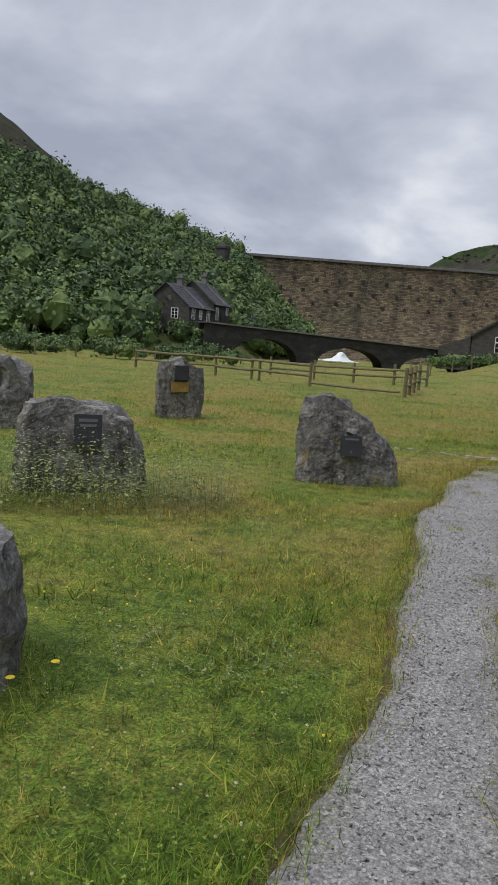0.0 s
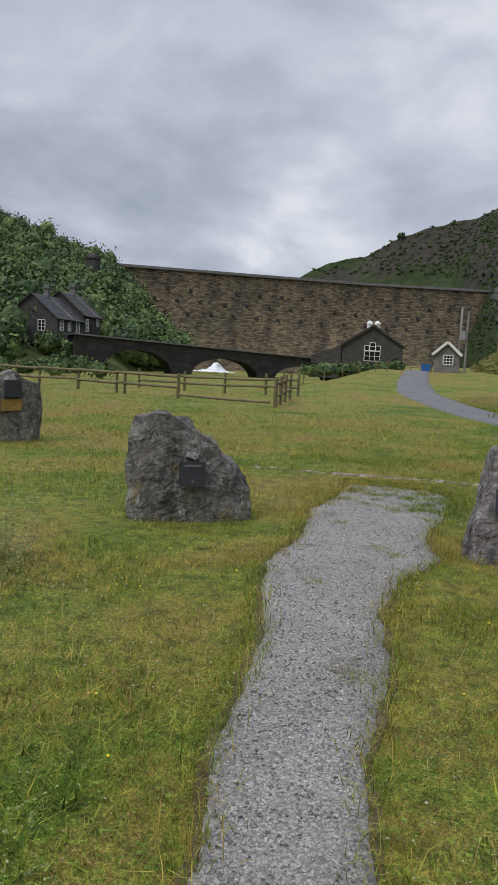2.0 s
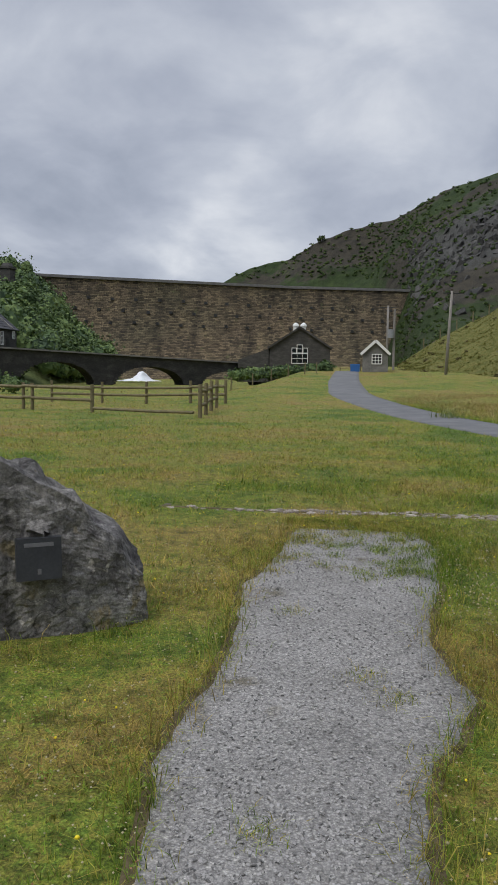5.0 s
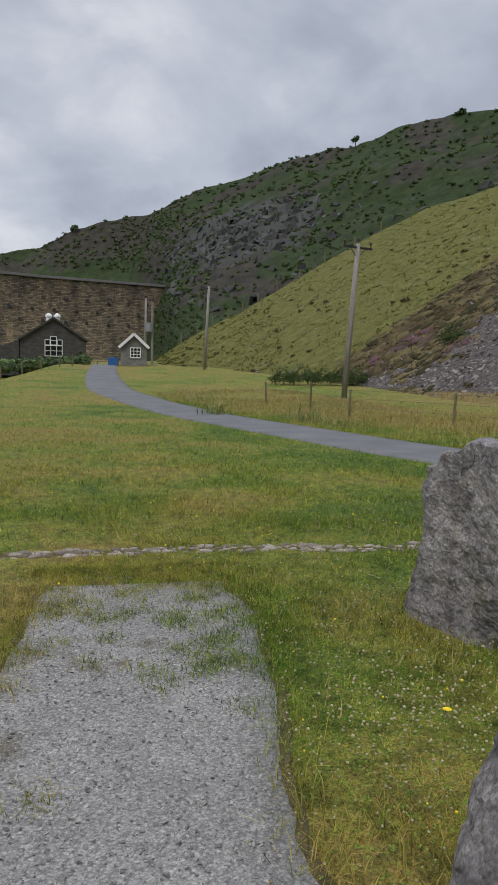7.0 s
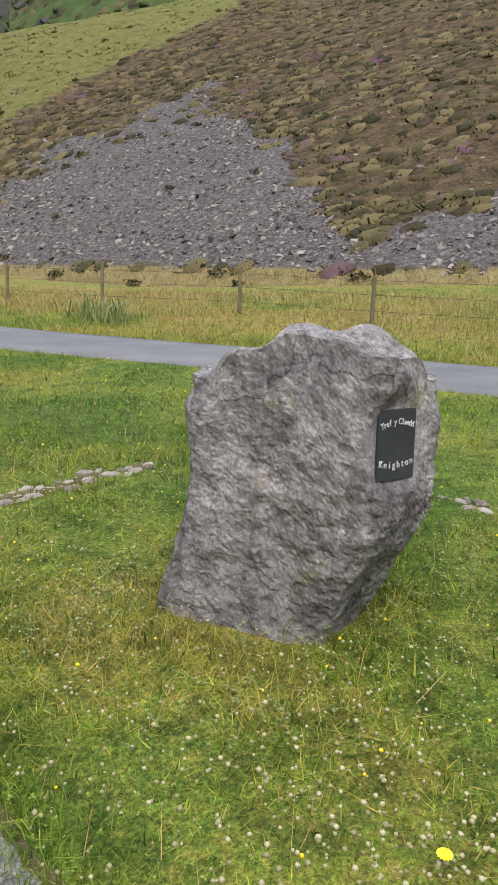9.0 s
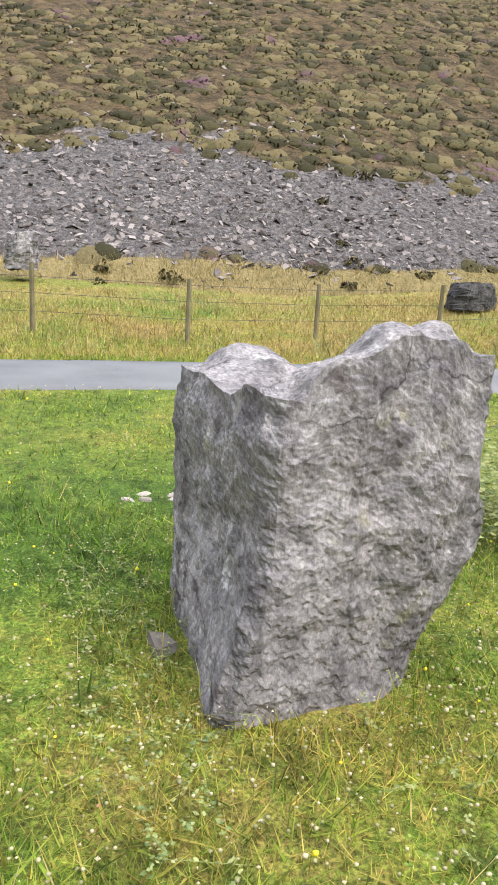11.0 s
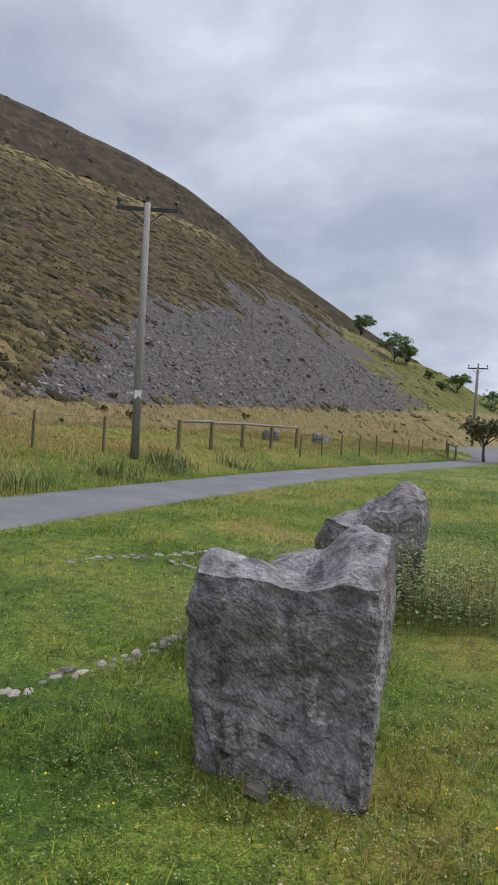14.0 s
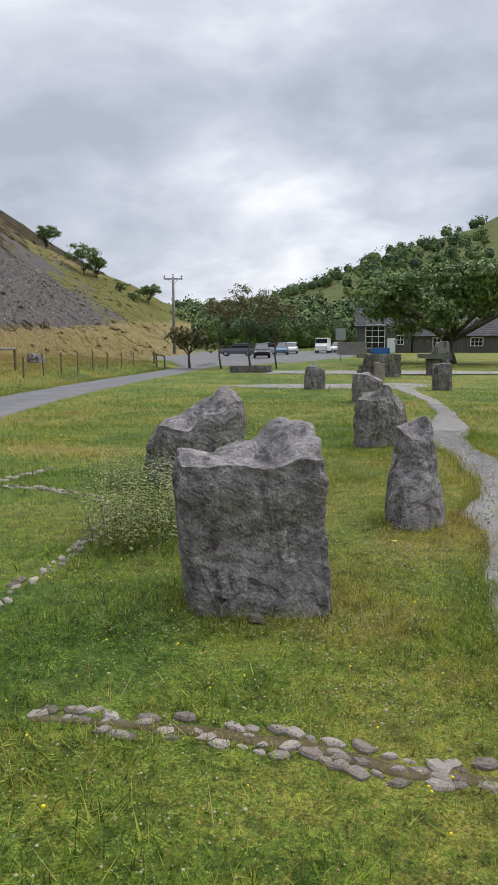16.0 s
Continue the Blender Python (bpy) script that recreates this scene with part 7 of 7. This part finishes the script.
def nettles(cx, cy, rx, ry, n, h, seed, label, rz=0.0):
    """A patch of leafy stems."""
    g = np.random.default_rng(seed)
    n = int(n * 1.7)
    th, q = g.uniform(0, 2 * math.pi, n), np.sqrt(g.random(n)) * 1.15
    a, b = rx * q * np.cos(th), ry * q * np.sin(th)
    x, y = cx + a * math.cos(rz) - b * math.sin(rz), cy + a * math.sin(rz) + b * math.cos(rz)
    z = ground_z(x, y)
    hh = h * g.uniform(0.45, 1.0, n)
    sh = Shell()
    tip = np.c_[x + g.normal(scale=0.08, size=n), y + g.normal(scale=0.08, size=n), z + hh]
    root = np.c_[x, y, z]
    lv, m = [], 13
    t = np.linspace(0.2, 1.0, m)
    p = (root[:, None] * (1 - t)[None, :, None] + tip[:, None] * t[None, :, None]).reshape(-1, 3)
    k = len(p)
    th = g.uniform(0, 2 * math.pi, k)
    ln = min(1.0, 0.25 + h) * 0.8 * (0.028 + 0.035 * g.random(k)) * np.tile(1.25 - 0.6 * t, n)
    d = np.c_[np.cos(th), np.sin(th), g.uniform(-0.5, 0.35, k)]
    s = np.c_[-np.sin(th), np.cos(th), g.uniform(-0.3, 0.3, k)]
    v = np.stack([p, p + d * ln[:, None] * 0.5 + s * ln[:, None] * 0.36, p + d * ln[:, None], p + d * ln[:, None] * 0.5 - s * ln[:, None] * 0.36], 1).reshape(-1, 3)
    sh.put(v, np.arange(len(v)).reshape(-1, 4))
    wv = np.array((0.0016, 0.0, 0.0))
    sv = np.stack([root - wv, root + wv, tip], 1).reshape(-1, 3)
    sh.put(sv, np.arange(len(sv)).reshape(-1, 3))
    return thing("nettle_patch", label, "weeds", sh, weed_leaf, kind="stuff")


nettles(-4.1, 5.35, 1.5, 0.5, 260, 0.72, 201, "nettles and brambles growing over the boulder", radians(38))
nettles(-3.5, 5.6, 0.9, 0.6, 110, 0.35, 207, "low nettles spreading beside the boulder", radians(38))
nettles(2.12, 7.15, 0.5, 0.6, 190, 0.92, 202, "thistles and nettles beside the grey boulder")
nettles(2.95, 8.7, 0.5, 0.95, 260, 0.7, 203, "nettles in front of the grey boulder")
nettles(3.75, 6.9, 0.4, 0.5, 80, 0.6, 204, "nettles at the boulder's end")
nettles(1.5, 10.1, 0.8, 0.2, 26, 0.12, 205, "small weeds at the stone's foot")
nettles(1.4, 11.0, 1.0, 0.16, 46, 0.13, 206, "small weeds along the stone's foot", radians(14))
nettles(-1.5, 3.2, 0.5, 0.5, 50, 0.14, 208, "broad-leaved weeds in the grass")


g = np.random.default_rng(110)
u, s = g.uniform(0.12, 0.95, 70000), g.random(70000) ** 1.4 * 0.16
p = hill_east.place(u, s)
cv = cover_east(p)
p = p[(cv[:, 1] < 0.45) & (cv[:, 2] > 0.3)]
hb = blades(p[:, 0], p[:, 1], 0.1 + 0.24 * g.random(len(p)) ** 1.5, 0.012 + 0.012 * g.random(len(p)), g, 0.7, 1)
hb.v[0][:, 2] += np.repeat(p[:, 2] - ground_z(p[:, 0], p[:, 1]), 3)
thing("slope_grass", "dry straw grass along the foot of the slope", "grass", hb, straw, kind="stuff")


def fringe(seed):
    """Longer grass left standing round the feet of the stones and along the path."""
    g = np.random.default_rng(seed)
    xs, ys = [], []
    for a, b, r in STONE_SPOTS:
        n = int(900 * r / 0.5)
        th = g.uniform(0, 2 * math.pi, n)
        rr = r * g.uniform(0.75, 1.35, n)
        xs.append(a + rr * np.cos(th))
        ys.append(b + rr * np.sin(th))
    yy = g.uniform(0.5, 11.5, 9000)
    el, er = path_edges(yy)
    edge = np.where(g.random(9000) < 0.5, el - 0.03, er + 0.03)
    xs.append(edge + g.normal(scale=0.07, size=9000))
    ys.append(yy)
    x, y = np.concatenate(xs), np.concatenate(ys)
    thing("fringe_grass", "longer grass round the stones and along the path", "grass", blades(x, y, 0.04 + 0.12 * g.random(len(x)) ** 2.0, np.full(len(x), 0.004), g, 1.0), grass_blade, kind="stuff")


fringe(301)


def flower_heads(x, y, h, size, g, mat, name, label):
    n = len(x)
    z = ground_z(x, y) + h
    o = np.array([(math.cos(a) * r, math.sin(a) * r, zz) for r, zz in ((0.9, -0.35), (0.85, 0.4)) for a in (0, 1.257, 2.513, 3.77, 5.027)] + [(0, 0, 0.9), (0, 0, -0.8)])
    v = np.c_[x, y, z][:, None] + o[None] * (size * g.uniform(0.7, 1.3, n))[:, None, None] * g.uniform(0.85, 1.15, (n, 12, 1))
    f = np.array([t for j in range(5) for k in [(j + 1) % 5] for t in ((j, k, k + 5), (j, k + 5, j + 5), (j + 5, k + 5, 10), (k, j, 11))])
    return thing(name, label, "flowers", Shell().put(v.reshape(-1, 3), (np.arange(n)[:, None, None] * 12 + f[None]).reshape(-1, 3)), mat, kind="stuff", smooth=True)


x, y, r, g = scatter(20000, 1.2, 14.0, 105)
cl = fbm(x / 0.8, y / 0.8, 91.0, 3)
cl2 = fbm(x / 3.5, y / 3.5, 93.0, 2)
keep = clear_of_things(x, y) & (cl + 0.7 * cl2 + 0.5 * g.random(len(x)) > 0.34) & (x < road_x(y) - 1.5)
x, y, r = x[keep], y[keep], r[keep]
flower_heads(x, y, 0.035 + 0.04 * g.random(len(x)), 0.0046 + 0.0004 * r, g, clover, "clover_flowers", "white clover flowers scattered through the grass")
g = np.random.default_rng(106)
n = 480
x, y = 0.75 + g.normal(scale=0.38, size=n), 9.35 + g.normal(scale=0.42, size=n)
keep = clear_of_things(x, y)
flower_heads(x[keep], y[keep], 0.06 + 0.05 * g.random(keep.sum()), np.full(keep.sum(), 0.007), g, clover, "clover_flowers", "dense patch of white clover before the stone")


def small_blooms(n, r0, r1, seed, size, mat, name, label, bias):
    """Tiny flower heads standing in the grass, in drifts."""
    x, y, r, g = scatter(n, r0, r1, seed)
    drift = fbm(x / 1.7, y / 1.7, seed * 0.7, 4) + 0.6 * g.random(len(x))
    keep = clear_of_things(x, y) & (drift > bias) & (x < road_x(y) - 1.3)
    x, y, r = x[keep], y[keep], r[keep]
    o = np.array([(1, 0, 0), (0, 1, 0), (-1, 0, 0), (0, -1, 0), (0, 0, 0.8), (0, 0, -0.8)], float)
    s = (size + 0.00035 * r) * g.uniform(0.6, 1.3, len(x))
    v = np.c_[x, y, ground_z(x, y) + 0.03 + 0.06 * g.random(len(x))][:, None] + o[None] * s[:, None, None]
    f = np.array([(0, 1, 4), (1, 2, 4), (2, 3, 4), (3, 0, 4), (1, 0, 5), (2, 1, 5), (3, 2, 5), (0, 3, 5)])
    thing(name, label, "flowers", Shell().put(v.reshape(-1, 3), (np.arange(len(x))[:, None, None] * 6 + f[None]).reshape(-1, 3)), mat, kind="stuff")


x, y, r, g = scatter(38000, 0.9, 8.0, 115)
lea = fbm(x / 0.9, y / 0.9, 97.0, 3)
keep = clear_of_things(x, y) & (lea + 0.35 * g.random(len(x)) > 0.05) & (x < road_x(y) - 1.5)
x, y = np.repeat(x[keep], 3), np.repeat(y[keep], 3)
n = len(x)
th = np.repeat(g.uniform(0, 2 * math.pi, n // 3), 3) + np.tile((0, 2.09, 4.19), n // 3)
sz = np.repeat(g.uniform(0.005, 0.0095, n // 3) + 0.0006 * r[keep], 3)
o = np.c_[x, y, ground_z(x, y) + np.repeat(g.uniform(0.02, 0.055, n // 3), 3)]
d, sd = np.c_[np.cos(th), np.sin(th), g.uniform(-0.1, 0.45, n)] * sz[:, None], np.c_[-np.sin(th), np.cos(th), g.uniform(-0.3, 0.3, n)] * sz[:, None]
lv = np.stack([o, o + d * 0.6 + sd * 0.45, o + d * 1.1, o + d * 0.6 - sd * 0.45], 1).reshape(-1, 3)
thing("clover_leaves", "small three-part clover leaves low in the grass", "leaves", Shell().put(lv, np.arange(len(lv)).reshape(-1, 4)), clover_leaf, kind="stuff")
small_blooms(52000, 2.2, 26.0, 111, 0.0034, clover, "meadow_flowers", "countless small cream flowers dotted through the meadow", 0.16)
small_blooms(14000, 2.2, 22.0, 112, 0.0028, MATS["rusty_heads"], "sorrel_heads", "rusty brown faded clover and sorrel heads in the grass", 0.3)


def hawkbit(x, y, h):
    ob = thing("yellow_hawkbit", "bright yellow hawkbit flower on a thin stem", "flower", at=(x, y, gz(x, y)))
    part("stem", Shell().tube([(0, 0, 0), (0.01, 0, h)], (0.002, 0.0015), 5), weed_leaf, ob)
    pet = Shell()
    for i in range(14):
        th = 2 * math.pi * i / 14
        c, s = math.cos(th), math.sin(th)
        pet.put([(0.01, 0, h), (0.01 + 0.016 * c - 0.005 * s, 0.016 * s + 0.005 * c, h + 0.006), (0.01 + 0.02 * c, 0.02 * s, h + 0.004), (0.01 + 0.016 * c + 0.005 * s, 0.016 * s - 0.005 * c, h + 0.006)], [(0, 1, 2, 3)])
    part("bloom", pet, yellow, ob, "yellow ray petals")


for x, y in ((0.78, 9.28), (-1.87, 2.41), (-1.93, 2.2)):
    hawkbit(x, y, 0.11)
x, y, r, g = scatter(900, 2.0, 18.0, 107)
keep = clear_of_things(x, y) & (x < road_x(y) - 1.5)
flower_heads(x[keep], y[keep], 0.05 + 0.05 * g.random(keep.sum()), 0.005 + 0.0004 * r[keep], g, yellow, "buttercups", "tiny yellow flowers scattered in the grass")

# loose chips on the path and small tufts growing in it
g = np.random.default_rng(108)
n = 24000
y = np.where(g.random(n) < 0.12, g.uniform(-6.0, 0.6, n), g.uniform(0.6, 11.9, n))
k = g.random(n)
lx, rx = path_edges(y)
x = lx + (rx - lx) * (0.07 + 0.86 * k)
keep = (y < 11.0) | (fbm(x * 3, y * 3, 5.0, 3) + 0.4 * (11.4 - y) > 0)
x, y = x[keep], y[keep]
p = np.c_[x, y, ground_z(x, y) + 0.0145]
thing("gravel_chips", "loose grey stone chips strewn over the path", "gravel", slabs(p, 0.0025 + 0.0065 * g.random(len(p)) ** 3.2, np.array((0, 0, 1.0)), 0.5, 109), chips, kind="stuff")
tuf = np.array([(-0.15, 10.1), (-0.35, 9.85), (0.0, 9.6), (-0.62, 10.5), (-0.2, 10.75), (-0.75, 10.9), (0.05, 10.9), (-0.4, 11.15), (-0.85, 9.0), (-0.4, 8.0), (-0.25, 7.75), (-0.75, 6.6), (-0.95, 11.1), (-0.55, 11.3), (-0.1, 11.35), (-0.3, 5.1)])
more = np.c_[g.uniform(-1.15, 0.25, 170), 11.9 - 2.0 * g.random(170) ** 2.4]
tuf = np.r_[tuf, more]
pts = np.repeat(tuf, 170, 0) + g.normal(scale=0.06, size=(len(tuf) * 170, 2))
thing("path_tufts", "small grass tufts growing through the gravel", "grass", blades(pts[:, 0], pts[:, 1], 0.02 + 0.05 * g.random(len(pts)), np.full(len(pts), 0.0035), g, 1.0), grass_blade, kind="stuff")


# ---- stones set in the turf ----
def set_stone_mesh(i):
    g = np.random.default_rng(400 + i)
    n = 7
    th = np.sort(np.arange(n) / n * 2 * math.pi + g.uniform(-0.3, 0.3, n))
    r = g.uniform(0.75, 1.1, n)
    ax = g.uniform(0.6, 0.85)
    lo = np.c_[np.cos(th) * r, np.sin(th) * r * ax, np.full(n, -0.5)]
    md = np.c_[lo[:, :2], np.full(n, 0.28) + g.uniform(-0.06, 0.06, n)]
    tp = np.c_[lo[:, :2] * 0.7, np.full(n, 0.5) + g.uniform(-0.08, 0.08, n)]
    j = np.arange(n)
    k = (j + 1) % n
    s = Shell().put(np.r_[lo, md, tp, [(0, 0, 0.53)]], np.r_[np.c_[j, k, k + n, j + n], np.c_[j + n, k + n, k + 2 * n, j + 2 * n]])
    s.f.append(np.c_[j + 2 * n, k + 2 * n, np.full(n, 3 * n)])
    return s.mesh("stone", pale_stone)


STONE_KINDS = [set_stone_mesh(i) for i in range(9)]


def soil_ribbon(line, w, n=160, m=7):
    """A ragged ribbon of earth along a line, tucked under the turf at its edges."""
    a = np.array(line)
    t, u = np.linspace(0, 1, len(a)), np.linspace(0, 1, n)
    c = np.c_[np.interp(u, t, a[:, 0]), np.interp(u, t, a[:, 1])]
    d = np.gradient(c, axis=0)
    d /= np.linalg.norm(d, axis=1)[:, None]
    k = np.linspace(-1, 1, m)
    half = w * (1 + 0.6 * fbm(c[:, 0] * 4, c[:, 1] * 4, 15.0, 4))
    x = c[:, 0:1] - d[:, 1:2] * k * half[:, None]
    y = c[:, 1:2] + d[:, 0:1] * k * half[:, None]
    z = ground_z(x, y) + np.where(np.abs(k) > 0.99, -0.02, 0.006)[None, :]
    i, j = np.meshgrid(np.arange(n - 1), np.arange(m - 1), indexing="ij")
    q = (i * m + j).ravel()
    return Shell().put(np.c_[x.ravel(), y.ravel(), z.ravel()], np.c_[q, q + m, q + m + 1, q + 1])


bank = np.linspace(-3.0, 11.6, 120)
edge_l, edge_r = path_edges(bank)
for line, w in ((EDGE_LINES[0], 0.055), (np.c_[edge_l, bank], 0.05), (np.c_[edge_r, bank], 0.045)):
    thing("bare_soil", "brown trodden soil between stones in the turf", "soil", soil_ribbon(line, w, 420), earth, kind="structure", smooth=True)


def edging(label, line, width, gap, seed, size=0.06, keepf=None):
    g = np.random.default_rng(seed)
    pts = np.array(line, float)
    seg = np.r_[0, np.cumsum(np.linalg.norm(np.diff(pts, axis=0), axis=1))]
    ob = thing("stone_edging", label, "edging", at=(float(pts[0, 0]), float(pts[0, 1]), gz(pts[0, 0], pts[0, 1])))
    s = 0.0
    while s < seg[-1]:
        c = np.array((np.interp(s, seg, pts[:, 0]), np.interp(s, seg, pts[:, 1])))
        d = np.array((np.interp(s + 0.1, seg, pts[:, 0]), np.interp(s + 0.1, seg, pts[:, 1]))) - c
        d = d / (np.linalg.norm(d) + 1e-9) if np.linalg.norm(d) > 1e-6 else np.array((1.0, 0.0))
        dens = keepf(s / seg[-1]) if keepf else 1.0
        rows = max(1, int(round(width / gap)))
        for k in range(rows):
            if g.random() > dens:
                continue
            o = (k - (rows - 1) / 2) * gap + g.normal(scale=gap * 0.22)
            q = c + np.array((-d[1], d[0])) * o + d * g.normal(scale=gap * 0.25)
            sc = size * g.uniform(0.5, 1.2)
            m = Matrix.Translation((q[0] - pts[0, 0], q[1] - pts[0, 1], gz(q[0], q[1]) - ob.location.z + 0.002 - 0.012 * g.random())) @ Matrix.Rotation(g.uniform(-0.7, 0.7) + math.atan2(d[1], d[0]), 4, "Z") @ Matrix.Diagonal((sc * 1.12, sc, sc * 0.85, 1))
            part("stone", STONE_KINDS[int(g.integers(0, 9))], None, ob, at=m)
        s += gap * g.uniform(0.95, 1.25)


edging("line of pale flat stones set across the turf", EDGE_LINES[0], 0.25, 0.072, 501, 0.047, lambda t: 0.35 if t < 0.24 else (1.0 if t < 0.8 else 0.8))
edging("curving line of half-buried pale stones in the grass", EDGE_LINES[1], 0.2, 0.085, 502, 0.05, lambda t: 0.8)
edging("short line of pale stones sunk in the meadow", EDGE_LINES[2], 0.16, 0.1, 503, 0.05, lambda t: 0.75)

# ---- small loose things ----
def loose_chip():
    """A thin broken slab, tilted as it lies."""
    chip = Shell().box((0, 0, 0.012), (0.1, 0.075, 0.03), 0.5, 0.012, 0.85)
    chip.v[0][:, 2] += 0.25 * chip.v[0][:, 0]
    return chip


thing("loose_stone", "flat pale chip of stone lying in the grass", "stone", loose_chip(), pale_stone, at=(1.64, 10.93, gz(1.64, 10.93) + 0.02))
tub = thing("storage_tub", "blue plastic tub beside the stone hut", "tub", at=(-0.75, 79.4, gz(-0.75, 79.4)))
part("body", Shell().box((0, 0, 0.36), (0.9, 0.6, 0.7), top=1.08), material("blue_plastic", [(0.02, 0.09, 0.28), (0.03, 0.14, 0.38)], 3.0, 30.0, 0.45, 0.0), tub)
part("lid", Shell().box((0, 0, 0.74), (1.0, 0.7, 0.07), top=0.96), MATS["blue_plastic"], tub, "blue tub lid")
